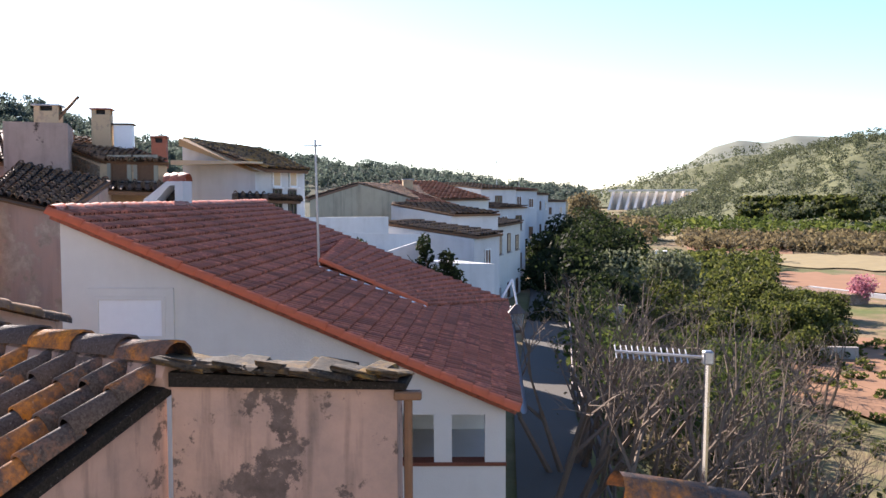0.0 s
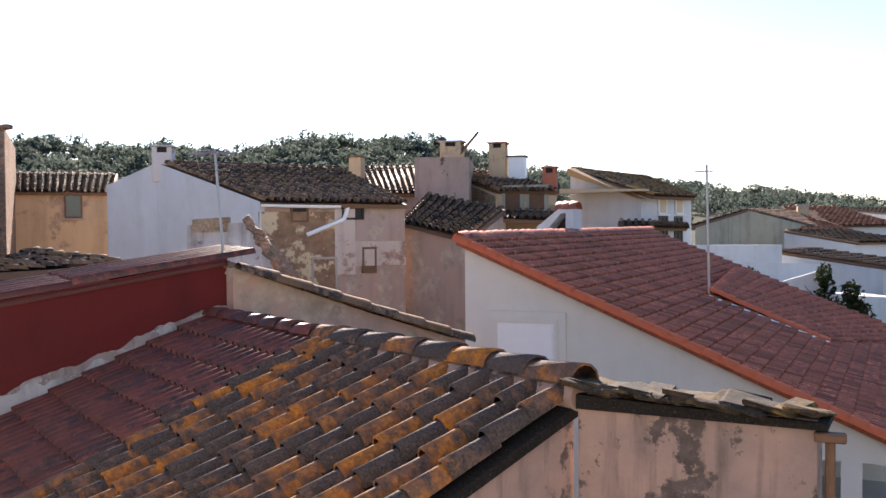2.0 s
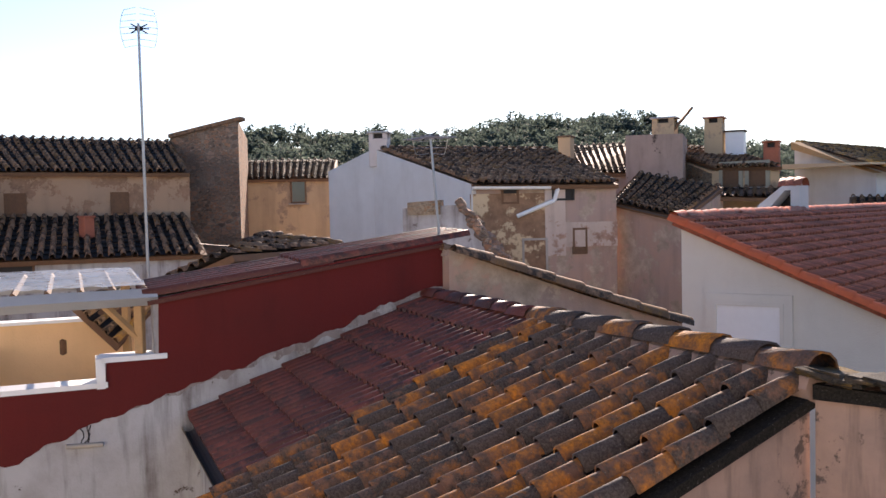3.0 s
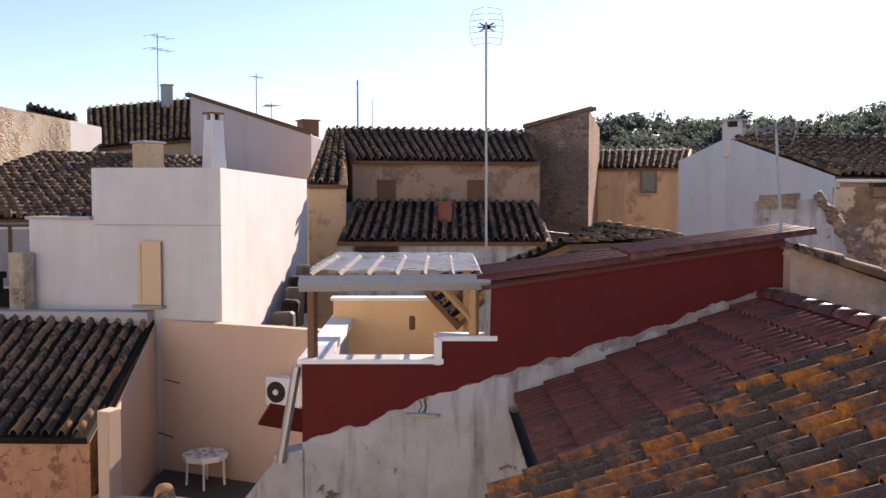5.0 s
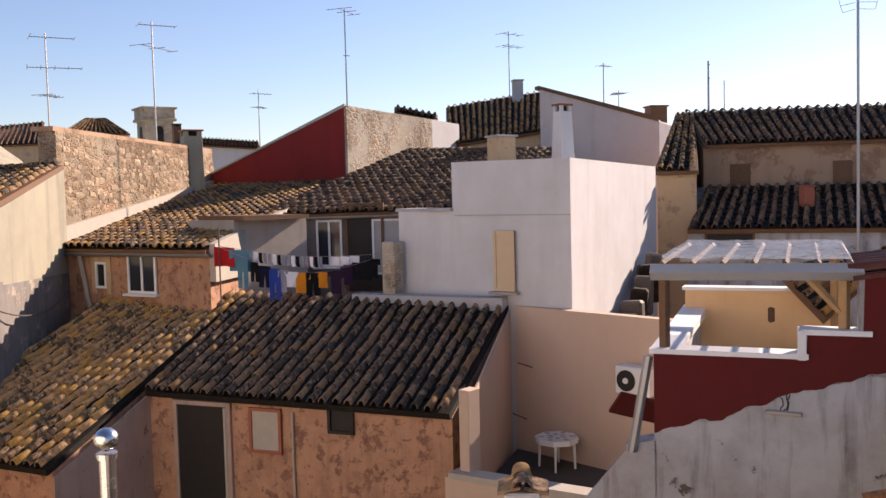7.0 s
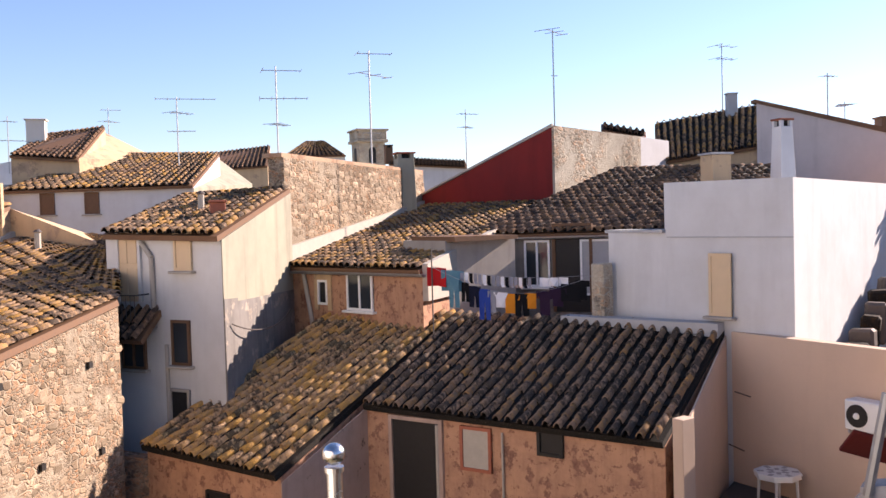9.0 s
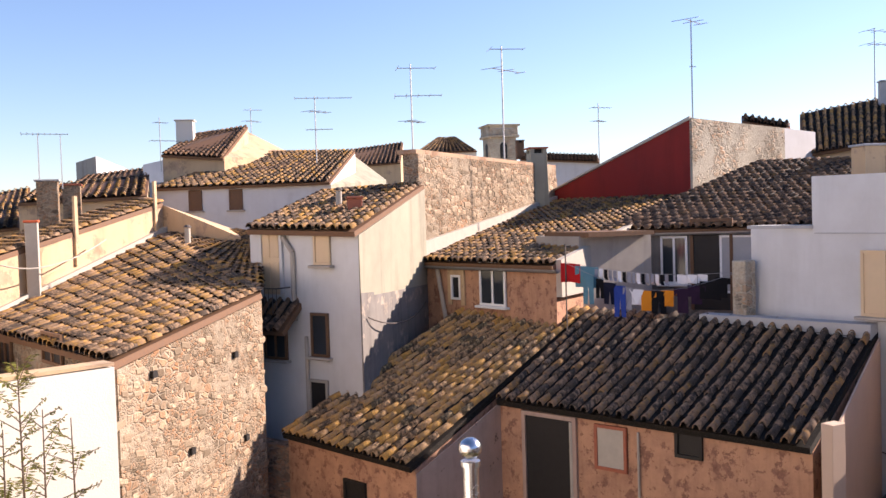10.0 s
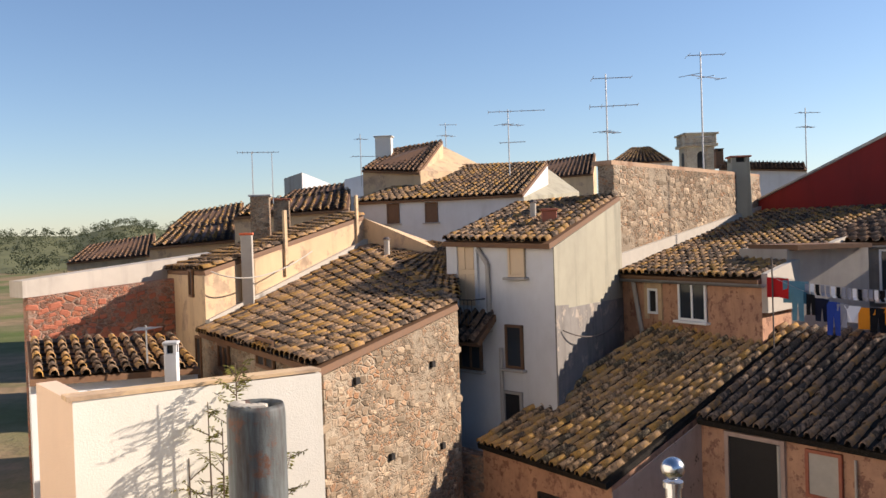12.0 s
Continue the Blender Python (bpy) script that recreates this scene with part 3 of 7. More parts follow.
def tree(name, label, at, height, width, leaf, seed, count=900, size=0.14, trunk=0.12, group="", category="tree", tall=1.0, bottom=0.25):
    rnd = random.Random(seed)
    t = thing(name, label, category, at, group)
    bm = bmesh.new()
    ends = []
    branch(bm, Vector((0, 0, -0.2)), Vector((rnd.gauss(0, .06), rnd.gauss(0, .06), 1)).normalized(), height * 0.42, trunk, 2, rnd, 0.8, 4, 7, ends)
    part("trunk", bm, "bark", t)
    blobs = []
    for i in range(9):
        a, k = rnd.uniform(0, 6.28), rnd.uniform(0.1, 0.62)
        z = rnd.uniform(bottom + 0.12, 0.84) * height
        g = 1 - abs(z / height - 0.5) * 0.7
        rr = width * rnd.uniform(0.24, 0.40)
        blobs.append((math.cos(a) * width * 0.5 * k * g, math.sin(a) * width * 0.5 * k * g, z, rr, rr, rr * 0.75 * tall))
    v, f = leaf_cloud(blobs, count, size, seed)
    ob = new("crown", leaf_mesh("crown", v, f, leaf))
    ob.parent = t
    return t


def bare_tree(name, label, at, height, seed, group="", depth=4, spread=0.55, kids=3, r=0.07, category="tree"):
    rnd = random.Random(seed)
    t = thing(name, label, category, at, group)
    for k in range(3):
        bm = bmesh.new()
        d = Vector((rnd.gauss(0, .35), rnd.gauss(0, .35), 1)).normalized()
        branch(bm, Vector((rnd.gauss(0, .15), rnd.gauss(0, .15), -0.2)), d, height * 0.30, r, depth, rnd, spread, kids, 5, None, 0.2)
        part("limb", bm, "twig", t)
    return t


def aerial(at, height, beams=((0, 1.0, 0, 7),), name="tv_aerial", lean=0.0, r=0.016, grid=False, label="", dish=None):
    """A mast with cross-beam aerials: each beam is (drop from the top, length, bearing, number of rods)."""
    t = thing(name, label or "thin metal television aerial on a mast", "aerial", at, "television aerials")
    bm = bmesh.new()
    top = Vector((lean, 0, height))
    rod(bm, (0, 0, -0.1), top, r * 1.25, r, 6)
    part("mast", bm, "metal", t)
    for drop, length, bearing, rods in beams:
        c = top * (1 - drop / height)
        a = radians(bearing)
        d = Vector((-math.sin(a), math.cos(a), 0))
        e = Vector((d.y, -d.x, 0))
        bm = bmesh.new()
        rod(bm, c - d * length * 0.35, c + d * length * 0.65, r * 0.6, None, 5)
        beam = part("boom", bm, "metal", t)
        for i in range(rods):
            o = c + d * length * (-0.35 + i / max(1, rods - 1))
            h = (0.42 - 0.2 * i / max(1, rods - 1)) * min(1.0, length)
            bm = bmesh.new()
            rod(bm, o - e * h, o + e * h, r * 0.42, None, 4)
            part("element", bm, "metal", beam)
    if grid:
        c = top * 0.985
        a = radians(grid)
        d = Vector((-math.sin(a), math.cos(a), 0))
        e = Vector((d.y, -d.x, 0))
        bm = bmesh.new()
        for sx in (-1, 1):
            rim = []
            for i in range(7):
                z = -.21 + i * .07
                rim.append(c + Vector((0, 0, z)) + e * sx * (.20 - .9 * z * z) + d * (.04 + 1.2 * z * z))
                rod(bm, c + Vector((0, 0, z)) + e * sx * .02 - d * .05, rim[-1], r * .2, None, 4)
            for p, q in zip(rim, rim[1:]):
                rod(bm, p, q, r * .28, None, 4)
        part("panel", bm, "metal", t)
        bm = bmesh.new()
        box(bm, (.07, .07, .05), Matrix.Translation(c + d * .06), .01)
        for a_ in (35, 145, 215, 325, 0, 180):
            rod(bm, c + d * .06, c + d * .08 + e * math.cos(radians(a_)) * .11 + Vector((0, 0, math.sin(radians(a_)) * .09)), r * .8, r * .5, 5)
        part("dipole", bm, "dark", t, "black dipole cluster")
    return t


def chimney(at, w, d, h, turn, material="ochre", cap="tile_old", name="chimney", label="plastered chimney stack with a tile cap", holes=True, taper=1.0):
    t = thing(name, label, "chimney", at, "chimneys")
    t.rotation_euler = (0, 0, radians(turn))
    bm = bmesh.new()
    box(bm, (w, d, h + 0.3), pose(0, 0, h / 2 - 0.15), 0.012)
    if taper != 1.0:
        for v in bm.verts:
            if v.co.z > 0:
                v.co.x *= taper
                v.co.y *= taper
    part("chimney_shaft", bm, material, t)
    w, d = w * taper, d * taper
    if holes:
        for x in (-1, 1):
            for y in (-1, 1):
                bm = bmesh.new()
                box(bm, (w * .24, d * .24, 0.14), pose(x * w * .37, y * d * .37, h + 0.07))
                part("vent_pier", bm, material, t)
        # near-black block for the shade inside the vents
        bm = bmesh.new()
        box(bm, (w * .5, d * .5, 0.13), pose(0, 0, h + 0.065))
        part("flue", bm, "dark", t)
        h += 0.14
    bm = bmesh.new()
    box(bm, (w * 1.18, d * 1.18, 0.05), pose(0, 0, h + 0.025), 0.01)
    part("cap", bm, cap, t)
    return t


def door_on(parent, a, b, s, z, w, h, material="wood", surround=None, open_dark=False):
    m = on_wall(a, b, s, z)
    bm = bmesh.new()
    box(bm, (w, 0.03, h), m @ pose(0, -0.012, h / 2))
    # open_dark: a near-black sheet stands for the shade inside the doorway
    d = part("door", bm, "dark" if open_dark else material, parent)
    bm = bmesh.new()
    f = 0.07
    for x in (-w / 2 - f / 2, w / 2 + f / 2):
        box(bm, (f, 0.06, h + f), m @ pose(x, -0.03, (h + f) / 2))
    box(bm, (w, 0.06, f), m @ pose(0, -0.03, h + f / 2))
    part("door_frame", bm, surround or "wood", d)
    if not open_dark:
        bm = bmesh.new()
        for x in (-w / 4, w / 4):
            for zz, hh in ((h * .27, h * .4), (h * .74, h * .4)):
                box(bm, (w * .36, 0.02, hh), m @ pose(x, -0.033, zz), 0.008)
        part("door_panel", bm, material, d)
    return d


def pipe_on(parent, pts, r=0.045, material="grey", name="downpipe"):
    bm = bmesh.new()
    for p, q in zip(pts, pts[1:]):
        rod(bm, p, q, r, None, 8)
    return part(name, bm, material, parent)


def gutter(parent, a, b, material="metal", r=0.06):
    a, b = Vector(a), Vector(b)
    d = (b - a).normalized()
    e = d.cross(Vector((0, 0, 1))).normalized()
    bm = bmesh.new()
    rows = []
    for p in (a, b):
        rows.append([bm.verts.new(p + e * math.cos(k * math.pi / 6) * rr + Vector((0, 0, -math.sin(k * math.pi / 6) * rr))) for rr in (r, r - 0.008) for k in range(7)])
    for i in range(6):
        bm.faces.new((rows[0][i], rows[0][i + 1], rows[1][i + 1], rows[1][i]))
        bm.faces.new((rows[0][7 + i], rows[1][7 + i], rows[1][8 + i], rows[0][8 + i]))
    return part("gutter", bm, material, parent)


def along(a, b, az):
    """How far along the wall a-b its face crosses the bearing az, and how far out that is."""
    r = radians(az)
    k = Vector((-math.sin(r), math.cos(r)))
    a, d = Vector(a[:2]), Vector(b[:2]) - Vector(a[:2])
    s = (a.x * k.y - a.y * k.x) / (k.x * d.y - k.y * d.x)
    p = a + d * s
    return s * d.length, p.length


def win(parent, a, b, az, el, w, h, door=False, **kw):
    """A window (or door) on the wall a-b whose lower middle lies at bearing az, el degrees up."""
    s, out = along(a, b, az)
    z = out * math.tan(radians(el))
    return door_on(parent, a, b, s, z, w, h, **kw) if door else window_on(parent, a, b, s, z, w, h, **kw)


def stone_facing(parent, a, b, top, z0, rows, cols, seed, size=0.15, name="stone", skip=0.25, material="stone_piece"):
    """Single stones standing proud of a rubble wall, in rough courses: top(f) is the wall's height at the fraction f along it."""
    rnd = random.Random(seed)
    kinds = []
    for v in range(5):
        bm = bmesh.new()
        box(bm, (1, .5, .62), None, 0.16)
        for p in bm.verts:
            p.co += Vector((rnd.uniform(-.10, .10), rnd.uniform(-.04, .04), rnd.uniform(-.09, .09)))
        me = bpy.data.meshes.new(name)
        bm.to_mesh(me)
        bm.free()
        me.materials.append(MAT[material])
        kinds.append(me)
    length = (Vector(b[:2]) - Vector(a[:2])).length
    for j in range(rows):
        for i in range(cols):
            if rnd.random() < skip:
                continue
            f = (i + .5 + rnd.uniform(-.45, .45)) / cols
            zt = top(f) - .12
            z = z0 + (zt - z0) * ((j + .5 + rnd.uniform(-.4, .4)) / rows)
            k_ = size * rnd.uniform(.6, 1.5)
            ob = new(name, rnd.choice(kinds))
            ob.parent = parent
            ob.matrix_basis = on_wall(a, b, f * length, z) @ pose(0, 0.012, 0, 0, rnd.uniform(-14, 14), 0) @ Matrix.Diagonal((k_ * rnd.uniform(.8, 1.5), .07 + k_ * .12, k_, 1))


# ---- ground ----
def ground_height(x, y):
    """Village terrace west of the street, the street, then the valley floor and its far slopes."""
    edge = 2.0 + 0.085 * y                                   # the street's river side
    d = x - edge
    village = -6.2
    k = min(1, max(0, (d - 0.3) / 4.0))
    return village + (-9.0 - village) * k * k * (3 - 2 * k)


def build_ground():
    bm = bmesh.new()
    def steps(lo, hi, near, far):
        v, out = 0.0, [0.0]
        while v < hi:
            v += near + (far - near) * min(1, v / 400) ** 0.9
            out.append(v)
        neg, v = [], 0.0
        while v > lo:
            v -= near + (far - near) * min(1, -v / 400) ** 0.9
            neg.append(v)
        return neg[::-1] + out
    xs, ys = steps(-2600, 2600, 3.0, 160), steps(-2600, 2600, 3.0, 160)
    grid = [[bm.verts.new((x, y, ground_height(x, y) + 0.12 * noise.noise(Vector((x * .15, y * .15, 0))) * (1 if x > 4 + .085 * y else 0))) for x in xs] for y in ys]
    for j in range(len(ys) - 1):
        for i in range(len(xs) - 1):
            bm.faces.new((grid[j][i], grid[j][i + 1], grid[j + 1][i + 1], grid[j + 1][i]))
    m, t, b = nodes_of("valley_soil")
    big = noise_of(t, 0.045, 6, 0.6)
    mid = noise_of(t, 0.5, 6, 0.7, shift=4)
    col = ramp(t, big, [(0.36, (0.10, 0.13, 0.04)), (0.47, (0.20, 0.17, 0.09)), (0.55, (0.30, 0.20, 0.125)), (0.66, (0.13, 0.15, 0.05))])
    col = mixed(t, ramp(t, mid, [(0.4, (0,) * 3), (0.65, (0.6,) * 3)]), col, (0.09, 0.10, 0.04))
    t.links.new(col, b.inputs["Base Color"])
    b.inputs["Roughness"].default_value = 1.0
    b.inputs["Specular IOR Level"].default_value = 0.1
    bump(t, b, mid, 0.6, 0.3)
    tagged(part("ground", bm, m, None), "valley floor of red earth, grass and garden plots", "ground", kind="structure")


build_ground()

bm = bmesh.new()
left = [(0.9, 8), (1.3, 15), (2.0, 25), (3.4, 38), (5.0, 52), (6.6, 68), (8.5, 92)]
right = [(2.6, 8), (3.0, 15), (3.7, 25), (5.3, 38), (7.0, 52), (8.4, 68), (10.2, 92)]
ring = [[bm.verts.new((*p, -6.12)) for p in side] for side in (left, right)]
for i in range(len(left) - 1):
    bm.faces.new((ring[0][i], ring[1][i], ring[1][i + 1], ring[0][i + 1]))
tagged(part("road", bm, "asphalt"), "narrow worn asphalt lane along the house fronts", "road", kind="structure")


# ---- houses ----
def house(name, label, e0, e1, r1, r0, z0, wall, roof, over=0.18, back=None, group="village houses", **kw):
    """A body under one tiled slope: eave e0-e1 (seen with e0 on the left), ridge r0-r1."""
    h = thing(name, label, "house", (0, 0, 0), group)
    pts = [e0, e1, r1, r0]
    body(h, pts, [p.z - 0.12 for p in pts], z0, wall)
    tile_roof(h, e0, e1, r1, r0, roof, overhang=over, **kw)
    return h


# the near roof with its ridge wall, and the red roof beside it
U = Vector((-0.857, 0.514, 0))                   # along the ridge
DN = Vector((-0.514, -0.857, 0))                 # down the slope
RIDGE = Vector((-1.46, 4.93, -1.08))             # its end by the parapet


def slope(u, s, lift=0.0):
    """A point of the near slope: u along the ridge, s down it."""
    return RIDGE + U * u + DN * s + Vector((0, 0, -0.41 * s + lift))


near_house = thing("old_house", "old house with lichened curved clay tiles and stained plaster gable", "house", (0, 0, 0), "village houses")
body(near_house, [slope(0.06, 0), slope(0.06, 2.85), slope(3.1, 2.85), slope(3.1, 0)], [-1.08, -2.28, -2.28, -1.08], -6.3, "weathered")
# bed and channels carry the gap shade in their dark colour
tile_roof(near_house, slope(3.14, 2.95), slope(0, 2.95), slope(0, 0), slope(3.14, 0), "tile_lichen", pitch=0.225, course=0.285, thick=0.06, singles=280, seed=4, segs=8, rise=0.10, base="tile_shade_dirt", wide=0.60, tilt=0.10)
bm = bmesh.new()
rod(bm, slope(0, 0, 0.03), slope(3.2, 0, 0.02), 0.085, None, 8)
part("ridge_mortar", bm, "weathered", near_house)
ridge_tiles(near_house, slope(0, -0.03, 0.07), slope(3.2, -0.03, 0.05), "tile_lichen", 0.24, 0.40)
PL_A, PL_B = slope(0.0, 0.02), Vector((-0.22, 4.82, 0))
bm = bmesh.new()
slab_wall(bm, PL_A, PL_B, -6.3, -1.02, -1.06, 0.24, 1)
part("parapet", bm, "weathered", near_house)
x0 = (PL_B - PL_A).xy.to_3d()
bm = bmesh.new()
slab_wall(bm, PL_A + Vector((0, -.05, 0)), PL_B + Vector((.05, -.05, 0)), -1.10, -1.02, -1.065, 0.34, 1)
part("coping_ledge", bm, "tile_shade_dirt", near_house)
rnd = random.Random(17)
for i in range(16):
    bm = bmesh.new()
    p = PL_A.xy.to_3d() + x0 * ((i + 0.5) / 16) + Vector((0, 0.08, -.985 - 0.003 * i + rnd.uniform(-.012, .012)))
    box(bm, (rnd.uniform(.12, .24), 0.40, rnd.uniform(.022, .045)), Matrix.Translation(p) @ pose(0, 0, 0, rnd.uniform(-12, 2), rnd.uniform(2, 12), math.degrees(math.atan2(x0.y, x0.x)) + rnd.uniform(-9, 9)), 0.01)
    for v in bm.verts:
        v.co += Vector((rnd.gauss(0, .008), rnd.gauss(0, .012), rnd.gauss(0, .005)))
    part("coping_tile", bm, "tile_moss", near_house)

# return wall and downpipe at the parapet's end
pipe_on(near_house, [PL_B + Vector((0.06, -0.02, -1.16)), PL_B + Vector((0.06, -0.02, -4))], 0.024, "wood")
bm = bmesh.new()
box(bm, (0.15, 0.08, 0.045), Matrix.Translation(PL_B + Vector((0.06, -.04, -1.13))), .008)
part("spout", bm, "wood", near_house)

red_roof_house = thing("terraced_house", "house with a low red tile roof and gutter", "house", (0, 0, 0), "village houses")
body(red_roof_house, [slope(3.15, 0), slope(3.15, 2.5), slope(5.66, 2.5), slope(5.66, 0)], [-1.12, -2.15, -2.15, -1.12], -6.3, "old_white")
tile_roof(red_roof_house, slope(5.66, 2.55), slope(3.14, 2.55), slope(3.14, 0), slope(5.66, 0), "tile_red", pitch=0.15, course=0.34, singles=150, seed=8, rise=0.075, segs=6, base="tile_shade_dirt", sag=0.0, wide=0.66, loose=0.3, tilt=.13, channel="tile_shade_dirt")
ridge_tiles(red_roof_house, slope(3.2, 0, 0.06), slope(5.6, 0, 0.06), "tile_red", 0.2, 0.33)
gutter(red_roof_house, slope(5.66, 2.6, -.02), slope(3.1, 2.6, -.02), "rust", 0.07)

# the house with the oxblood wall and its roof terrace
terrace_house = thing("terrace_house", "house with oxblood party wall, peeling white plaster and a roof terrace", "house", (0, 0, 0), "village houses")


def W(s, u=0.0):
    return slope(5.68 + u, s).xy


def wall_strip(name, parent, material, edge, out, top, s0, s1, n=40, seed=1, rough=0.05):
    """A skin of plaster on the party wall between s0 and s1, from its ragged lower edge up to the top line."""
    bm = bmesh.new()
    rnd = random.Random(seed)
    lo, hi = [], []
    for i in range(n + 1):
        s = s0 + (s1 - s0) * i / n
        p = W(s, -out)
        zt = top(s)
        z = min(zt - 0.01, edge(s) + rough * (noise.noise(Vector((s * 1.3, seed, 0))) * 1.3 + noise.noise(Vector((s * 4.7, seed, 1))) * 1.0 + noise.noise(Vector((s * 17, seed, 3))) * 0.25))
        lo.append(bm.verts.new((*p, z)))
        hi.append(bm.verts.new((*p, zt)))
    for i in range(n):
        bm.faces.new((lo[i], lo[i + 1], hi[i + 1], hi[i]))
    got = bmesh.ops.extrude_face_region(bm, geom=list(bm.faces))
    shift = Vector((*(W(0, 0.02) - W(0)), 0))
    bmesh.ops.translate(bm, verts=[v for v in got["geom"] if isinstance(v, bmesh.types.BMVert)], vec=shift)
    bmesh.ops.recalc_face_normals(bm, faces=bm.faces)
    return part(name, bm, material, parent)


def red_top(s):
    return -0.40 - 0.155 * (s + 0.2) if s < 2.85 else (-1.46 if s < 3.36 else -1.70)


body(terrace_house, [W(-0.2), W(2.9), W(2.9, .25), W(-0.2, .25)], [-0.41, -0.88, -0.88, -0.41], -6.3, "old_white")
wall_strip("red_paint", terrace_house, "red", lambda s: -0.90 - 0.33 * max(0, s + 0.1), 0.012, red_top, -0.2, 4.82, 320, 3, 0.06)
wall_strip("grey_patch", terrace_house, "patchy", lambda s: -1.16 - 0.24 * s, 0.008, lambda s: -0.84 - 0.34 * s, -0.2, 3.3, 160, 7, 0.09)
tile_roof(terrace_house, (*W(2.95, -.05), -0.90), (*W(2.95, 1.15), -0.88), (*W(-.22, .95), -0.40), (*W(-.22, -.05), -0.43), "tile_red", pitch=0.19, course=1.6, tilt=0.01, thick=.04, rise=0.085, seed=9, sag=0, wide=0.6, loose=0.3, channel="tile_red", base="tile_red")
body(terrace_house, [W(2.9), W(4.82), W(4.82, 3), W(2.9, 3)], [-2.85] * 4, -6.3, "old_white", "base")
bm = bmesh.new()
slab_wall(bm, W(2.9), W(3.36), -2.85, -1.46, -1.46, 0.2, -1)
slab_wall(bm, W(3.36), W(4.82), -2.85, -1.70, -1.70, 0.2, -1)
slab_wall(bm, W(4.82, .2), W(4.82, 3), -6.2, -1.70, -1.62, 0.2, -1)
part("terrace_parapet", bm, "old_white", terrace_house)
bm = bmesh.new()
slab_wall(bm, W(2.78, -.04), W(3.40, -.04), -1.47, -1.42, -1.42, 0.30, -1)
slab_wall(bm, W(3.36, -.04), W(3.44, -.04), -1.72, -1.43, -1.43, 0.29, -1)
slab_wall(bm, W(3.34, -.04), W(4.86, -.04), -1.71, -1.66, -1.66, 0.30, -1)
slab_wall(bm, W(4.86, .262), W(4.86, 3), -1.71, -1.66, -1.58, 0.30, -1)
part("parapet_coping", bm, "whitepaint", terrace_house, "white painted parapet coping")
bm = bmesh.new()
slab_wall(bm, W(4.82, 3), W(2.9, 3), -2.9, -1.34, -1.34, 0.2, -1)
part("back_parapet", bm, "terrace", terrace_house)
bm = bmesh.new()
slab_wall(bm, W(4.85, 2.98), W(3.3, 2.98), -1.35, -1.31, -1.31, 0.26, -1)
part("back_coping", bm, "whitepaint", terrace_house)
tile_roof(terrace_house, (*W(3.62, 2.75), -1.12), (*W(3.12, 2.3), -1.62), (*W(2.6, 2.9), -1.2), (*W(3.1, 3.4), -.95), "tile_gold", pitch=0.16, course=0.26, rise=0.06, seed=13, sag=0)

# a broken ledge in the peeling plaster, with cracks over it
led = bmesh.new()
m_ledge = on_wall(W(6.4), W(0), 6.4 - 3.57, -2.25)
box(led, (.34, .07, .035), m_ledge @ pose(0, -.03, 0, 0, 2, 0), .008)
part("ledge", led, "lime", terrace_house, "broken mortar ledge")
rnd = random.Random(29)
for i in range(3):
    bm = bmesh.new()
    p = Vector((.03 * (i - 1), -.006, .02))
    for k in range(6):
        q = p + Vector((rnd.uniform(-.03, .03), 0, rnd.uniform(.02, .035)))
        rod(bm, m_ledge @ p, m_ledge @ q, .006, .004, 4)
        p = q
    part("crack", bm, "dark", terrace_house)

# party wall beyond the ridge
pw = thing("party_wall", "sloping pink lime party wall with tile coping", "wall", (0, 0, 0))
PW_A, PW_B = Vector((-6.06, 7.91, -0.52)), Vector((-4.5, 10.5, -1.52))
bm = bmesh.new()
slab_wall(bm, PW_B, PW_A, -6.3, -1.55, -0.50, 0.25, -1)
part("wall", bm, "pink", pw)
ridge_tiles(pw, PW_B + Vector((.1, .05, 0)), PW_A + Vector((.1, .05, 0)), "tile_old", 0.24, 0.42, 5, -0.02)
tile_roof(pw, PW_B + Vector((-3, 1.6, -.1)), PW_B, PW_A + Vector((0, 0, -.02)), PW_A + Vector((-3, 1.6, -.1)), "tile_old", seed=17, base="pink", thick=.03)
house("mossy_roof_house", "house under a dark lichened tile roof", lvl(54.6, -1.02, 13.2), lvl(50.0, -.62, 12.9), lvl(43.5, -.62, 14.5), lvl(48.5, -.42, 16), -6.3, "ochre", "tile_old", seed=18)

# white house with the big red roof
WH_N, WH_F = Vector((0.93, 12.95)), Vector((1.65, 25.4))
RN, RF = Vector((-5.43, 12.9)), Vector((-4.9, 25.0))
white_house = thing("white_house", "cream white house with a large red tile roof and orange verge", "house", (0, 0, 0), "village houses")
def wh_top(x):
    return -0.36 - 0.434 * (x + 5.43)


body(white_house, [(-1.0, 12.95), (-1.0, 25.2), RF, RN], [wh_top(-1), wh_top(-1), -.36, -.36], -6.3, "cream")
body(white_house, [(0.95, 15.0), WH_F, (-0.99, 25.2), (-0.99, 15.0)], [-3.12, -3.12, wh_top(-1), wh_top(-1)], -6.3, "cream", "rear_wall")
bm = bmesh.new()
prism(bm, [(-1.0, 12.95), (0.93, 12.95), (0.93, 13.2), (-1.0, 13.2)], [wh_top(-1), -3.12, -3.12, wh_top(-1)], -3.22)
part("porch_beam", bm, "cream", white_house)
bm = bmesh.new()
prism(bm, [(0.70, 13.2), (0.94, 13.2), (0.94, 15.0), (0.70, 15.0)], [-3.12] * 4, -3.4)
part("side_beam", bm, "cream", white_house)
for x, w in ((-0.80, 0.38), (0.02, 0.26), (0.78, 0.30)):
    bm = bmesh.new()
    box(bm, (w, 0.25, 0.76), pose(x, 13.075, -3.6))
    part("porch_pillar", bm, "cream", white_house)
bm = bmesh.new()
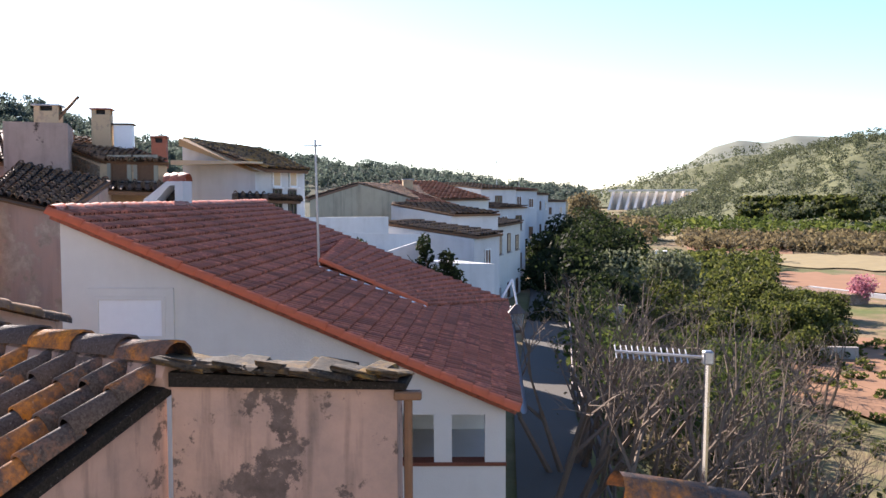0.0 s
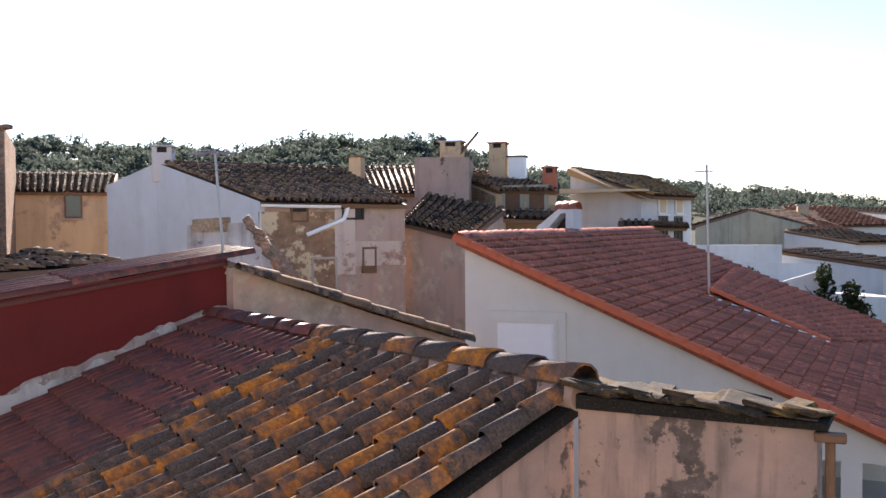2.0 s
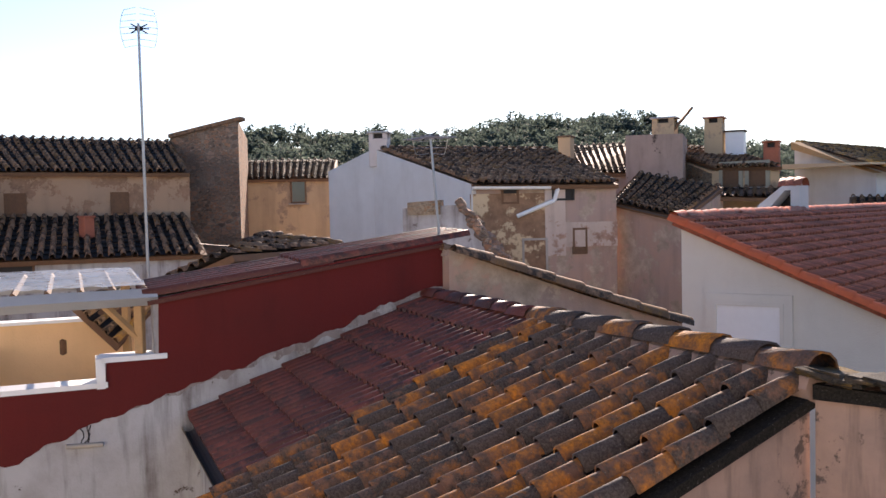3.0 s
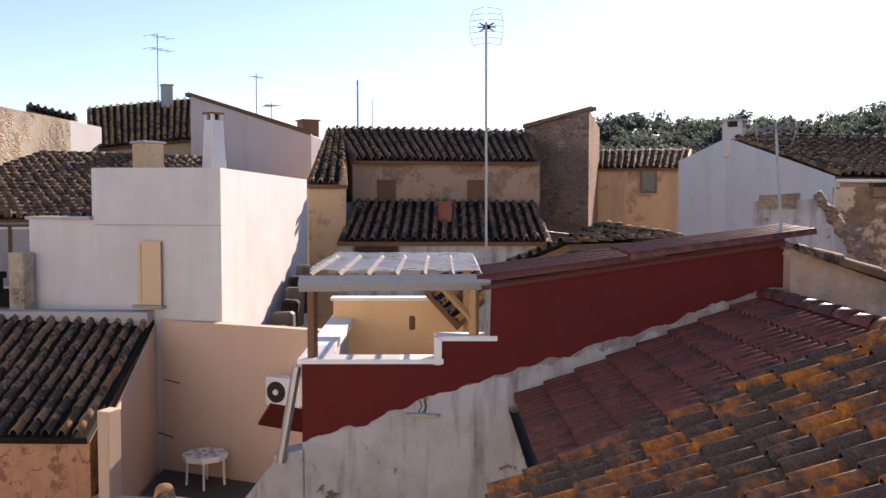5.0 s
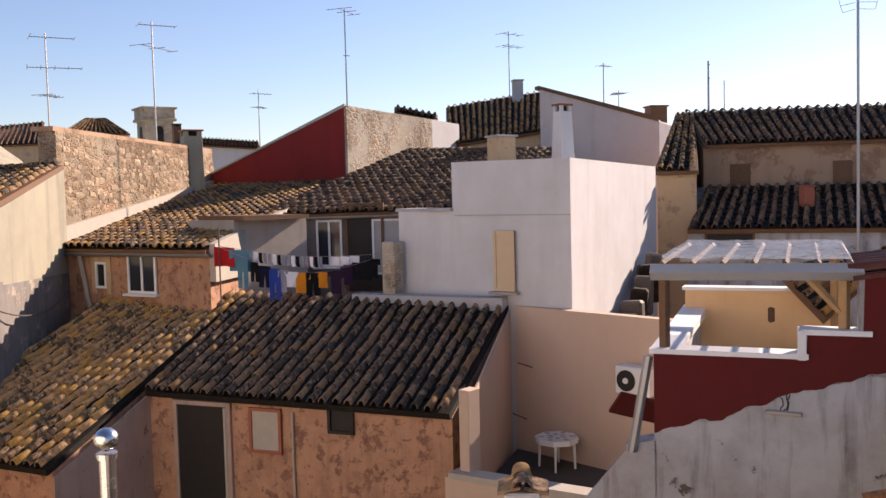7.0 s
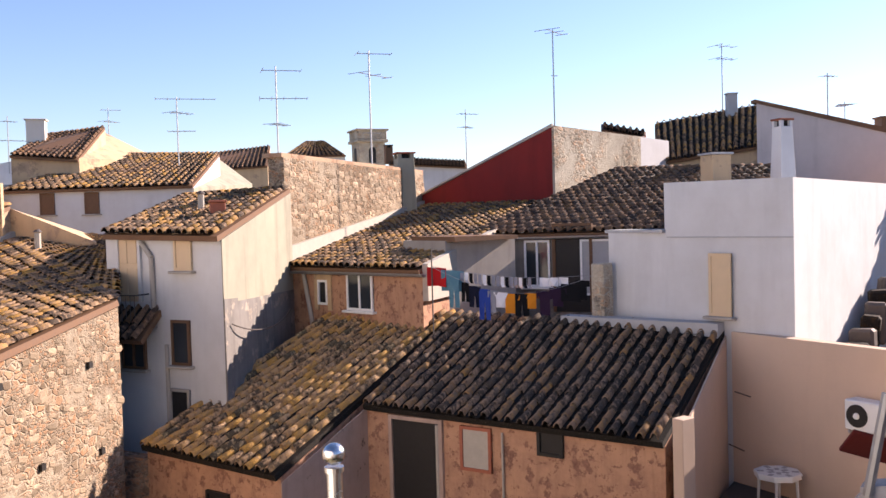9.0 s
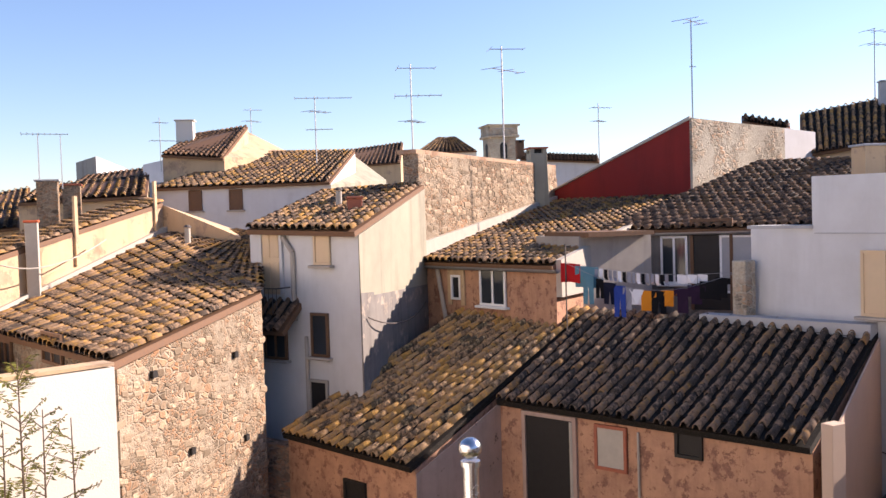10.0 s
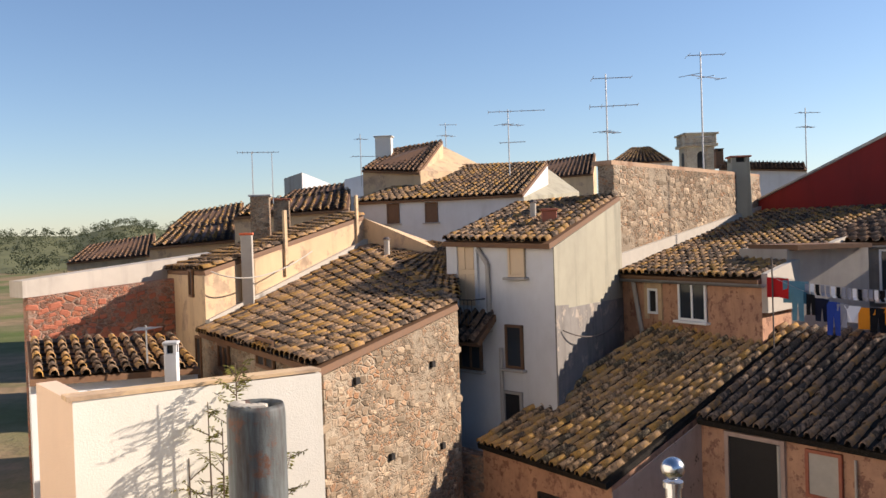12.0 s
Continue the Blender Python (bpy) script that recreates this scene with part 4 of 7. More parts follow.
box(bm, (1.93, 2.1, 2.4), pose(-0.035, 14.0, -5.16))
part("porch_base", bm, "cream", white_house)
bm = bmesh.new()
box(bm, (1.95, 0.3, 0.05), pose(-0.035, 13.07, -3.945))
part("porch_sill", bm, "tile_new", white_house)
E_N, E_F, R_F, R_N = Vector((1.1, 12.8, -3.10)), Vector((1.82, 25.5, -3.10)), Vector((-4.9, 25.1, -0.27)), Vector((-5.5, 12.8, -0.27))
tile_roof(white_house, E_N, E_F, R_F, R_N, "tile_new", pitch=0.165, course=0.25, rise=0.062, seed=12, sag=0, singles=300, base="tile_new", segs=4, wide=0.62, loose=0.25, tilt=0.15, channel="tile_new")
ridge_tiles(white_house, E_N + Vector((0, -.04, -.02)), R_N + Vector((-.02, -.04, -.02)), "verge", 0.24, 0.25, 6, 0.0, "verge_tile")
ridge_tiles(white_house, R_F + Vector((0, 0, .06)), R_N + Vector((0, 0, .03)), "tile_new", 0.2, 0.30, 6, 0.0)
gutter(white_house, E_N + Vector((.08, 0, -.03)), E_F + Vector((.08, 0, -.03)), "beam", 0.05)
win(white_house, RN, WH_N, 19.0, -8.75, 1.0, 0.62, pane="whitepaint", frame="cream", bars=0, surround="cream", name="shuttered_window")
# raised far wing of the roof with its flashing
PN = (E_F - E_N).cross(R_N - E_N).normalized()


def on_roof(az, el):
    """Where the bearing meets the big red roof."""
    w = sv(az, el, 1.0)
    return w * (E_N.dot(PN) / w.dot(PN))


SA, SB, SC = on_roof(7.7, -4.75), on_roof(1.0, -7.3), on_roof(6.2, -3.35)
tile_roof(white_house, SB + Vector((0, 0, .03)), E_F + Vector((0, 0, .06)), SC + Vector((0, 0, .2)), SA + Vector((0, 0, .16)), "tile_new", pitch=0.165, course=0.25, rise=0.062, seed=14, sag=0, base="tile_new", segs=4, wide=0.62, loose=0.25, thick=.02, tilt=0.15, channel="tile_new")
bm = bmesh.new()
rod(bm, SA + Vector((0, -.12, .05)), SB + Vector((0, -.12, .05)), 0.03, None, 4)
part("flashing", bm, "whitepaint", white_house)
ridge_tiles(white_house, SB + Vector((0, 0.02, .05)), SA + Vector((0, 0.02, .14)), "verge", 0.2, 0.25, 9, 0.0, "verge_tile")
# its open chimney
c = thing("open_chimney", "white stepped chimney with an open vent and red cap", "chimney", (0, 0, 0), "chimneys")
C0, C1 = sv(18.2, -0.1, 19.4), sv(15.9, -1.2, 19.0)
bm = bmesh.new()
d = (C1 - C0).xy.normalized().to_3d()
n = Vector((-d.y, d.x, 0))
L = (C1 - C0).xy.length
outer = [(0, -.55), (L, -.9), (L, .40), (L * .62, .40), (0, .02)]
inner = [(L * .30, -.06), (L * .78, -.16), (L * .78, .28), (L * .64, .28)]
base_z = Vector((*C0.xy, -0.10))
for poly in ([(0, -.55), (L, -.9), (L, -.20), (L * .78, -.16), (L * .30, -.06), (0, -.02)], [(L * .80, -.18), (L, -.20), (L, .36), (L * .80, .36)], [(0, -.02), (L * .30, -.06), (L * .66, .27), (L * .80, .28), (L * .80, .36), (L * .60, .36)]):
    vs = [[bm.verts.new(base_z + d * x + n * q + Vector((0, 0, z))) for x, z in poly] for q in (0, 0.4)]
    bm.faces.new(vs[0])
    bm.faces.new(vs[1][::-1])
    for i in range(len(poly)):
        j = (i + 1) % len(poly)
        bm.faces.new((vs[0][i], vs[1][i], vs[1][j], vs[0][j]))
bmesh.ops.recalc_face_normals(bm, faces=bm.faces)
part("chimney_shaft", bm, "white", c)
# near-black sheet for the shade in the open vent
bm = bmesh.new()
box(bm, (L * .5, .02, .42), Matrix.Translation(base_z + d * L * .54 + n * .38 + Vector((0, 0, .05))) @ pose(0, 0, 0, 0, 0, math.degrees(math.atan2(d.y, d.x))))
part("flue", bm, "dark", c)
ridge_tiles(c, Vector((*C0.xy, 0.24)) + d * L * .5 + n * .2, Vector((*C0.xy, 0.26)) + d * L * 1.05 + n * .2, "tile_new", 0.42, 0.14, 4, 0.0, "cap_tile")

# low orange house and its lit wing: one clay, darkened for shade, gilded for sun
LOW_UP = Vector((-0.879, 0.477, 0.34))            # up the slope
LOW_ALONG = Vector((0.477, 0.879, 0))             # along the eave
P1 = Vector((-12.87, 2.30, -3.15))


def low_roof(along_, up_):
    """A point of the low house's one roof plane, from its corner by the yard."""
    return P1 + LOW_ALONG * along_ + LOW_UP * up_


P2, TOPR, MID = low_roof(-5.35, .15), low_roof(0, 3.35), low_roof(-5.5, 3.55)
A, B, TOPL = low_roof(-8.78, -1.72), low_roof(-5.5, -1.92), low_roof(-8.6, 3.5)
low_house = thing("low_house", "low orange plaster house under an old lichened tile roof", "house", (0, 0, 0), "village houses")
body(low_house, [P2, P1, TOPR, MID], [p.z - .12 for p in (P2, P1, TOPR, MID)], -6.3, "orange")
tile_roof(low_house, P2, P1, TOPR, MID, "tile_shaded", pitch=0.215, course=0.31, rise=0.095, singles=260, seed=21, overhang=0.12, sag=0.05, base="tile_shade_dirt", wide=.58)
body(low_house, [A, B, MID, TOPL], [p.z - .12 for p in (A, B, MID, TOPL)], -6.3, "orange", "wing_wall")
tile_roof(low_house, A, B, MID, TOPL, "tile_sunlit", pitch=0.215, course=0.31, rise=0.095, singles=260, seed=22, overhang=0.15, base="tile_shade_dirt", wide=.58)
bm = bmesh.new()
slab_wall(bm, B + Vector((0, 0, 0)), P2, -6.3, -4.0, -3.2, 0.02, -1)
part("stone_end", bm, "stained", low_house, "stained pinkish plaster end wall")
bm = bmesh.new()
q = lvl(79.3, 0, 12.95)
slab_wall(bm, q, TOPR, -6.3, -3.25, -2.10, 0.03, -1)
part("peach_render", bm, "peach", low_house)
bm = bmesh.new()
slab_wall(bm, TOPR, lvl(85.5, 0, 17.6), -2.2, -1.88, -1.88, 0.35, 1)
part("coping", bm, "cement", low_house)
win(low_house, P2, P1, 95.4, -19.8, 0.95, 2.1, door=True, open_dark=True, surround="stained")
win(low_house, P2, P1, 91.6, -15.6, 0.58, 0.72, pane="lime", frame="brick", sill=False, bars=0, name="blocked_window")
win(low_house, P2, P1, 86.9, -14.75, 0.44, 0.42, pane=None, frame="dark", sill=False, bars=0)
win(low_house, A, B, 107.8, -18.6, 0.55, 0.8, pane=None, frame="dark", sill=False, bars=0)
s, o = along(P2, P1, 89.9)
m = on_wall(P2, P1, s, 0)
pipe_on(low_house, [m @ Vector((0, -.04, -3.35)), m @ Vector((0, -.04, -6.2))], 0.02, "lime", "cable_pipe")
s, o = along(P2, P1, 94.0)
m = on_wall(P2, P1, s, 0)
pipe_on(low_house, [m @ Vector((0, -.05, -3.35)), m @ Vector((0, -.05, -6.2))], 0.03, "lime")

# peach yard and the white block
YC, YR = lvl(75.8, -2.03, 16.1), lvl(66.0, -2.03, 14.2)
yard = thing("yard_wall", "peach painted yard wall with a dark tiled floor", "wall", (0, 0, 0))
bm = bmesh.new()
slab_wall(bm, YC, YR, -6.3, -2.03, -2.03, 0.2, 1)
part("wall", bm, "peach", yard)
F0, F1 = lvl(79.3, 0, 12.9), lvl(67.5, 0, 11.2)
body(yard, [F0, F1, YR, YC], [-4.6] * 4, -6.3, "gravel", "yard_floor")
bm = bmesh.new()
slab_wall(bm, lvl(80.4, 0, 12.7), F1, -6.3, -4.02, -3.95, 0.22, 1)
part("front_wall", bm, "peach", yard)
bm = bmesh.new()
slab_wall(bm, lvl(80.2, 0, 12.62), F1, -4.02, -3.94, -3.88, 0.3, 1)
part("coping", bm, "lime", yard)
bm = bmesh.new()
box(bm, (0.18, 0.26, 3.2), Matrix.Translation(lvl(78.75, -4.38, 12.75)) @ pose(0, 0, 0, 0, 0, 40), 0.01)
part("pillar", bm, "peach", yard)
WBR, WBM, WBL, WBF = lvl(72.2, 0, 15.6), lvl(79.6, 0, 16.9), lvl(83.0, 0, 17.5), lvl(67.1, 0, 22.0)
block = thing("white_block", "tall whitewashed flat-roofed house block", "house", (0, 0, 0), "village houses")
off = (WBF - WBR)
body(block, [WBM, WBR, WBF, WBM + off], [0.56, 0.54, 0.50, 0.5], -6.3, "white")
body(block, [WBL, WBM, WBM + off * .5, WBL + off * .5], [-.34] * 4, -6.3, "white", "lower_wall")
win(block, WBL, WBR, 76.35, -6.25, 0.42, 1.08, pane="blind", frame="blind", bars=0)
bm = bmesh.new()
slab_wall(bm, WBL + Vector((-.15, .0, 0)) - off.normalized() * .1, WBM - off.normalized() * .1, -.34, -.28, -.28, 0.5, 1)
part("canopy", bm, "cement", block)
bm = bmesh.new()
slab_wall(bm, WBM + (WBR - WBM) * .02 - off.normalized() * .02, WBR - off.normalized() * .02, -.43, -.41, -.41, 0.02, 1)
part("seam", bm, "cement", block)

# house behind the washing lines
HB = [sv(91.5, -1.0, 22), sv(79.5, -.95, 21), sv(72, 2.5, 27), sv(82.3, 2.75, 28.5)]
# the dark wall cement stands for the shade behind the washing lines
tiled_house = house("tiled_house", "old house with brown tile roof behind the drying yard", *HB, -6.3, "damp", "tile_old", seed=31, singles=100)
gutter(tiled_house, HB[0] + Vector((.15, 0, -.1)), HB[1] + Vector((.15, 0, -.1)), "metal", 0.07)
win(tiled_house, HB[0], HB[1], 87.4, -4.4, 0.62, 1.1)
win(tiled_house, HB[0], HB[1], 85.2, -6.0, 0.8, 2.0, door=True, open_dark=True)
win(tiled_house, HB[0], HB[1], 83.4, -5.0, 1.0, 1.3, pane="cement", bars=0, sill=False)
bm = bmesh.new()
slab_wall(bm, lvl(93.2, 0, 19.2), lvl(88.8, 0, 20.4), -6.3, -.45, -.45, 1.6, 1)
part("lean_to", bm, "grey", tiled_house)
bm = bmesh.new()
slab_wall(bm, lvl(92.6, 0, 19.0), lvl(88.6, 0, 20.1), -.47, -.36, -.38, 1.6, 1)
part("lean_to_roof", bm, "wood", tiled_house)
OR = [lvl(102.8, -.95, 21), lvl(94.7, -.95, 18), lvl(86.3, .40, 27), lvl(94.5, .43, 30)]
orange_house = house("orange_house", "orange plaster house with a brown tile roof", *OR, -6.3, "orange", "tile_gold", seed=32, singles=200)
gutter(orange_house, OR[0] + Vector((.2, 0, -.1)), OR[1] + Vector((.2, 0.05, -.1)), "metal", 0.07)
win(orange_house, OR[0], OR[1], 98.6, -5.55, 0.80, 0.98)
win(orange_house, OR[0], OR[1], 100.9, -5.1, 0.32, 0.55, pane=None, surround="ochre", bars=0, sill=False)
bm = bmesh.new()
slab_wall(bm, OR[1], OR[2], -1.6, -.86, .50, 0.12, -1)
part("verge_wall", bm, "lime", orange_house)
s, o = along(OR[0], OR[1], 102)
m = on_wall(OR[0], OR[1], s, 0)
pipe_on(orange_house, [m @ Vector((0, -.06, -1.1)), m @ Vector((.25, -.06, -2.2)), m @ Vector((.3, -.06, -3.6))], 0.05, "grey")
rb = thing("red_gable", "oxblood gable with a rough stone end wall", "house", (0, 0, 0), "village houses")
a, b, c = lvl(95, 0, 30), lvl(86.3, 0, 27), lvl(79.3, 0, 33)
body(rb, [a, b, c], [.65, 2.6, 2.45], -6, "red_sunlit")
bm = bmesh.new()
slab_wall(bm, b, b.lerp(c, .72), -2, 2.64, 2.54, 0.08, -1)
part("end_wall", bm, "yellow_stone", rb)
bm = bmesh.new()
slab_wall(bm, b.lerp(c, .72), c, -2, 2.54, 2.48, 0.075, -1)
part("whitened_wall", bm, "white", rb)
bm = bmesh.new()
slab_wall(bm, a + Vector((.1, 0, 0)), b + Vector((.05, 0, 0)), .6, .72, 2.70, 0.1, 1)
for v in bm.verts:
    v.co.z = max(v.co.z, 0.66 + (2.6 - .65) * ((v.co.xy - a.xy).length / (b - a).xy.length) - .02)
part("coping", bm, "lime", rb)
sw = thing("stone_wall", "rubble stone party wall with a brick coping", "wall", (0, 0, 0))
SW_A, SW_B = lvl(103.1, 0, 21), lvl(94.4, 0, 30)
bm = bmesh.new()
slab_wall(bm, SW_A, SW_B, -6, 1.52, 1.52, 0.4, 1)
part("wall", bm, "stone_warm", sw)
bm = bmesh.new()
slab_wall(bm, SW_A + Vector((.06, -.03, 0)), SW_B, 1.52, 1.62, 1.60, 0.5, 1)
part("coping", bm, "brown", sw, "weathered brick coping")
bm = bmesh.new()
slab_wall(bm, SW_A + Vector((.05, 0, 0)), SW_B + Vector((.05, 0, 0)), -1.2, -.52, .62, 0.1, -1)
part("flaunching", bm, "lime", sw)

# tall white house
WT_L, WT_R, WT_B, WT_C = lvl(113.7, -.06, 19), lvl(107.1, -.13, 17), lvl(102.8, .80, 21), sv(109, 1.85, 24)
tall_house = house("tall_house", "tall whitewashed house with a yellowed cement side wall", WT_L, WT_R, WT_B, WT_C, -6.3, "white", "tile_gold", seed=33, singles=150)
bm = bmesh.new()
slab_wall(bm, WT_R, WT_B, -1.6, -.24, .70, 0.02, -1)
part("side_render", bm, "yellow", tall_house, "yellowed cement side wall")
# damp base, carried higher to paint in the shadow on this side
bm = bmesh.new()
slab_wall(bm, WT_R, WT_R.lerp(WT_B, .16), -6.3, -1.32, -1.36, 0.03, -1)
slab_wall(bm, WT_R.lerp(WT_B, .16), WT_B, -6.3, -1.42, -1.5, 0.03, -1)
part("side_base", bm, "damp", tall_house)
win(tall_house, WT_L, WT_R, 109.3, -2.6, 0.42, 0.78, pane="blind", frame="blind", bars=0)
win(tall_house, WT_L, WT_R, 112.4, -4.3, 0.5, 1.35, door=True, material="blind", surround="white")
win(tall_house, WT_L, WT_R, 109.6, -8.3, 0.45, 0.85, pane="glass", frame="wood", bars=0)
win(tall_house, WT_L, WT_R, 112.3, -8.3, 0.62, 0.75, frame="wood")
win(tall_house, WT_L, WT_R, 109.8, -12.5, 0.5, 0.9, pane=None, frame="grey", bars=0)
s, o = along(WT_L, WT_R, 111.3)
m = on_wall(WT_L, WT_R, s, 0)
pipe_on(tall_house, [m @ Vector((-.15, -.05, -.25)), m @ Vector((.1, -.05, -.55)), m @ Vector((.12, -.05, -1.9))], 0.05, "grey")
s2, o = along(WT_L, WT_R, 110.4)
m2 = on_wall(WT_L, WT_R, s2, 0)
pipe_on(tall_house, [m2 @ Vector((0, -.05, -2.2)), m2 @ Vector((0, -.05, -4.3))], 0.04, "grey")
tile_roof(tall_house, on_wall(WT_L, WT_R, -.2, -2.05, .65).translation, on_wall(WT_L, WT_R, s2 - .05, -2.05, .65).translation, on_wall(WT_L, WT_R, s2 - .15, -1.55, 0).translation, on_wall(WT_L, WT_R, -.2, -1.55, 0).translation, "tile_old", seed=35, base="wood")
bm = bmesh.new()
for i in range(9):
    rod(bm, m @ Vector((-.95 + i * .11, -.35, -1.75)), m @ Vector((-.95 + i * .11, -.35, -1.25)), 0.008, None, 4)
rod(bm, m @ Vector((-.97, -.35, -1.25)), m @ Vector((-.05, -.35, -1.25)), 0.014, None, 5)
rod(bm, m @ Vector((-.05, -.35, -1.25)), m @ Vector((-.05, 0, -1.25)), 0.014, None, 5)
part("balcony_rail", bm, "rust", tall_house)
bm = bmesh.new()
slab_wall(bm, lvl(106.2, 0, 18.4), lvl(103.6, 0, 19.4), -6.3, -2.95, -2.95, 1.2, 1)
part("outhouse", bm, "white", tall_house)
bm = bmesh.new()
slab_wall(bm, lvl(106.4, 0, 18.3), lvl(103.5, 0, 19.3), -2.95, -2.88, -2.88, 1.4, 1)
part("outhouse_roof", bm, "cement", tall_house)
bm = bmesh.new()
slab_wall(bm, lvl(113.9, 0, 17.2), lvl(105.5, 0, 15.8), -6.3, -4.0, -4.3, 0.3, 1)
part("yard_wall", bm, "stone", tall_house)

# stone house with garden wall
S_EL, S_BL, S_TR, S_TL = lvl(128.9, -1.73, 19.2), lvl(121.9, -1.73, 12.9), lvl(113.2, -1.20, 16.5), sv(118.5, -.45, 24)
stone_house = house("stone_house", "rubble stone house with a lichened tile roof", S_EL, S_BL, S_TR, S_TL, -6.3, "stone_warm", "tile_gold", seed=41, singles=250, over=0.1)
tile_roof(stone_house, S_TR, sv(113.3, -.75, 23), sv(114.4, -.5, 26), S_TL, "tile_gold", seed=42)
body(stone_house, [S_TR, sv(113.3, -.75, 23), sv(114.4, -.5, 26), S_TL], [-1.35, -.45, -.4, -.4], -6.3, "white", "back_wall")
for az, w, h in ((127.6, .7, .5), (125.2, .9, .5)):
    win(stone_house, S_EL, S_BL, az, -7.6, w, h, pane=None, frame="wood", bars=2, sill=False)
for az, el in ((119.9, -8.8), (115.0, -8.0), (117.8, -13.5), (114.5, -13)):
    win(stone_house, S_BL, S_TR, az, el, .11, .10, pane=None, frame="dark", bars=0, sill=False, name="putlog_hole")
gw = thing("garden_wall", "cream rendered garden wall with a thin tile coping", "wall", (0, 0, 0))
GW_A, GW_B = lvl(136.6, 0, 11.5), lvl(122.05, 0, 12.45)
bm = bmesh.new()
slab_wall(bm, GW_A, GW_B, -6.3, -1.72, -1.74, 0.25, 1)
part("wall", bm, "cream", gw)
bm = bmesh.new()
slab_wall(bm, GW_A + Vector((.06, -.02, 0)), GW_B, -1.72, -1.665, -1.68, 0.32, 1)
part("coping", bm, "ochre", gw)
bm = bmesh.new()
slab_wall(bm, lvl(138.4, 0, 12.6), GW_A, -6.3, -1.62, -1.72, 0.25, 1)
part("return_wall", bm, "peach", gw)

# ochre house and others beyond it
oh = thing("ochre_house", "ochre plaster house with a long mossy roof", "house", (0, 0, 0), "village houses")
OA, OB, OC, OD = sv(128.6, -1.55, 19.2), sv(118.7, 1.45, 24), sv(119.8, 1.6, 29), sv(130.9, -1.45, 23.5)
body(oh, [OA, OB, OC, OD], [p.z - .1 for p in (OA, OB, OC, OD)], -6.3, "ochre")
tile_roof(oh, OA, OD, OC, OB, "tile_gold", seed=43)
win(oh, OD, OA, 129.3, -3.1, .35, .6, pane=None, frame="wood", bars=0, sill=False)
win(oh, OD, OA, 129.0, -8.6, .5, 1.1, pane=None, frame="wood", bars=0, sill=False)
body(oh, [OB, sv(114.2, -.45, 22.5), sv(114.2, -.3, 27), OC], [OB.z - .05, -.3, -.2, OC.z - .1], -6.3, "ochre", "gable_wall")
bm = bmesh.new()
slab_wall(bm, OA + Vector((0.03, 0, 0)), OB, -3, -1.45, .20, 0.12, -1)
for v in bm.verts:
    k = min(1, max(0, (v.co.xy - OA.xy).length / (OB - OA).xy.length))
    if v.co.z < -2:
        v.co.z = S_EL.z + (S_TL.z - S_EL.z) * k
    else:
        v.co.z = S_EL.z + (S_TL.z - S_EL.z) * k + 0.2
part("flaunching", bm, "lime", oh)
for az in (123.7, 119.2):
    s, o = along(OA, OB, az)
    m = on_wall(OA, OB, s, 0)
    bm = bmesh.new()
    box(bm, (.1, .06, 1.5), m @ pose(0, -.03, -.4 + (128 - az) * .09))
    part("buttress", bm, "ochre", oh)
bw = thing("brick_wall", "long red rubble wall with a sloping cement top", "wall", (0, 0, 0))
BA, BB = lvl(138.4, 0, 21), lvl(128.9, 0, 22.5)
bm = bmesh.new()
slab_wall(bm, BA, BB, -6.3, -.98, -.72, 0.3, 1)
part("wall", bm, "brickish", bw)
bm = bmesh.new()
slab_wall(bm, BA + Vector((.08, -.05, 0)), lvl(125, 0, 25), -.99, -.62, -.08, 0.5, 1)
for v in bm.verts:
    if v.co.z < -.9:
        k = (v.co.xy - BA.xy).length / 6
        v.co.z = -.98 + .26 * k
part("cement_top", bm, "grey", bw)
house("shed_house", "white shed under a small red tile roof", lvl(138.6, -1.85, 15), lvl(129.3, -2.05, 16.3), lvl(130.5, -1.75, 18.5), lvl(138.6, -1.55, 17.5), -6.3, "white", "tile_gold", seed=45)
FA, FB = sv(119, 2.3, 35), sv(108.5, 2.5, 33)
fh = house("white_far_house", "white house with brown wooden windows", FA, FB, sv(106.9, 4.3, 38), sv(113, 4.3, 41), -6, "white", "tile_gold", seed=44)
body(fh, [FB, sv(105.0, 2.6, 40), sv(106.9, 4.3, 42), sv(107.3, 4.3, 37.5)], [1.3, 1.7, 2.9, 2.75], -6, "yellow", "gable_wall")
for az in (116.7, 114.3):
    win(fh, FA, FB, az, .85, .5, .75, frame="wood", pane="wood", bars=0)
fb = house("roof_room", "small ochre roof room with a tile roof", sv(118.5, 4.3, 37.5), sv(114.9, 4.1, 36.5), sv(113.4, 5.9, 40), sv(116.6, 5.4, 42), 1, "ochre", "tile_old", seed=46)
body(fb, [sv(114.9, 4.1, 36.5), sv(110.3, 4.4, 41), sv(113.4, 5.9, 42)], [2.6, 2.8, 4.1], 1, "ochre", "gable_wall")

# brown house across the yard
BR = [sv(64.3, 2.6, 25), sv(52.6, 2.5, 25), sv(53.5, 4.3, 28.5), sv(65.5, 4.5, 28.5)]
brown = house("brown_house", "brown plaster house with two dark tile roofs", *BR, -6, "brown", "tile_old", seed=51, singles=120)
B2 = [sv(65.2, -2.45, 22), sv(51.8, -2.45, 22), sv(52.8, -.15, 24.9), sv(64.2, -.05, 24.9)]
tile_roof(brown, *B2, "tile_old", seed=52, singles=120, overhang=.15)
body(brown, B2, [p.z - .12 for p in B2], -6, "old_white", "front_wall")
tile_roof(brown, sv(67.2, 1.0, 23), sv(64.6, 1.0, 22.6), sv(64.8, 4.3, 28), sv(65.9, 4.4, 28.5), "tile_gold", seed=59)
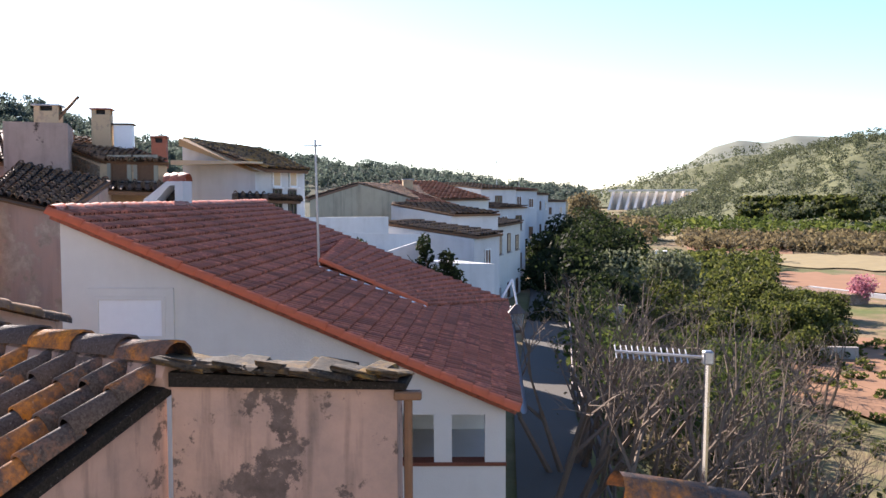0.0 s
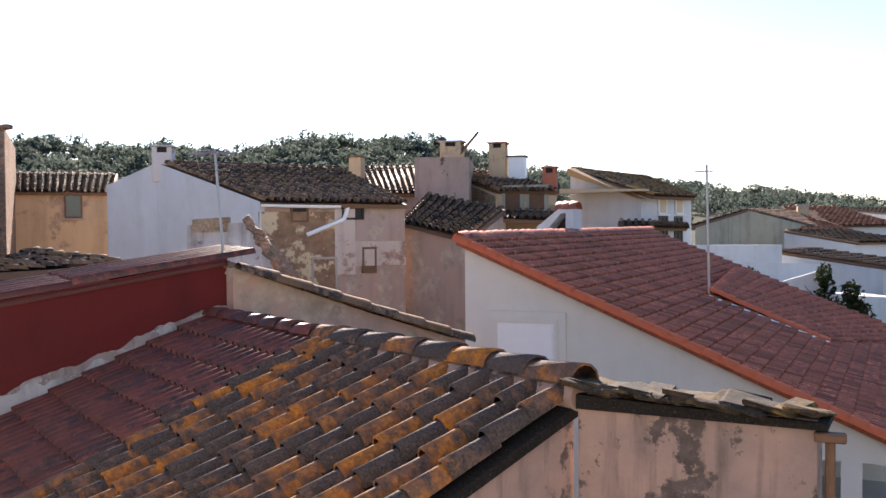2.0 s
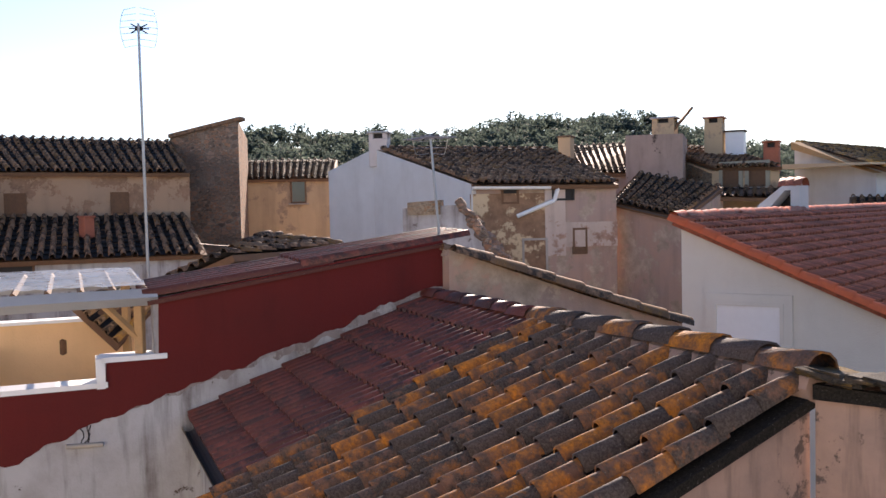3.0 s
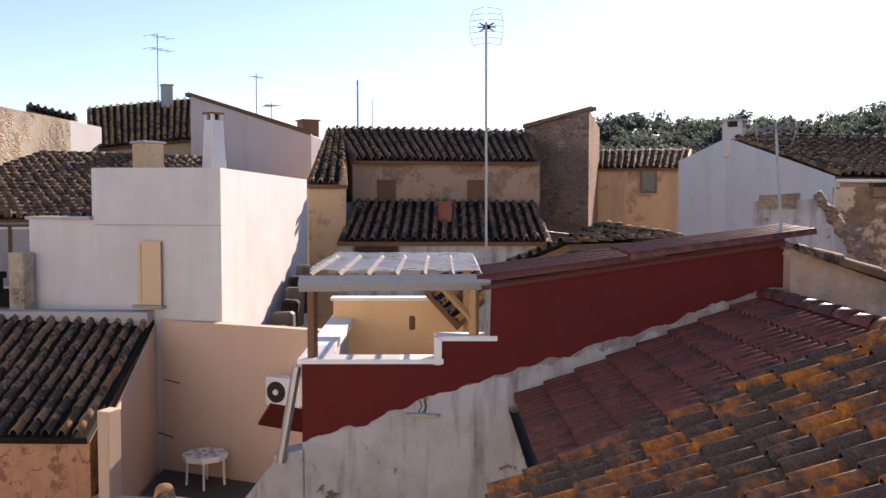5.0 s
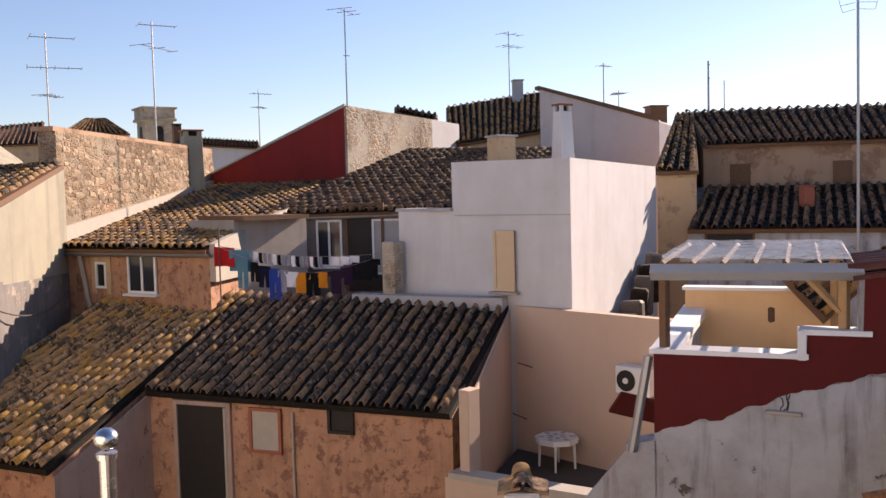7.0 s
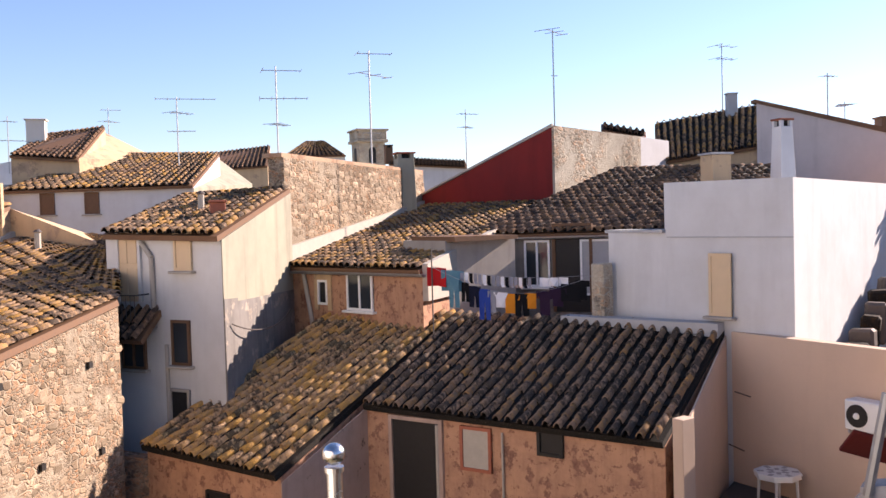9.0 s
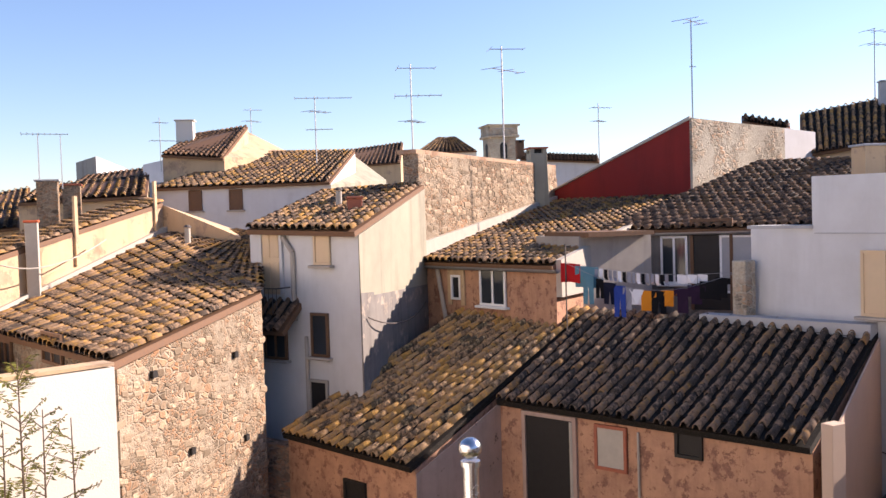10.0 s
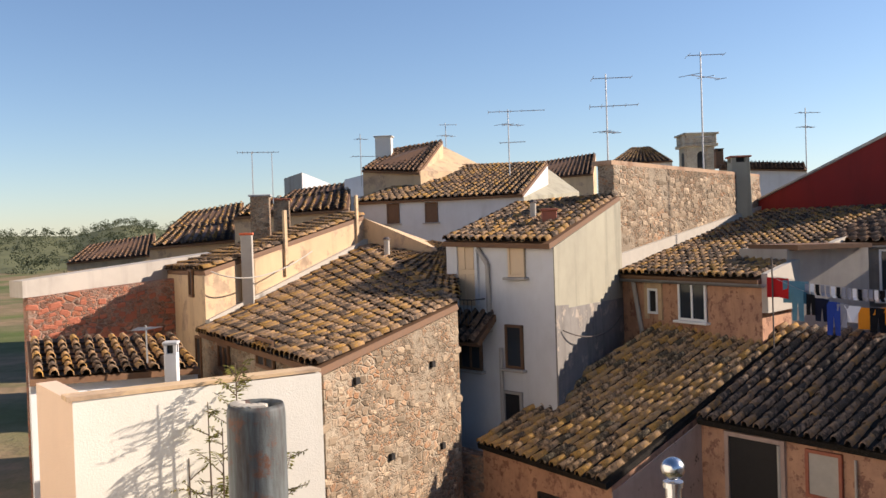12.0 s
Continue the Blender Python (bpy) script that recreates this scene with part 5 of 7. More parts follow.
body(brown, [sv(67.0, 1.0, 23.2), sv(64.7, 1.0, 22.8), sv(64.7, 2, 27), sv(66, 2, 27)], [.3, .3, 1.6, 1.6], -6, "ochre", "wing_wall")
for az, w in ((62.2, .5), (56.6, .45)):
    win(brown, BR[0], BR[1], az, .05, w, .55, pane="wood", frame="wood", bars=0, sill=False)
win(brown, B2[0], B2[1], 62.8, -4.3, 1.1, .6, pane=None, frame="wood", bars=0, sill=False)
bm = bmesh.new()
box(bm, (.95, 1.6, .06), Matrix.Translation(sv(64.6, -.75, 24)) @ pose(0, 0, 0, 20, 0, 65), 0.02)
part("zinc_sheet", bm, "film", brown)
sg = thing("stone_gable", "tall narrow rubble stone gable", "house", (0, 0, 0), "village houses")
body(sg, [lvl(53.6, 0, 28), lvl(49.6, 0, 27), lvl(49, 0, 34), lvl(53, 0, 35)], [2.2, 2.65, 2.65, 2.2], -6, "stone")
bm = bmesh.new()
slab_wall(bm, lvl(53.7, 0, 27.9), lvl(49.5, 0, 26.9), 2.2, 2.32, 2.74, .4, 1)
for v in bm.verts:
    if v.co.z < 2.21 and (v.co.xy - lvl(49.5, 0, 26.9).xy).length < 1:
        v.co.z = 2.64
part("verge", bm, "tile_old", sg)
CH = [sv(49.5, 2.05, 33), sv(43.8, 2.05, 33), sv(43.5, 3.15, 37), sv(49.5, 3.15, 37)]
ch = house("cream_house", "cream house with a small window", *CH, -6, "ochre", "tile_old", seed=53)
win(ch, CH[0], CH[1], 46.0, .5, .55, .95, pane="glass", frame="wood", bars=0)

# white gable and the flaking fronts beside it
GF = [sv(35.5, 1.45, 21), sv(26.4, 1.25, 22), sv(30.5, 3.5, 27.5), sv(41.4, 3.75, 24.5)]
gh = house("gable_house", "white gabled house with a flaking ochre front", *GF, -6, "pink", "tile_old", seed=54, singles=120)
GL, GA, GR = sv(44.2, 2.4, 26), sv(41.4, 3.75, 24.5), sv(35.4, 1.4, 20.95)
bm = bmesh.new()
slab_wall(bm, GL, GA, -6, GL.z, GA.z, .3, 1)
slab_wall(bm, GA, GR, -6, GA.z, GR.z, .3, 1)
part("gable_wall", bm, "white", gh)
bm = bmesh.new()
slab_wall(bm, GF[0], GF[0].lerp(GF[1], .5), -6, GF[0].z - .25, GF[0].z - .25, .04, -1)
part("flaking_render", bm, "flaking", gh)
bm = bmesh.new()
m0 = GF[0].lerp(GF[1], .5)
slab_wall(bm, m0, m0.lerp(GF[1], .28), -1.2, .35, .35, .05, -1)
slab_wall(bm, m0.lerp(GF[1], .28), GF[1], -1.0, -.42, -.42, .05, -1)
part("pale_patch", bm, "pinkpatch", gh)
gutter(gh, GF[0] + Vector((.15, -.1, -.08)), GF[0].lerp(GF[1], .52) + Vector((.15, -.1, -.08)), "whitepaint", .07)
win(gh, GF[0], GF[1], 33.0, .1, .42, .42, pane=None, frame="wood", bars=0, sill=False)
win(gh, GF[0], GF[1], 29.7, .25, .55, .5, pane=None, frame="dark", bars=0, sill=False)
win(gh, GF[0], GF[1], 31.5, -4.6, .62, .95, pane="wood", frame="grey", bars=0)
win(gh, GF[0], GF[1], 28.7, -3.1, .36, .62, pane="wood", frame="wood", bars=0, sill=False)
s, o = along(GF[0], GF[1], 30.3)
m = on_wall(GF[0], GF[1], s, 0)
pipe_on(gh, [m @ Vector((.1, -.1, .4)), m @ Vector((0, -.1, .1)), m @ Vector((-.9, -.1, -.25))], .05, "whitepaint")
lw = thing("broken_wall", "broken white wall with a sloping rubble edge", "wall", (0, 0, 0))
LA, LB, LC, LD = sv(39.8, -.05, 19), sv(36.4, .1, 18.8), sv(33.6, -3.8, 18.5), sv(32.9, -4.2, 18.5)
bm = bmesh.new()
slab_wall(bm, LA, LB, -6, LA.z, LB.z, .4, 1)
slab_wall(bm, LB, LC, -6, LB.z, LC.z, .4, 1)
slab_wall(bm, LC, LD, -6, LC.z, LD.z, .4, 1)
part("wall", bm, "old_white", lw)
bm = bmesh.new()
slab_wall(bm, LA.lerp(LB, .1) + Vector((.03, -.05, 0)), LA.lerp(LB, .7) + Vector((.03, -.05, 0)), -.16, .10, .14, .5, 1)
part("rubble_top", bm, "stone_warm", lw)
bm = bmesh.new()
rnd = random.Random(5)
for i in range(16):
    p = LB.lerp(LC, i / 15)
    box(bm, (rnd.uniform(.15, .3), .45, rnd.uniform(.1, .2)), Matrix.Translation(p + Vector((0, .15, .02))) @ pose(0, 0, 0, rnd.uniform(-10, 10), rnd.uniform(20, 60), rnd.uniform(-20, 60)), .03)
part("rubble_edge", bm, "stone", lw)
PH = [sv(26.6, .15, 22.5), sv(22.4, -.95, 21), sv(20, .85, 26), sv(25, 1.85, 27)]
ph = house("pink_house", "tall pink lime house with a dark lean-to roof", *PH, -6, "pink", "tile_old", seed=55)
gutter(ph, PH[0] + Vector((.1, -.15, -.05)), PH[1] + Vector((.1, -.15, -.05)), "rust", .06)
MV = [sv(20.6, 2.1, 28), sv(16.8, 2.0, 27), sv(20, 3.15, 33), sv(24.4, 3.6, 31)]
mv = house("stone_villa", "ochre house with two dark windows and a rough stone side", *MV, -6, "ochre", "tile_old", seed=56)
for az in (19.5, 18.0):
    win(mv, MV[0], MV[1], az, .85, .5, .62, pane="wood", frame="wood", bars=0, surround="yellow")
body(mv, [sv(25.7, 0, 28), sv(22.3, 0, 27.4), sv(22.0, 0, 30), sv(25.5, 0, 30.5)], [2.05, 2.0, 2.0, 2.05], -6, "stained", "rough_block")
bm = bmesh.new()
slab_wall(bm, MV[3], MV[0], -6, MV[3].z - .1, MV[0].z - .2, .05, -1)
part("stone_side", bm, "stone_warm", mv)
house("stone_annex", "rough plaster annex under a brown roof", sv(29.0, 2.1, 29), sv(24.2, 1.9, 28), sv(24.6, 3.7, 31), sv(29.6, 3.6, 33), -6, "pink", "tile_old", seed=61)
tile_roof(mv, sv(21.0, .3, 25.5), sv(16.5, .1, 26), sv(16.6, .75, 27.2), sv(20.7, .8, 27.6), "tile_old", seed=62)
WV = [sv(11.6, 1.85, 30), sv(8.6, 1.6, 34), sv(11.3, 2.8, 40), sv(15.9, 3.35, 32)]
wv = house("white_villa", "white villa with an overhanging brown roof", *WV, -6, "white", "tile_gold", seed=57, over=.5)
bm = bmesh.new()
slab_wall(bm, WV[3] + Vector((0, -.4, 0)), WV[0] + Vector((0, -.4, 0)), .9, WV[3].z + .02, WV[0].z + .02, .4, 1)
for v in bm.verts:
    if v.co.z < 1:
        v.co.z = (WV[3].z if v.co.x < -7 else WV[0].z) - .22
part("fascia", bm, "pine", wv)
bm = bmesh.new()
slab_wall(bm, sv(16.6, 0, 31.2), sv(11.9, 0, 29.3), 1.0, 1.16, 1.06, .7, 1)
part("awning", bm, "blind", wv)
for az in (10.35, 9.35):
    win(wv, WV[0], WV[1], az, .5, .7, .75, pane="blind", frame="whitepaint", bars=0)
for az in (10.3, 9.4):
    win(wv, WV[0], WV[1], az, -1.4, .7, 1.0, frame="rust", bars=1, sill=False)
bm = bmesh.new()
slab_wall(bm, lvl(12.9, 0, 28), lvl(10.9, 0, 28.6), -6, -.2, -.25, 1.4, 1)
part("annex", bm, "white", wv)
tile_roof(wv, sv(13.0, -.45, 27.6), sv(10.8, -.5, 28.2), sv(10.9, .05, 29.6), sv(13, .1, 29), "tile_old", seed=63)
tile_roof(wv, sv(10.9, -.35, 29.7), sv(8.8, -.4, 33), sv(8.9, -.1, 34), sv(10.9, -.05, 30.5), "tile_old", seed=64)

# walls, terraces and the row along the lane
tw = thing("white_terrace", "long white terrace walls stepping down the slope", "wall", (0, 0, 0))
for a, b, za, zb, w in (((11, 26), (8.4, 30), -.75, -1.15, .25), ((8.7, 33), (3.4, 36), -.80, -.86, .25), ((7, 29), (1.0, 33), -1.2, -1.45, .25), ((3.4, 28), (.9, 28), -1.75, -1.35, .25), ((-.8, 29), (-3.3, 30), -2.2, -2.3, 3)):
    bm = bmesh.new()
    slab_wall(bm, sv(a[0], 0, a[1]), sv(b[0], 0, b[1]), -6, za, zb, w, 1)
    part("wall", bm, "white", tw)


def row_house(az0, az1, d0, d1, el, depth, wall, roof, seed, rows=2, label="white village house along the lane", ridge=.5):
    a, b = sv(az0, el, d0), sv(az1, el, d1)
    n = Vector((-(b - a).y, (b - a).x, 0)).normalized()
    z = max(a.z, b.z)
    a.z = b.z = z
    r1, r0 = b + n * depth + Vector((0, 0, ridge)), a + n * depth + Vector((0, 0, ridge))
    h = house("row_house", label, a, b, r1, r0, -7, wall, roof, seed=seed, course=.5, pitch=.35, segs=3)
    rnd = random.Random(seed)
    w = (b - a).length
    k = max(1, int(w / 2.2))
    for j in range(rows):
        for i in range(k):
            window_on(h, a, b, w * (i + .5) / k, z - 1.7 - 2.7 * j, rnd.choice((.7, .9)), rnd.choice((.9, 1.1)), pane=rnd.choice(("glass", "wood", "blind")), frame=rnd.choice(("whitepaint", "wood")), bars=1, sill=True)
    return h


GB = [sv(8.3, -.15, 46), sv(5.35, .75, 50), sv(1.4, -.35, 54)]
gb = thing("beige_house", "beige gabled house with a brown roof", "house", (0, 0, 0), "village houses")
back = Vector((3.5, 16, 0))
body(gb, [GB[0], GB[1], GB[2], GB[2] + back, GB[0] + back], [GB[0].z, GB[1].z, GB[2].z, GB[2].z, GB[0].z], -7, "yellow")
tile_roof(gb, GB[2], GB[2] + back, GB[1] + back, GB[1], "tile_old", pitch=.35, course=.5, seed=65, segs=3, overhang=.3)
tile_roof(gb, GB[0] + back, GB[0], GB[1], GB[1] + back, "tile_old", pitch=.35, course=.5, seed=66, segs=3, overhang=.3)
row_house(1.5, -.8, 52, 54, -.65, 6, "white", "tile_orange", 71, 2, ridge=1.3)
row_house(.2, -2.9, 58, 60, -.2, 7, "cream", "tile_orange", 72, 2, ridge=1.2)
row_house(-.6, -3.5, 44, 46, -1.2, 5, "white", "tile_old", 73, 2)
row_house(-2.4, -4.6, 74, 76, .45, 7, "white", "tile_old", 74, 3)
row_house(-3.4, -5.2, 62, 66, -.75, 6, "white", "tile_old", 75, 2)
row_house(-4.4, -5.9, 84, 88, .35, 7, "white", "tile_new", 76, 3)
row_house(-5.6, -6.6, 96, 104, .1, 8, "white", "tile_old", 77, 3)
row_house(-6.4, -7.7, 118, 124, -.35, 8, "white", "tile_old", 78, 2)
row_house(-2.0, -3.6, 36, 39, -2.6, 4, "white", "tile_old", 79, 1)
row_house(-3.3, -4.9, 50, 58, -1.9, 5, "cream", "tile_old", 80, 2)

# pink-washed block, brown roofs and the tower beyond
PK = [lvl(74.1, 0, 29), lvl(66.9, 0, 31)]
pk = thing("pinkish_house", "pale pink rendered house with a sloping verge", "house", (0, 0, 0), "village houses")
body(pk, [PK[0], PK[1], PK[1] + Vector((-6, 3, 0)), PK[0] + Vector((-6, 3, 0))], [3.2, 2.25, 2.25, 3.2], -6, "pinkwash")
bm = bmesh.new()
slab_wall(bm, PK[0] + Vector((.05, -.05, 0)), PK[1] + Vector((.05, -.05, 0)), 2.2, 3.30, 2.35, .3, 1)
for v in bm.verts:
    if v.co.z < 2.21 and (v.co.xy - PK[0].xy).length < 1:
        v.co.z = 3.2
part("verge", bm, "wood", pk)
body(pk, [PK[1], lvl(65.6, 0, 32.5), lvl(66, 0, 36), lvl(67.5, 0, 36)], [2.2, 2.0, 2.4, 2.4], -6, "white", "side_wall")
house("brown_roof_house", "pale house under a broad brown tile roof", sv(79.8, 3.1, 33), sv(73.6, 3.85, 32), sv(73.5, 6.2, 38), sv(80.0, 5.35, 38), -6, "ochre", "tile_gold", seed=81)
house("brick_gable_house", "brown brick gable with a tile roof", sv(83.2, 5.2, 36), sv(80.6, 4.6, 36), sv(80.5, 4.9, 40), sv(83.2, 5.5, 40), -6, "brickish", "tile_old", seed=82)
house("grey_house", "low white house with a flat brown roof", sv(96.5, 3.45, 60), sv(91.6, 3.1, 60), sv(91.7, 3.5, 66), sv(96.5, 3.85, 66), -6, "white", "tile_old", seed=83)
house("hip_roof_house", "cream house with a low hipped roof", sv(103, 4.05, 70), sv(99.2, 4.05, 70), sv(100.5, 4.9, 76), sv(101.6, 4.9, 76), -6, "cream", "tile_gold", seed=84)
tower = thing("church_tower", "square stone bell tower with arched openings", "tower", (0, 0, 0))
c = lvl(97.75, 0, 76)
m = Matrix.Translation(c) @ pose(0, 0, 0, 0, 0, 25)
# lighter stone here puts sunlight into the tower's colour
bm = bmesh.new()
box(bm, (2.2, 2.2, 13), m @ pose(0, 0, -.2))
part("shaft", bm, "yellow_stone", tower)
bm = bmesh.new()
box(bm, (2.7, 2.7, .25), m @ pose(0, 0, 6.4), .05)
box(bm, (2.5, 2.5, .75), m @ pose(0, 0, 6.9), .05)
box(bm, (2.8, 2.8, .15), m @ pose(0, 0, 7.3), .03)
part("cornice", bm, "yellow_stone", tower)
for a in range(4):
    bm = bmesh.new()
    k = m @ pose(0, 0, 0, 0, 0, 90 * a)
    # near-black shapes painted for the shade within the arches
    box(bm, (.6, .04, 1.0), k @ pose(0, -1.11, 5.1))
    bmesh.ops.create_cone(bm, cap_ends=True, segments=16, radius1=.3, radius2=.3, depth=.04, matrix=k @ pose(0, -1.11, 5.6, 90))
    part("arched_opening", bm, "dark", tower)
for az0, az1, el, d, w, r, sd in ((130.4, 126.0, .9, 46, "ochre", "tile_gold", 91), (131.5, 126.5, -.1, 36, "ochre", "tile_gold", 92), (126.5, 119.5, 1.6, 33, "ochre", "tile_gold", 93), (124, 118.4, 2.1, 48, "grey", "tile_old", 94), (136, 131.2, -.9, 60, "ochre", "tile_old", 95), (110, 104, 3.2, 62, "ochre", "tile_old", 96)):
    a, b = sv(az0, el, d), sv(az1, el + .3, d)
    house("far_house", "ochre village house with a tile roof", a, b, sv(az1 - .2, el + 1.5, d + 5), sv(az0 - 1.2, el + .9, d + 5), -6, w, r, seed=sd, pitch=.3, course=.45, segs=3)
wbx = thing("white_roof_room", "white stair house on a flat roof", "house", (0, 0, 0), "village houses")
a, b, c = lvl(123.3, 0, 55), lvl(122.2, 0, 53), lvl(119.6, 0, 56)
body(wbx, [a, b, b + Vector((-5, -2, 0)), a + Vector((-5, -2, 0))], [3.65, 3.85, 3.8, 3.6], -6, "grey")
body(wbx, [b, c, c + Vector((-5, -2, 0)), b + Vector((-5, -2, 0))], [3.85, 2.95, 2.9, 3.8], -6, "white", "side_wall")
body(wbx, [lvl(122.5, 0, 46), lvl(118.4, 0, 45), lvl(118.4, 0, 50), lvl(122.5, 0, 50)], [2.0, 2.05, 2.05, 2.0], -6, "cement", "parapet")
body(wbx, [lvl(119.6, 0, 47), lvl(118.0, 0, 47), lvl(118.0, 0, 52), lvl(119.6, 0, 52)], [3.0, 3.3, 3.3, 3.0], -6, "white", "stair_room")

# single stones on the rubble walls
stone_facing(stone_house, S_BL, S_TR, lambda f: -1.85 + .55 * f, -5.6, 24, 17, 3, .15)
stone_facing(sw, SW_A, SW_B, lambda f: 1.45, -.3, 13, 34, 4, .20, skip=.3)
stone_facing(bw, BA, BB, lambda f: -1.05 + .26 * f, -3.4, 15, 18, 6, .16, material="brick")

# broken stair beside the white block
ruin = thing("ruined_stair", "dark crumbling stair of rubble and old timber", "ruin", (0, 0, 0))
for i in range(7):
    bm = bmesh.new()
    p = WBR.lerp(WBF, .28 + .07 * i) + Vector((.2, .3, 0))
    box(bm, (.34 + .05 * (i % 3), .3, .8), Matrix.Translation(Vector((p.x, p.y, -3.0 + .2 * i))) @ pose(0, 0, 0, 3 * (i % 2), 6 - 4 * (i % 3), 35 + 9 * i), .05)
    part("step", bm, "tile_shade_dirt" if i % 2 else "rust", ruin)

# plain wall of the home terrace's own house, closing the place at the back
bm = bmesh.new()
slab_wall(bm, Vector((1.3, -1.7, 0)), lvl(147.5, 0, 26), -6.3, 3.4, 3.4, 0.3, -1)
tagged(part("wall_back", bm, "cream", None), "cream rendered wall of the home terrace", "wall", kind="structure")


# ---- hills ----
def hill(name, label, ridge, foot, material, seed, rough=0.08, foot_z=-9.0):
    """A hill flank: ridge rows are (bearing, elevation, distance), foot the distance where it leaves the valley floor."""
    bm = bmesh.new()
    ridge = sorted(ridge)
    az0, az1 = ridge[0][0], ridge[-1][0]
    cols, rows = 90, 16
    grid = []
    for i in range(cols + 1):
        az = az0 + (az1 - az0) * i / cols
        el = np.interp(az, [r[0] for r in ridge], [r[1] for r in ridge])
        dd = np.interp(az, [r[0] for r in ridge], [r[2] for r in ridge])
        top = dd * math.tan(radians(el))
        line = []
        for j in range(rows + 3):
            k = j / rows
            d = foot + (dd - foot) * k
            s = min(1, k)
            z = foot_z + (top - foot_z) * (s * s * (3 - 2 * s) * 0.4 + s * 0.6) - max(0, k - 1) * 60
            z += (top - foot_z) * rough * noise.noise(Vector((az * 0.35, k * 4, seed))) * math.sin(math.pi * min(1, k)) * 2
            line.append(bm.verts.new(lvl(az, z, d)))
        grid.append(line)
    for i in range(cols):
        for j in range(rows + 2):
            bm.faces.new((grid[i][j], grid[i + 1][j], grid[i + 1][j + 1], grid[i][j + 1]))
    bmesh.ops.recalc_face_normals(bm, faces=bm.faces)
    spots = [[v.co.copy() for v in line] for line in grid]
    ob = tagged(part(name, bm, material, None, "", True), label, "hill", kind="structure")
    return spots


def forest(name, label, spots, count, size, seed, leaf, j0=0, j1=17, per=26, flat=0.3, keep=None, fine=0.13):
    rnd = random.Random(seed)
    vs, fs, n = [], [], 0
    for i in range(count):
        a, b = rnd.uniform(0, len(spots) - 2), j0 + (j1 - j0) * rnd.random() ** 0.8
        ia, ib = int(a), min(len(spots[0]) - 2, int(b))
        p = spots[ia][ib].lerp(spots[ia + 1][ib], a - ia).lerp(spots[ia][ib + 1].lerp(spots[ia + 1][ib + 1], a - ia), b - int(b))
        if keep and not keep(p):
            continue
        h = size * rnd.uniform(0.55, 1.25)
        blobs = [(p.x + rnd.gauss(0, h * .16), p.y + rnd.gauss(0, h * .16), p.z + h * rnd.uniform(.45, .95), h * rnd.uniform(.28, .46), h * rnd.uniform(.28, .46), h * rnd.uniform(.2, .34)) for k in range(3)]
        v, f = leaf_cloud(blobs, per, h * fine, seed * 1000 + i, flat)
        vs.append(v)
        fs.append(f + n)
        n += len(v)
    ob = new(name, leaf_mesh(name, np.concatenate(vs), np.concatenate(fs), leaf))
    tagged(ob, label, "forest", kind="stuff")


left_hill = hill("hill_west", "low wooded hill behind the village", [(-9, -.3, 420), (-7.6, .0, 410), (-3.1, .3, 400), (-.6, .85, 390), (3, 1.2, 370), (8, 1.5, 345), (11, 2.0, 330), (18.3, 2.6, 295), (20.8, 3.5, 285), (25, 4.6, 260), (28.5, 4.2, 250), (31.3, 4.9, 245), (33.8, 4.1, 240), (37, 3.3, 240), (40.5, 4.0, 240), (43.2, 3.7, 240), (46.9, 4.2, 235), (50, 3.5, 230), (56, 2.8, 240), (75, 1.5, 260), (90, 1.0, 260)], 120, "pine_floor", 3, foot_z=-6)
forest("pine_wood", "dark pines along the low hill", left_hill, 2400, 4.6, 5, "pine_leaf", 6, 16.6, 190, fine=0.085)
right_hill = hill("hill_east", "broad pine-covered hillside across the valley", [(-10.6, -1.9, 420), (-12.5, -1.4, 480), (-14.2, -.9, 540), (-15.6, -.2, 570), (-16.6, .6, 590), (-18, 1.4, 600), (-21, 2.5, 560), (-26, 3.4, 520), (-34, 5.5, 480), (-50, 6, 450), (-75, 4, 450)], 230, "scrub", 6)
forest("pine_wood", "scattered pines over the hillside", right_hill, 3600, 4.4, 6, "hill_leaf", 1, 16.5, 60, fine=0.10,
       keep=lambda p: not (-24.5 < math.degrees(math.atan2(-p.x, p.y)) < -18 and -1.5 < math.degrees(math.atan2(p.z, p.xy.length)) < -.3))
dam_hill = hill("hill_behind", "wooded slope rising behind the dam", [(-8.5, -.4, 1000), (-10.5, .25, 1000), (-12, .65, 1000), (-15.5, 1.75, 960), (-18, 2.4, 940), (-24, 2.6, 900)], 660, "scrub", 8, foot_z=-8)
forest("pine_wood", "pines behind the dam", dam_hill, 500, 8.0, 9, "hill_leaf", 2, 16.5, 18)
hill("mountain_far", "bare grey mountain in the distance", [(-9, .3, 1500), (-12, .7, 1500), (-14.5, 1.6, 1500), (-16.5, 2.9, 1500), (-18, 3.3, 1500), (-19.5, 3.1, 1500), (-21, 3.5, 1500), (-24, 3.3, 1500), (-40, 2, 1500)], 700, "hillrock", 9)
hill("ridge_far", "pale ridge behind the dam", [(2, .3, 2200), (-4, .5, 2200), (-7, .6, 2200), (-9, .4, 2200), (-13, .5, 2200)], 1500, "hillrock", 10)
north_hill = hill("hill_north", "wooded hill beyond the village end", [(160, .4, 420), (145, .5, 420), (139, .65, 420), (135.5, .55, 420), (132.5, 1.15, 420), (130.4, .75, 420), (126, .4, 420), (110, .3, 420)], 200, "scrub", 11)
forest("pine_wood", "dark pines on the far hill", north_hill, 1500, 3.2, 12, "hill_leaf", 2, 16.5, 50, fine=.09)

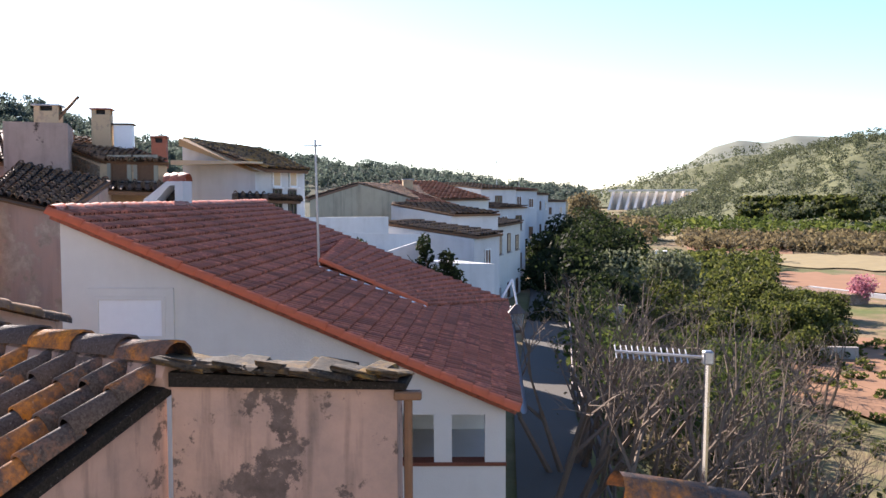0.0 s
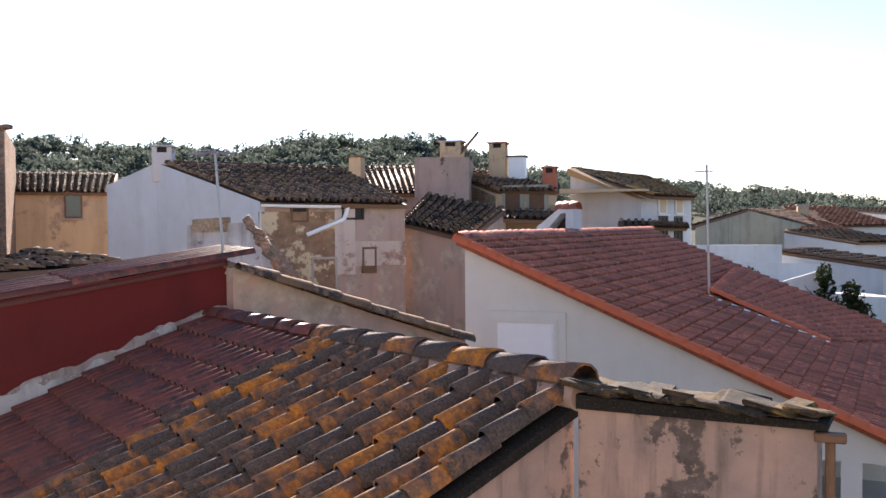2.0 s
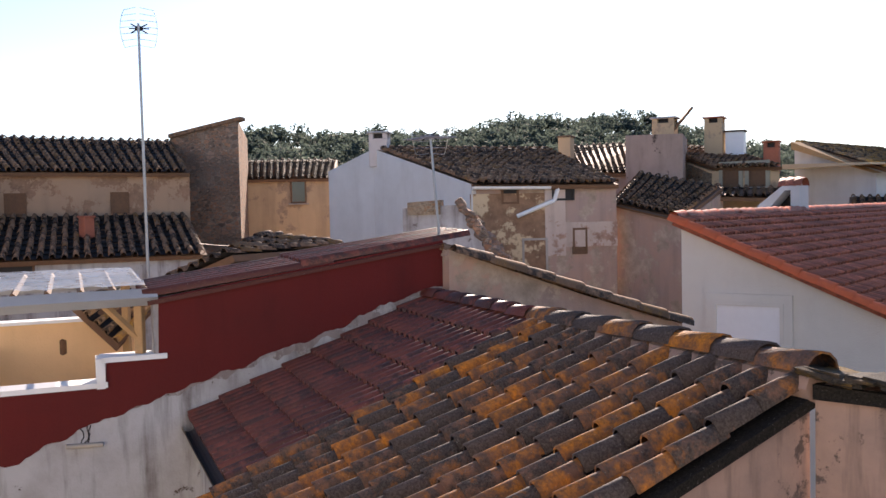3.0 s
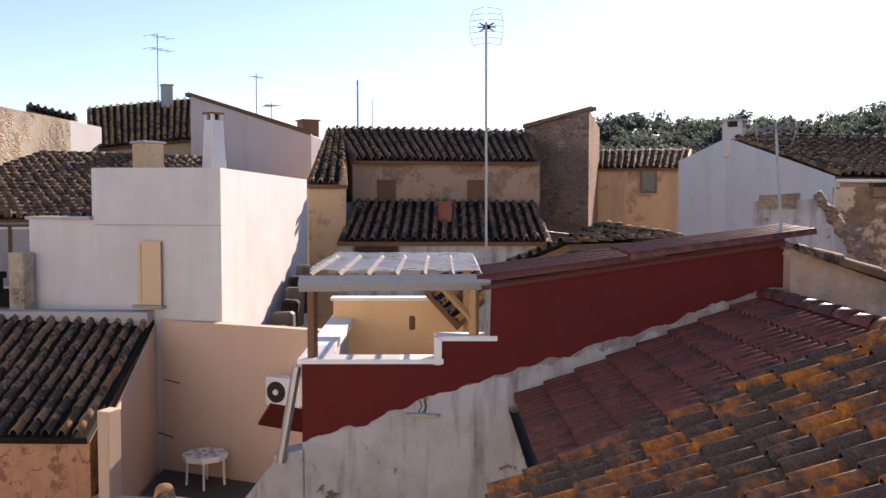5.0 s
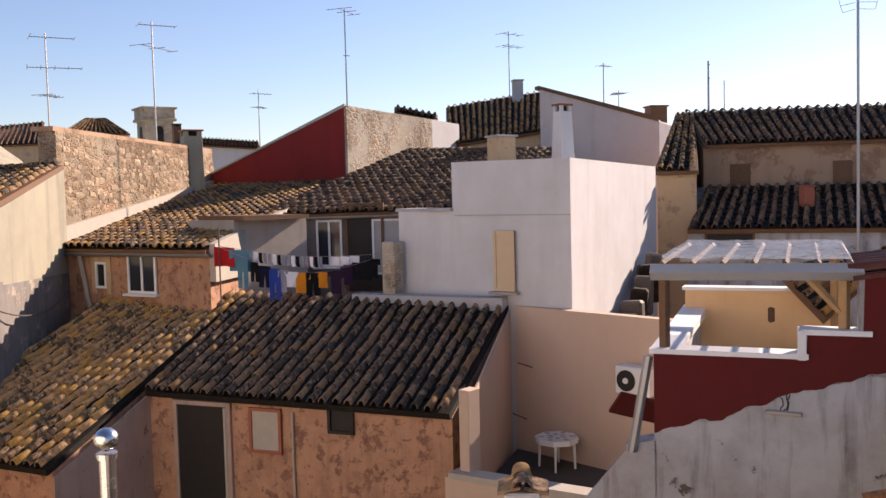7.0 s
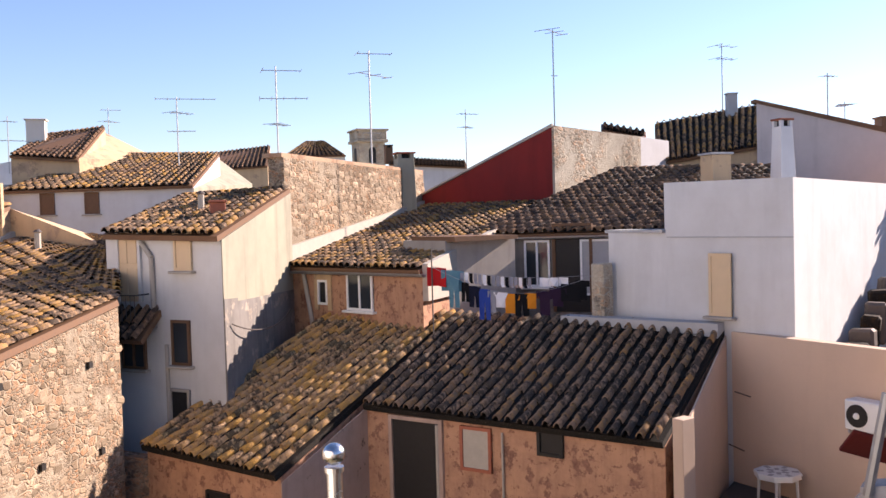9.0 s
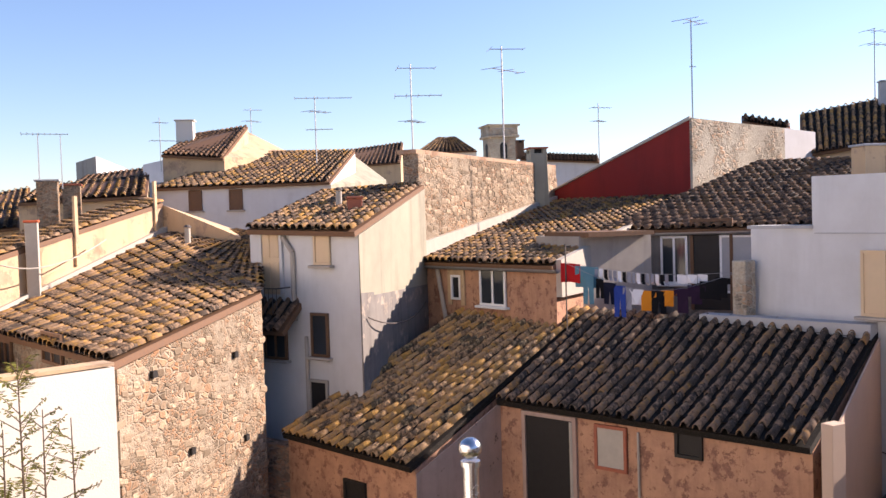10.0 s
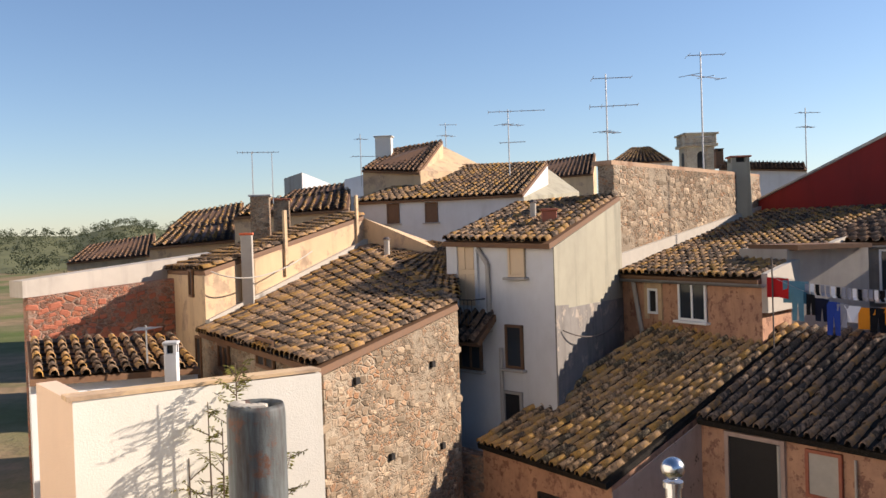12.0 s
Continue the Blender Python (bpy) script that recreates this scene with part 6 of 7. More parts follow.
# terraced orchard on the hillside
vs, fs, n = [], [], 0
rnd = random.Random(77)
for row in range(14):
    for i in range(60):
        az, el = -18.2 - 8 * i / 60, -1.35 + row * 0.075 + .02 * i / 60
        a = int(round((az + 75) / (-10.6 + 75) * 90))
        line = right_hill[a]
        best = min(line, key=lambda p: abs(math.degrees(math.atan2(p.z, p.xy.length)) - el))
        d = best.xy.length
        p = lvl(az, d * math.tan(radians(el)), d)
        v, f = leaf_cloud([(p.x, p.y, p.z + .7, 2.1, 1.6, 1.3)], 14, .8, rnd.randrange(9999), .6)
        vs.append(v), fs.append(f + n)
        n += len(v)
tagged(new("hill_orchard", leaf_mesh("hill_orchard", np.concatenate(vs), np.concatenate(fs), "citrus_leaf")), "rows of citrus on a hillside terrace", "orchard", kind="stuff")

# ---- the dam ----
dam = thing("dam", "concrete dam with tall buttress piers", "dam", (0, 0, 0))
D0, D1 = lvl(-10.3, 0, 600), lvl(-15.6, 0, 590)
m = on_wall(D0, D1, 0, 0)
L = (D1 - D0).length
bm = bmesh.new()
box(bm, (L, 4, 1.2), m @ pose(L / 2, 2, 3.4))
part("crest", bm, "dam", dam)
bm = bmesh.new()
box(bm, (L, 3, 12), m @ pose(L / 2, 9, -4))
part("face", bm, "dam", dam)
for i in range(10):
    bm = bmesh.new()
    x = L * (i + .3) / 10
    h = 4 + 9 * (1 - i / 9)
    prism(bm, [(m @ Vector((x - .8, -1 - h * .6, 0))).xy, (m @ Vector((x + .8, -1 - h * .6, 0))).xy, (m @ Vector((x + .8, 8, 0))).xy, (m @ Vector((x - .8, 8, 0))).xy], [-6 + 8 - h, -6 + 8 - h, 3, 3], -12)
    part("pier", bm, "dam", dam)

# ---- the valley ----
GZ = -9.0


def field(az0, az1, d0, d1, material, label):
    bm = bmesh.new()
    rnd = random.Random(int(d0 * 10))
    top, n = [], 14
    for d, s in ((d0, 1), (d1, -1)):
        for i in range(n + 1):
            k = i / n if s > 0 else 1 - i / n
            top.append(bm.verts.new(lvl(az0 + (az1 - az0) * k + rnd.uniform(-.2, .2), GZ + 0.16, d * (1 + rnd.uniform(-.03, .03)))))
    bm.faces.new(top)
    bmesh.ops.recalc_face_normals(bm, faces=bm.faces)
    if bm.faces and [f for f in bm.faces][0].normal.z < 0:
        bmesh.ops.reverse_faces(bm, faces=bm.faces)
    bmesh.ops.triangulate(bm, faces=bm.faces)
    tagged(part("field", bm, material), label, "field", kind="structure")


field(-18.5, -30, 92, 112, "earth", "strip of bare red earth")
field(-15, -21, 150, 175, "earth", "strip of red earth by the gardens")
field(-18.5, -30, 40, 60, "earth", "dug red earth garden plot")
field(-13, -30, 185, 225, "reed", "dry yellow grass beside the river bed")
field(-17, -32, 120, 145, "reed", "dry yellow grass")


def clump_field(name, label, az0, az1, d0, d1, count, h, leaf, seed, per=40, size=.16, wide=.6, z=GZ):
    rnd = random.Random(seed)
    vs, fs, n = [], [], 0
    for i in range(count):
        p = lvl(rnd.uniform(az0, az1), z, math.sqrt(rnd.uniform(d0 * d0, d1 * d1)))
        z = ground_height(p.x, p.y)
        if p.x < 1.6 + 0.085 * p.y:
            continue
        hh = h * rnd.uniform(.5, 1.3)
        blobs = [(p.x + rnd.gauss(0, hh * .3), p.y + rnd.gauss(0, hh * .3), z + hh * rnd.uniform(.3, .8), hh * wide * rnd.uniform(.5, 1), hh * wide * rnd.uniform(.5, 1), hh * .32) for k in range(3)]
        v, f = leaf_cloud(blobs, per, size * (.6 + .4 * hh / h), seed * 977 + i)
        vs.append(v), fs.append(f + n)
        n += len(v)
    tagged(new(name, leaf_mesh(name, np.concatenate(vs), np.concatenate(fs), leaf)), label, "undergrowth", kind="stuff")


clump_field("thicket", "tangled green and brown undergrowth", -9.4, -20, 26, 50, 460, 1.5, "shrub_leaf", 201, 120, .11)
clump_field("thicket", "dry brown brambles", -10.5, -21, 18, 44, 360, 1.1, "dry_leaf", 202, 60, .06)
clump_field("thicket", "dark shrubs below the lane", -7.6, -11.5, 42, 95, 160, 2.4, "dark_leaf", 203, 220, .14)
clump_field("reeds", "dry reeds beside the river", -15, -30, 150, 200, 500, 2.0, "dry_leaf", 204, 30, .4)
clump_field("garden_rows", "low garden greens", -19.5, -30, 28, 60, 150, .5, "citrus_leaf", 205, 40, .12)
clump_field("garden_rows", "low citrus hedges further off", -11, -20, 85, 130, 260, 1.7, "citrus_leaf", 206, 50, .3)
clump_field("thicket", "riverside scrub", -9, -30, 200, 290, 500, 3.0, "shrub_leaf", 207, 24, .6)
clump_field("thicket", "dark trees by the town end", -7.5, -11, 95, 150, 80, 4.2, "dark_leaf", 208, 90, .5)
clump_field("thicket", "leafless riverside trees", -9, -13, 170, 230, 70, 4.0, "dry_leaf", 209, 60, .5)

kinds = [tree("citrus_tree", "round glossy green citrus tree in the grove", (0, 0, -200), 3.0, 3.4, "citrus_leaf", 300 + k, 1500, .17, .09, "citrus grove", bottom=.05) for k in range(3)]
rnd = random.Random(31)
first = [True] * 3
for i in range(95):
    az = rnd.uniform(-11.2, -23.8)
    lo = 50 if az < -13 else 56
    p = lvl(az, GZ, rnd.uniform(lo, 76))
    k = i % 3
    mm = Matrix.Translation(p) @ pose(0, 0, 0, 0, 0, rnd.uniform(0, 360)) @ Matrix.Scale(rnd.uniform(.6, 1.0), 4)
    if first[k]:
        kinds[k].matrix_basis = mm
        first[k] = False
    else:
        copy_thing(kinds[k], mm)
bares = [bare_tree("bare_tree", "leafless grey-brown tree in the thicket", (0, 0, -200), 5.5, 400 + k, "bare trees", 6 - k % 2, .75, 2, .075) for k in range(4)]
done = [True] * 4
for i in range(40):
    az, d = (rnd.uniform(-9.5, -24), rnd.uniform(24, 44)) if i > 23 else (rnd.uniform(-7.5, -27), rnd.uniform(15, 24))
    gp = lvl(az, 0, d)
    mm = Matrix.Translation((gp.x, gp.y, ground_height(gp.x, gp.y))) @ pose(0, 0, 0, 0, 0, rnd.uniform(0, 360)) @ Matrix.Scale(rnd.uniform(.8, 1.2), 4)
    k = i % 4
    if done[k]:
        bares[k].matrix_basis = mm
        done[k] = False
    else:
        copy_thing(bares[k], mm)
for i, (az, d, h, w) in enumerate(((-7.2, 60, 5.6, 5), (-8.6, 66, 6.4, 6), (-9.3, 80, 7, 7), (-7.6, 84, 7.5, 6), (-8.2, 46, 4.2, 5), (-9.8, 54, 3.6, 5), (-6.6, 70, 6, 5), (-8.9, 98, 8, 8))):
    tree("evergreen_tree", "dense dark evergreen tree below the lane", lvl(az, GZ, d), h, w, "dark_leaf", 500 + i, 5200, .17, .2, "dark trees", bottom=.0)
tree("olive_tree", "grey-green olive tree among the gardens", lvl(-9.9, GZ, 62), 5.2, 5.5, "olive_leaf", 521, 3000, .17, .2)
tree("olive_tree", "pale flowering bush among the gardens", lvl(-14.5, GZ, 82), 3.6, 5.5, "olive_leaf", 522, 2400, .2, .15)
tree("almond_tree", "small pink blossoming almond tree", lvl(-25, GZ, 82), 2.2, 2.6, "blossom", 523, 1200, .12, .08)
tree("bare_poplar", "brown leafless tree by the town end", lvl(-8.9, GZ, 150), 9.5, 7, "dry_leaf", 524, 1800, .3, .3)
for i, (az, d, top, h) in enumerate(((5.5, 27.5, -1.0, 1.9), (1.0, 27.5, -1.05, 2.4), (-.5, 27, -1.5, 2.4), (.3, 26.6, -1.9, 1.6), (-.9, 26.8, -2.2, 1.4))):
    tree("cypress", "dark narrow cypress behind the roof", lvl(az, top - h, d), h, .75, "dark_leaf", 530 + i, 900, .07, .05, "cypresses", tall=1.8, bottom=.0)
for i in range(5):
    tree("hedge_bush", "dark ivy hedge by the villa", lvl(15.0 - i * 1.15, -2.2 - .25 * i, 24), 2.1, 1.9, "dark_leaf", 540 + i, 1300, .09, .05, "villa hedge", bottom=0)
tree("palm_bush", "yellow-green bush in the gardens", lvl(-13, GZ, 74), 2.6, 4, "citrus_leaf", 550, 1200, .18, .1)


def low_wall(name, label, a, b, z, h, t, material):
    bm = bmesh.new()
    slab_wall(bm, a, b, z - .3, z + h, z + h, t, 1)
    tagged(part(name, bm, material), label, "wall")


low_wall("field_wall", "low pale field wall", lvl(-7.1, 0, 45), lvl(-11.4, 0, 45), -7.6, 2.2, .3, "grey")
low_wall("field_wall", "low garden wall of brick and block", lvl(-19.8, 0, 52), lvl(-24.8, 0, 53), GZ, .8, .3, "grey")
low_wall("field_wall", "white line of a field wall", lvl(-22, 0, 92), lvl(-28, 0, 84), GZ, .4, .3, "white")
low_wall("field_wall", "rubble bank of grey stones", lvl(-17.6, 0, 88), lvl(-24.2, 0, 80), GZ, .9, 2.5, "stone")
hut = thing("garden_hut", "small white garden hut", "hut", (0, 0, 0))
body(hut, [lvl(-13.2, 0, 110), lvl(-13.9, 0, 110), lvl(-13.9, 0, 112), lvl(-13.2, 0, 112)], [-6.6] * 4, GZ, "whitepaint")

# railing and lamp along the lane
rail = thing("lane_railing", "dark iron railing along the lane", "railing", (0, 0, 0))
pts = [Vector((3.1, 16, -6.1)), Vector((3.5, 22, -6.1)), Vector((3.9, 27, -6.1)), Vector((4.7, 33, -6.1)), Vector((5.6, 40, -6.1)), Vector((6.9, 48, -6.1)), Vector((7.8, 58, -6.1))]
for p, q in zip(pts, pts[1:]):
    for z in (.45, .95):
        bm = bmesh.new()
        rod(bm, p + Vector((0, 0, z)), q + Vector((0, 0, z)), .03, None, 5)
        part("rail", bm, "rust", rail)
    for k in range(4):
        bm = bmesh.new()
        o = p.lerp(q, k / 4)
        rod(bm, o, o + Vector((0, 0, 1.0)), .035, None, 5)
        part("post", bm, "rust", rail)
lamp = thing("street_lamp", "black wall lantern on a white bracket", "lamp", (0, 0, 0))
c = sv(-4.75, -8.0, 22)
bm = bmesh.new()
bmesh.ops.create_cone(bm, cap_ends=True, segments=6, radius1=.13, radius2=.2, depth=.42, matrix=Matrix.Translation(c))
part("glass", bm, "film", lamp)
bm = bmesh.new()
bmesh.ops.create_cone(bm, cap_ends=True, segments=6, radius1=.25, radius2=.05, depth=.2, matrix=Matrix.Translation(c + Vector((0, 0, .3))))
part("cap", bm, "rust", lamp)
bm = bmesh.new()
bmesh.ops.create_cone(bm, cap_ends=True, segments=6, radius1=.09, radius2=.15, depth=.08, matrix=Matrix.Translation(c - Vector((0, 0, .25))))
part("base", bm, "rust", lamp)
bm = bmesh.new()
rod(bm, c + Vector((0, 0, .4)), c + Vector((-.1, .2, 1.0)), .025, None, 6)
rod(bm, c + Vector((-.1, .2, 1.0)), c + Vector((-.35, .1, .55)), .03, None, 6)
part("bracket", bm, "whitepaint", lamp)

# ---- the roof terrace ----
per = thing("pergola", "timber pergola with grey beams and clear sheeting", "pergola", (0, 0, 0))


def T(s, u, z):
    return Vector((*W(s, u), z))


for s, u in ((3.02, .1), (4.72, .1), (3.02, 2.5)):
    bm = bmesh.new()
    p = T(s, u, -1.86)
    box(bm, (.085, .085, 2.0), Matrix.Translation(p) @ pose(0, 0, 0, 0, 0, 31), .008)
    part("post", bm, "pine" if s < 4 else "wood", per)
for u in (.05, 2.55):
    bm = bmesh.new()
    a, b = T(2.85, u, -.86), T(4.85, u, -.88)
    rod(bm, a, b, .085, None, 4)
    part("beam", bm, "beam", per)
for i in range(7):
    bm = bmesh.new()
    s = 2.95 + i * .3
    rod(bm, T(s, .12, -.80), T(s, 2.7, -.76), .035, None, 4)
    part("rafter", bm, "wood", per)
bm = bmesh.new()
n = 18
gv = [[bm.verts.new(T(2.95 + 1.8 * i / n, .0 + 2.55 * j / n, -.735 + .045 * j / n + .025 * noise.noise(Vector((i * .7, j * .5, 2))))) for j in range(n + 1)] for i in range(n + 1)]
for i in range(n):
    for j in range(n):
        bm.faces.new((gv[i][j], gv[i + 1][j], gv[i + 1][j + 1], gv[i][j + 1]))
part("sheeting", bm, "film", per, "crumpled clear plastic sheeting", True)
brace = bmesh.new()
rod(brace, T(3.05, .1, -1.25), T(3.35, .1, -.92), .04, None, 4)
part("brace", brace, "pine", per)
wl = thing("wall_lamp", "small brown lamp on the terrace wall", "lamp", (0, 0, 0))
bm = bmesh.new()
box(bm, (.14, .14, .2), Matrix.Translation(T(3.75, 2.86, -1.66)), .02)
part("lamp_body", bm, "wood", wl)
rb_ = thing("red_crate", "small red box in the terrace corner", "box", (0, 0, 0))
bm = bmesh.new()
box(bm, (.3, .3, .5), Matrix.Translation(T(3.3, 2.4, -2.3)) @ pose(0, 0, 0, 0, 0, 31), .02)
part("crate", bm, "tile_new", rb_)
lw2 = thing("coping_wall", "low white wall with a broken end", "wall", (0, 0, 0))
bm = bmesh.new()
slab_wall(bm, W(4.8), W(5.12), -6.3, -2.62, -2.68, .3, -1)
slab_wall(bm, W(5.12), W(6.4), -6.3, -2.75, -4.4, .3, -1)
part("wall", bm, "old_white", lw2)
fp = thing("flue_pipe", "grey square flue leaning on the wall", "pipe", (0, 0, 0))
bm = bmesh.new()
rod(bm, T(5.05, -.02, -2.75), T(4.88, .05, -1.75), .05, None, 8)
part("pipe", bm, "metal", fp)
aw = thing("small_canopy", "small red tiled canopy on the yard wall", "canopy", (0, 0, 0))
bm = bmesh.new()
box(bm, (.75, .5, .05), Matrix.Translation(sv(67.75, -13.5, 11.2)) @ pose(0, 0, 0, -40, 15, 80), .01)
part("canopy", bm, "red", aw)

# ---- yard ----
ac = thing("air_conditioner", "white outdoor air conditioning unit with a dark fan", "air conditioner", (0, 0, 0))
s, o = along(YC, YR, 67.75)
m = on_wall(YC, YR, s, 0)
zc = o * math.tan(radians(-11.6))
bm = bmesh.new()
box(bm, (.62, .28, .44), m @ pose(0, -.24, zc), .02)
part("case", bm, "plastic", ac)
bm = bmesh.new()
bmesh.ops.create_cone(bm, cap_ends=True, segments=24, radius1=.165, radius2=.165, depth=.03, matrix=m @ pose(-.10, -.385, zc, 90))
part("fan_grille", bm, "dark", ac)
bm = bmesh.new()
bmesh.ops.create_cone(bm, cap_ends=True, segments=12, radius1=.05, radius2=.04, depth=.03, matrix=m @ pose(-.10, -.41, zc, 90))
part("hub", bm, "plastic", ac)
for x in (-.22, .22):
    bm = bmesh.new()
    box(bm, (.04, .4, .04), m @ pose(x, -.2, zc - .24))
    part("bracket", bm, "metal", ac)
table = thing("garden_table", "white moulded plastic garden table with slotted top", "table", tuple(lvl(73.3, -4.6, 15.0)))
table.rotation_euler = (0, 0, radians(20))
table.scale = (.62, .62, .72)
bm = bmesh.new()
bmesh.ops.create_cone(bm, cap_ends=True, segments=8, radius1=.60, radius2=.58, depth=.05, matrix=pose(0, 0, .70))
part("tabletop", bm, "plastic", table)
bm = bmesh.new()
bmesh.ops.create_cone(bm, cap_ends=True, segments=8, radius1=.58, radius2=.55, depth=.07, matrix=pose(0, 0, .64))
part("rim", bm, "plastic", table)
for i in range(12):
    bm = bmesh.new()
    a = i * math.pi / 6
    k = .2 if i % 2 else .42
    box(bm, (.17, .11, .012), pose(k * math.cos(a), k * math.sin(a), .728, 0, 0, math.degrees(a)), .004)
    part("inlay", bm, "cement", table, "grey sunken panel")
for x in (-.34, .34):
    for y in (-.3, .3):
        bm = bmesh.new()
        rod(bm, (x * 1.08, y * 1.08, 0), (x, y, .68), .03, .045, 6)
        part("leg", bm, "plastic", table)
for az, el, nm in ((75.0, -10.8, "clothes_rail"), (75.4, -13.9, "clothes_rail")):
    r_ = thing(nm, "thin iron clothes rail on the peach wall", "rail", (0, 0, 0), "clothes rails")
    s, o = along(YC, YR, az)
    mm = on_wall(YC, YR, s, o * math.tan(radians(el)))
    bm = bmesh.new()
    rod(bm, mm @ Vector((-.2, -.05, 0)), mm @ Vector((.25, -.2, 0)), .012, None, 5)
    part("bar", bm, "rust", r_)

# ---- washing lines ----
LN0, LN1 = sv(94.1, -2.9, 17.6), sv(84.0, -3.7, 17.4)
line = thing("washing_line", "washing line with pulleys across the drying yard", "washing line", (0, 0, 0))
SAG = (.12, .42)
for k in (0, 1):
    bm = bmesh.new()
    cord = [LN0.lerp(LN1, i / 12) + Vector((.15 * k, 0, -SAG[k] * math.sin(math.pi * i / 12))) for i in range(13)]
    for p, q in zip(cord, cord[1:]):
        rod(bm, p, q, .004, None, 4)
    part("cord", bm, "metal", line)
bm = bmesh.new()
rod(bm, LN0 + Vector((0, 0, -1.6)), LN0 + Vector((0, 0, .35)), .014, None, 6)
part("post", bm, "rust", line)
CLOTH = {"red": (.45, .02, .02), "teal": (.10, .22, .28), "blue": (.03, .06, .28), "navy": (.012, .014, .03), "grey": (.25, .25, .29), "white": (.7, .7, .74), "orange": (.62, .22, .02), "black": (.01, .01, .012), "plum": (.03, .015, .035)}
for k, v in CLOTH.items():
    MAT["cloth_" + k] = plain("cloth_" + k, v, .9, 0, .15, 5, .1)


def garment(k, f, w, h, colour, shape):
    w, h = w * .9, h * .82
    p = LN0.lerp(LN1, f) + Vector((.15 * k, 0, -SAG[k] * math.sin(math.pi * f)))
    d = (LN1 - LN0).normalized()
    n_ = Vector((-d.y, d.x, 0)).normalized()
    outline = {"shirt": [(-.5, 0), (-.22, .0), (.22, 0), (.5, 0), (.5, -.3), (.3, -.32), (.3, -1), (-.3, -1), (-.3, -.32), (-.5, -.3)],
               "trousers": [(-.5, 0), (.5, 0), (.5, -1), (.1, -1), (0, -.4), (-.1, -1), (-.5, -1)],
               "towel": [(-.5, 0), (.5, 0), (.48, -1), (0, -.96), (-.5, -1)], "sock": [(-.4, 0), (.4, 0), (.4, -.7), (.6, -1), (-.1, -1), (-.4, -.75)]}[shape]
    bm = bmesh.new()
    vs = []
    for x, z in outline:
        vs.append(bm.verts.new(p + d * x * w + Vector((0, 0, z * h - .01)) + n_ * (.03 * math.sin(x * 7 + f * 40) * -z)))
    fc = bm.faces.new(vs)
    got = bmesh.ops.extrude_face_region(bm, geom=[fc])
    bmesh.ops.translate(bm, verts=[v for v in got["geom"] if isinstance(v, bmesh.types.BMVert)], vec=n_ * .012)
    bmesh.ops.triangulate(bm, faces=bm.faces)
    bmesh.ops.recalc_face_normals(bm, faces=bm.faces)
    names = {"shirt": "shirt", "trousers": "trousers", "towel": "towel", "sock": "sock"}
    ob = part(names[shape], bm, "cloth_" + colour)
    tagged(ob, f"{colour} {names[shape]} hung on the washing line", "clothes", "laundry")


garment(0, .03, .42, .45, "red", "towel")
garment(0, .13, .5, .5, "teal", "towel")
for f, w, h, c_, sh in ((.14, .22, .7, "teal", "trousers"), (.21, .16, .45, "black", "trousers"), (.27, .26, .5, "navy", "trousers"), (.33, .24, .72, "blue", "trousers"), (.38, .22, .5, "grey", "shirt"), (.43, .30, .36, "white", "towel"), (.49, .38, .46, "orange", "shirt"), (.56, .30, .52, "black", "trousers"), (.62, .30, .36, "orange", "shirt"), (.70, .36, .55, "plum", "shirt"), (.78, .36, .42, "plum", "shirt"), (.86, .42, .40, "black", "towel"), (.93, .30, .45, "black", "shirt")):
    garment(1, f, w, h, c_, sh)
for i in range(16):
    garment(0, .19 + i * .028, .09, .24, ("grey", "white", "black", "grey")[i % 4], "sock")
for f in (.70, .76, .82):
    garment(0, f, .2, .2, "white", "towel")
pil = thing("brick_pillar", "short flaking brick pillar beside the white block", "pillar", (0, 0, 0))
bm = bmesh.new()
box(bm, (.30, .30, 1.6), Matrix.Translation(sv(83.45, -5.6, 17.3)) @ pose(0, 0, 0, 0, 0, 45), .02)
part("chimney_shaft", bm, "yellow_stone", pil)

# ---- chimneys ----
chimney(sv(72.7, 2.5, 23), .42, .42, .95, 20, "white", "tile_new", label="white tapered chimney with a red cap", taper=.78)
chimney(sv(76.5, 1.7, 22), .5, .5, .65, 20, "ochre", "cement", holes=False, label="squat beige plastered chimney")
chimney(sv(58.5, -1.95, 23.2), .26, .26, .72, 0, "brick", "brick", holes=False, label="thin brick chimney on the lower roof")
chimney(sv(67.1, 3.7, 33), .6, .6, .7, 0, "wood", "wood", holes=False, label="small dark brick chimney")
chimney(sv(75.5, 5.7, 37), .38, .38, .75, 0, "cement", "cement", label="round cement chimney pot", holes=False)
chimney(sv(95.6, .8, 28.4), .62, .62, 1.5, 20, "yellow", "brick", label="tall tapered plaster chimney against the stone wall", taper=.85)
chimney(sv(41.0, 3.3, 24.6), .5, .5, .45, 30, "pinkwash", "cement", label="pink chimney with a pointed hood")
chimney(sv(23.3, 3.4, 30), .7, .6, .75, 10, "ochre", "cement", label="square chimney with a leaning slab")
chimney(sv(20.4, 2.9, 30), .55, .55, .95, 10, "ochre", "brick", label="tall ochre chimney with a brick cap")
chimney(sv(19.2, 2.7, 30), .55, .5, .75, 10, "whitepaint", "tile_old", holes=False, label="white boxed flue with a tile cap")
chimney(sv(17.2, 2.2, 28), .42, .42, .45, 10, "brick", "tile_new", label="orange brick chimney with a tile hood")
chimney(sv(2.2, .3, 58), .6, .6, .7, 10, "ochre", "cement", holes=False, label="ochre chimney on a far roof")
chimney(sv(125.0, .3, 25), .42, .5, 1.1, 30, "stone_warm", "cement", holes=False, label="lichened cement chimney on the roof")
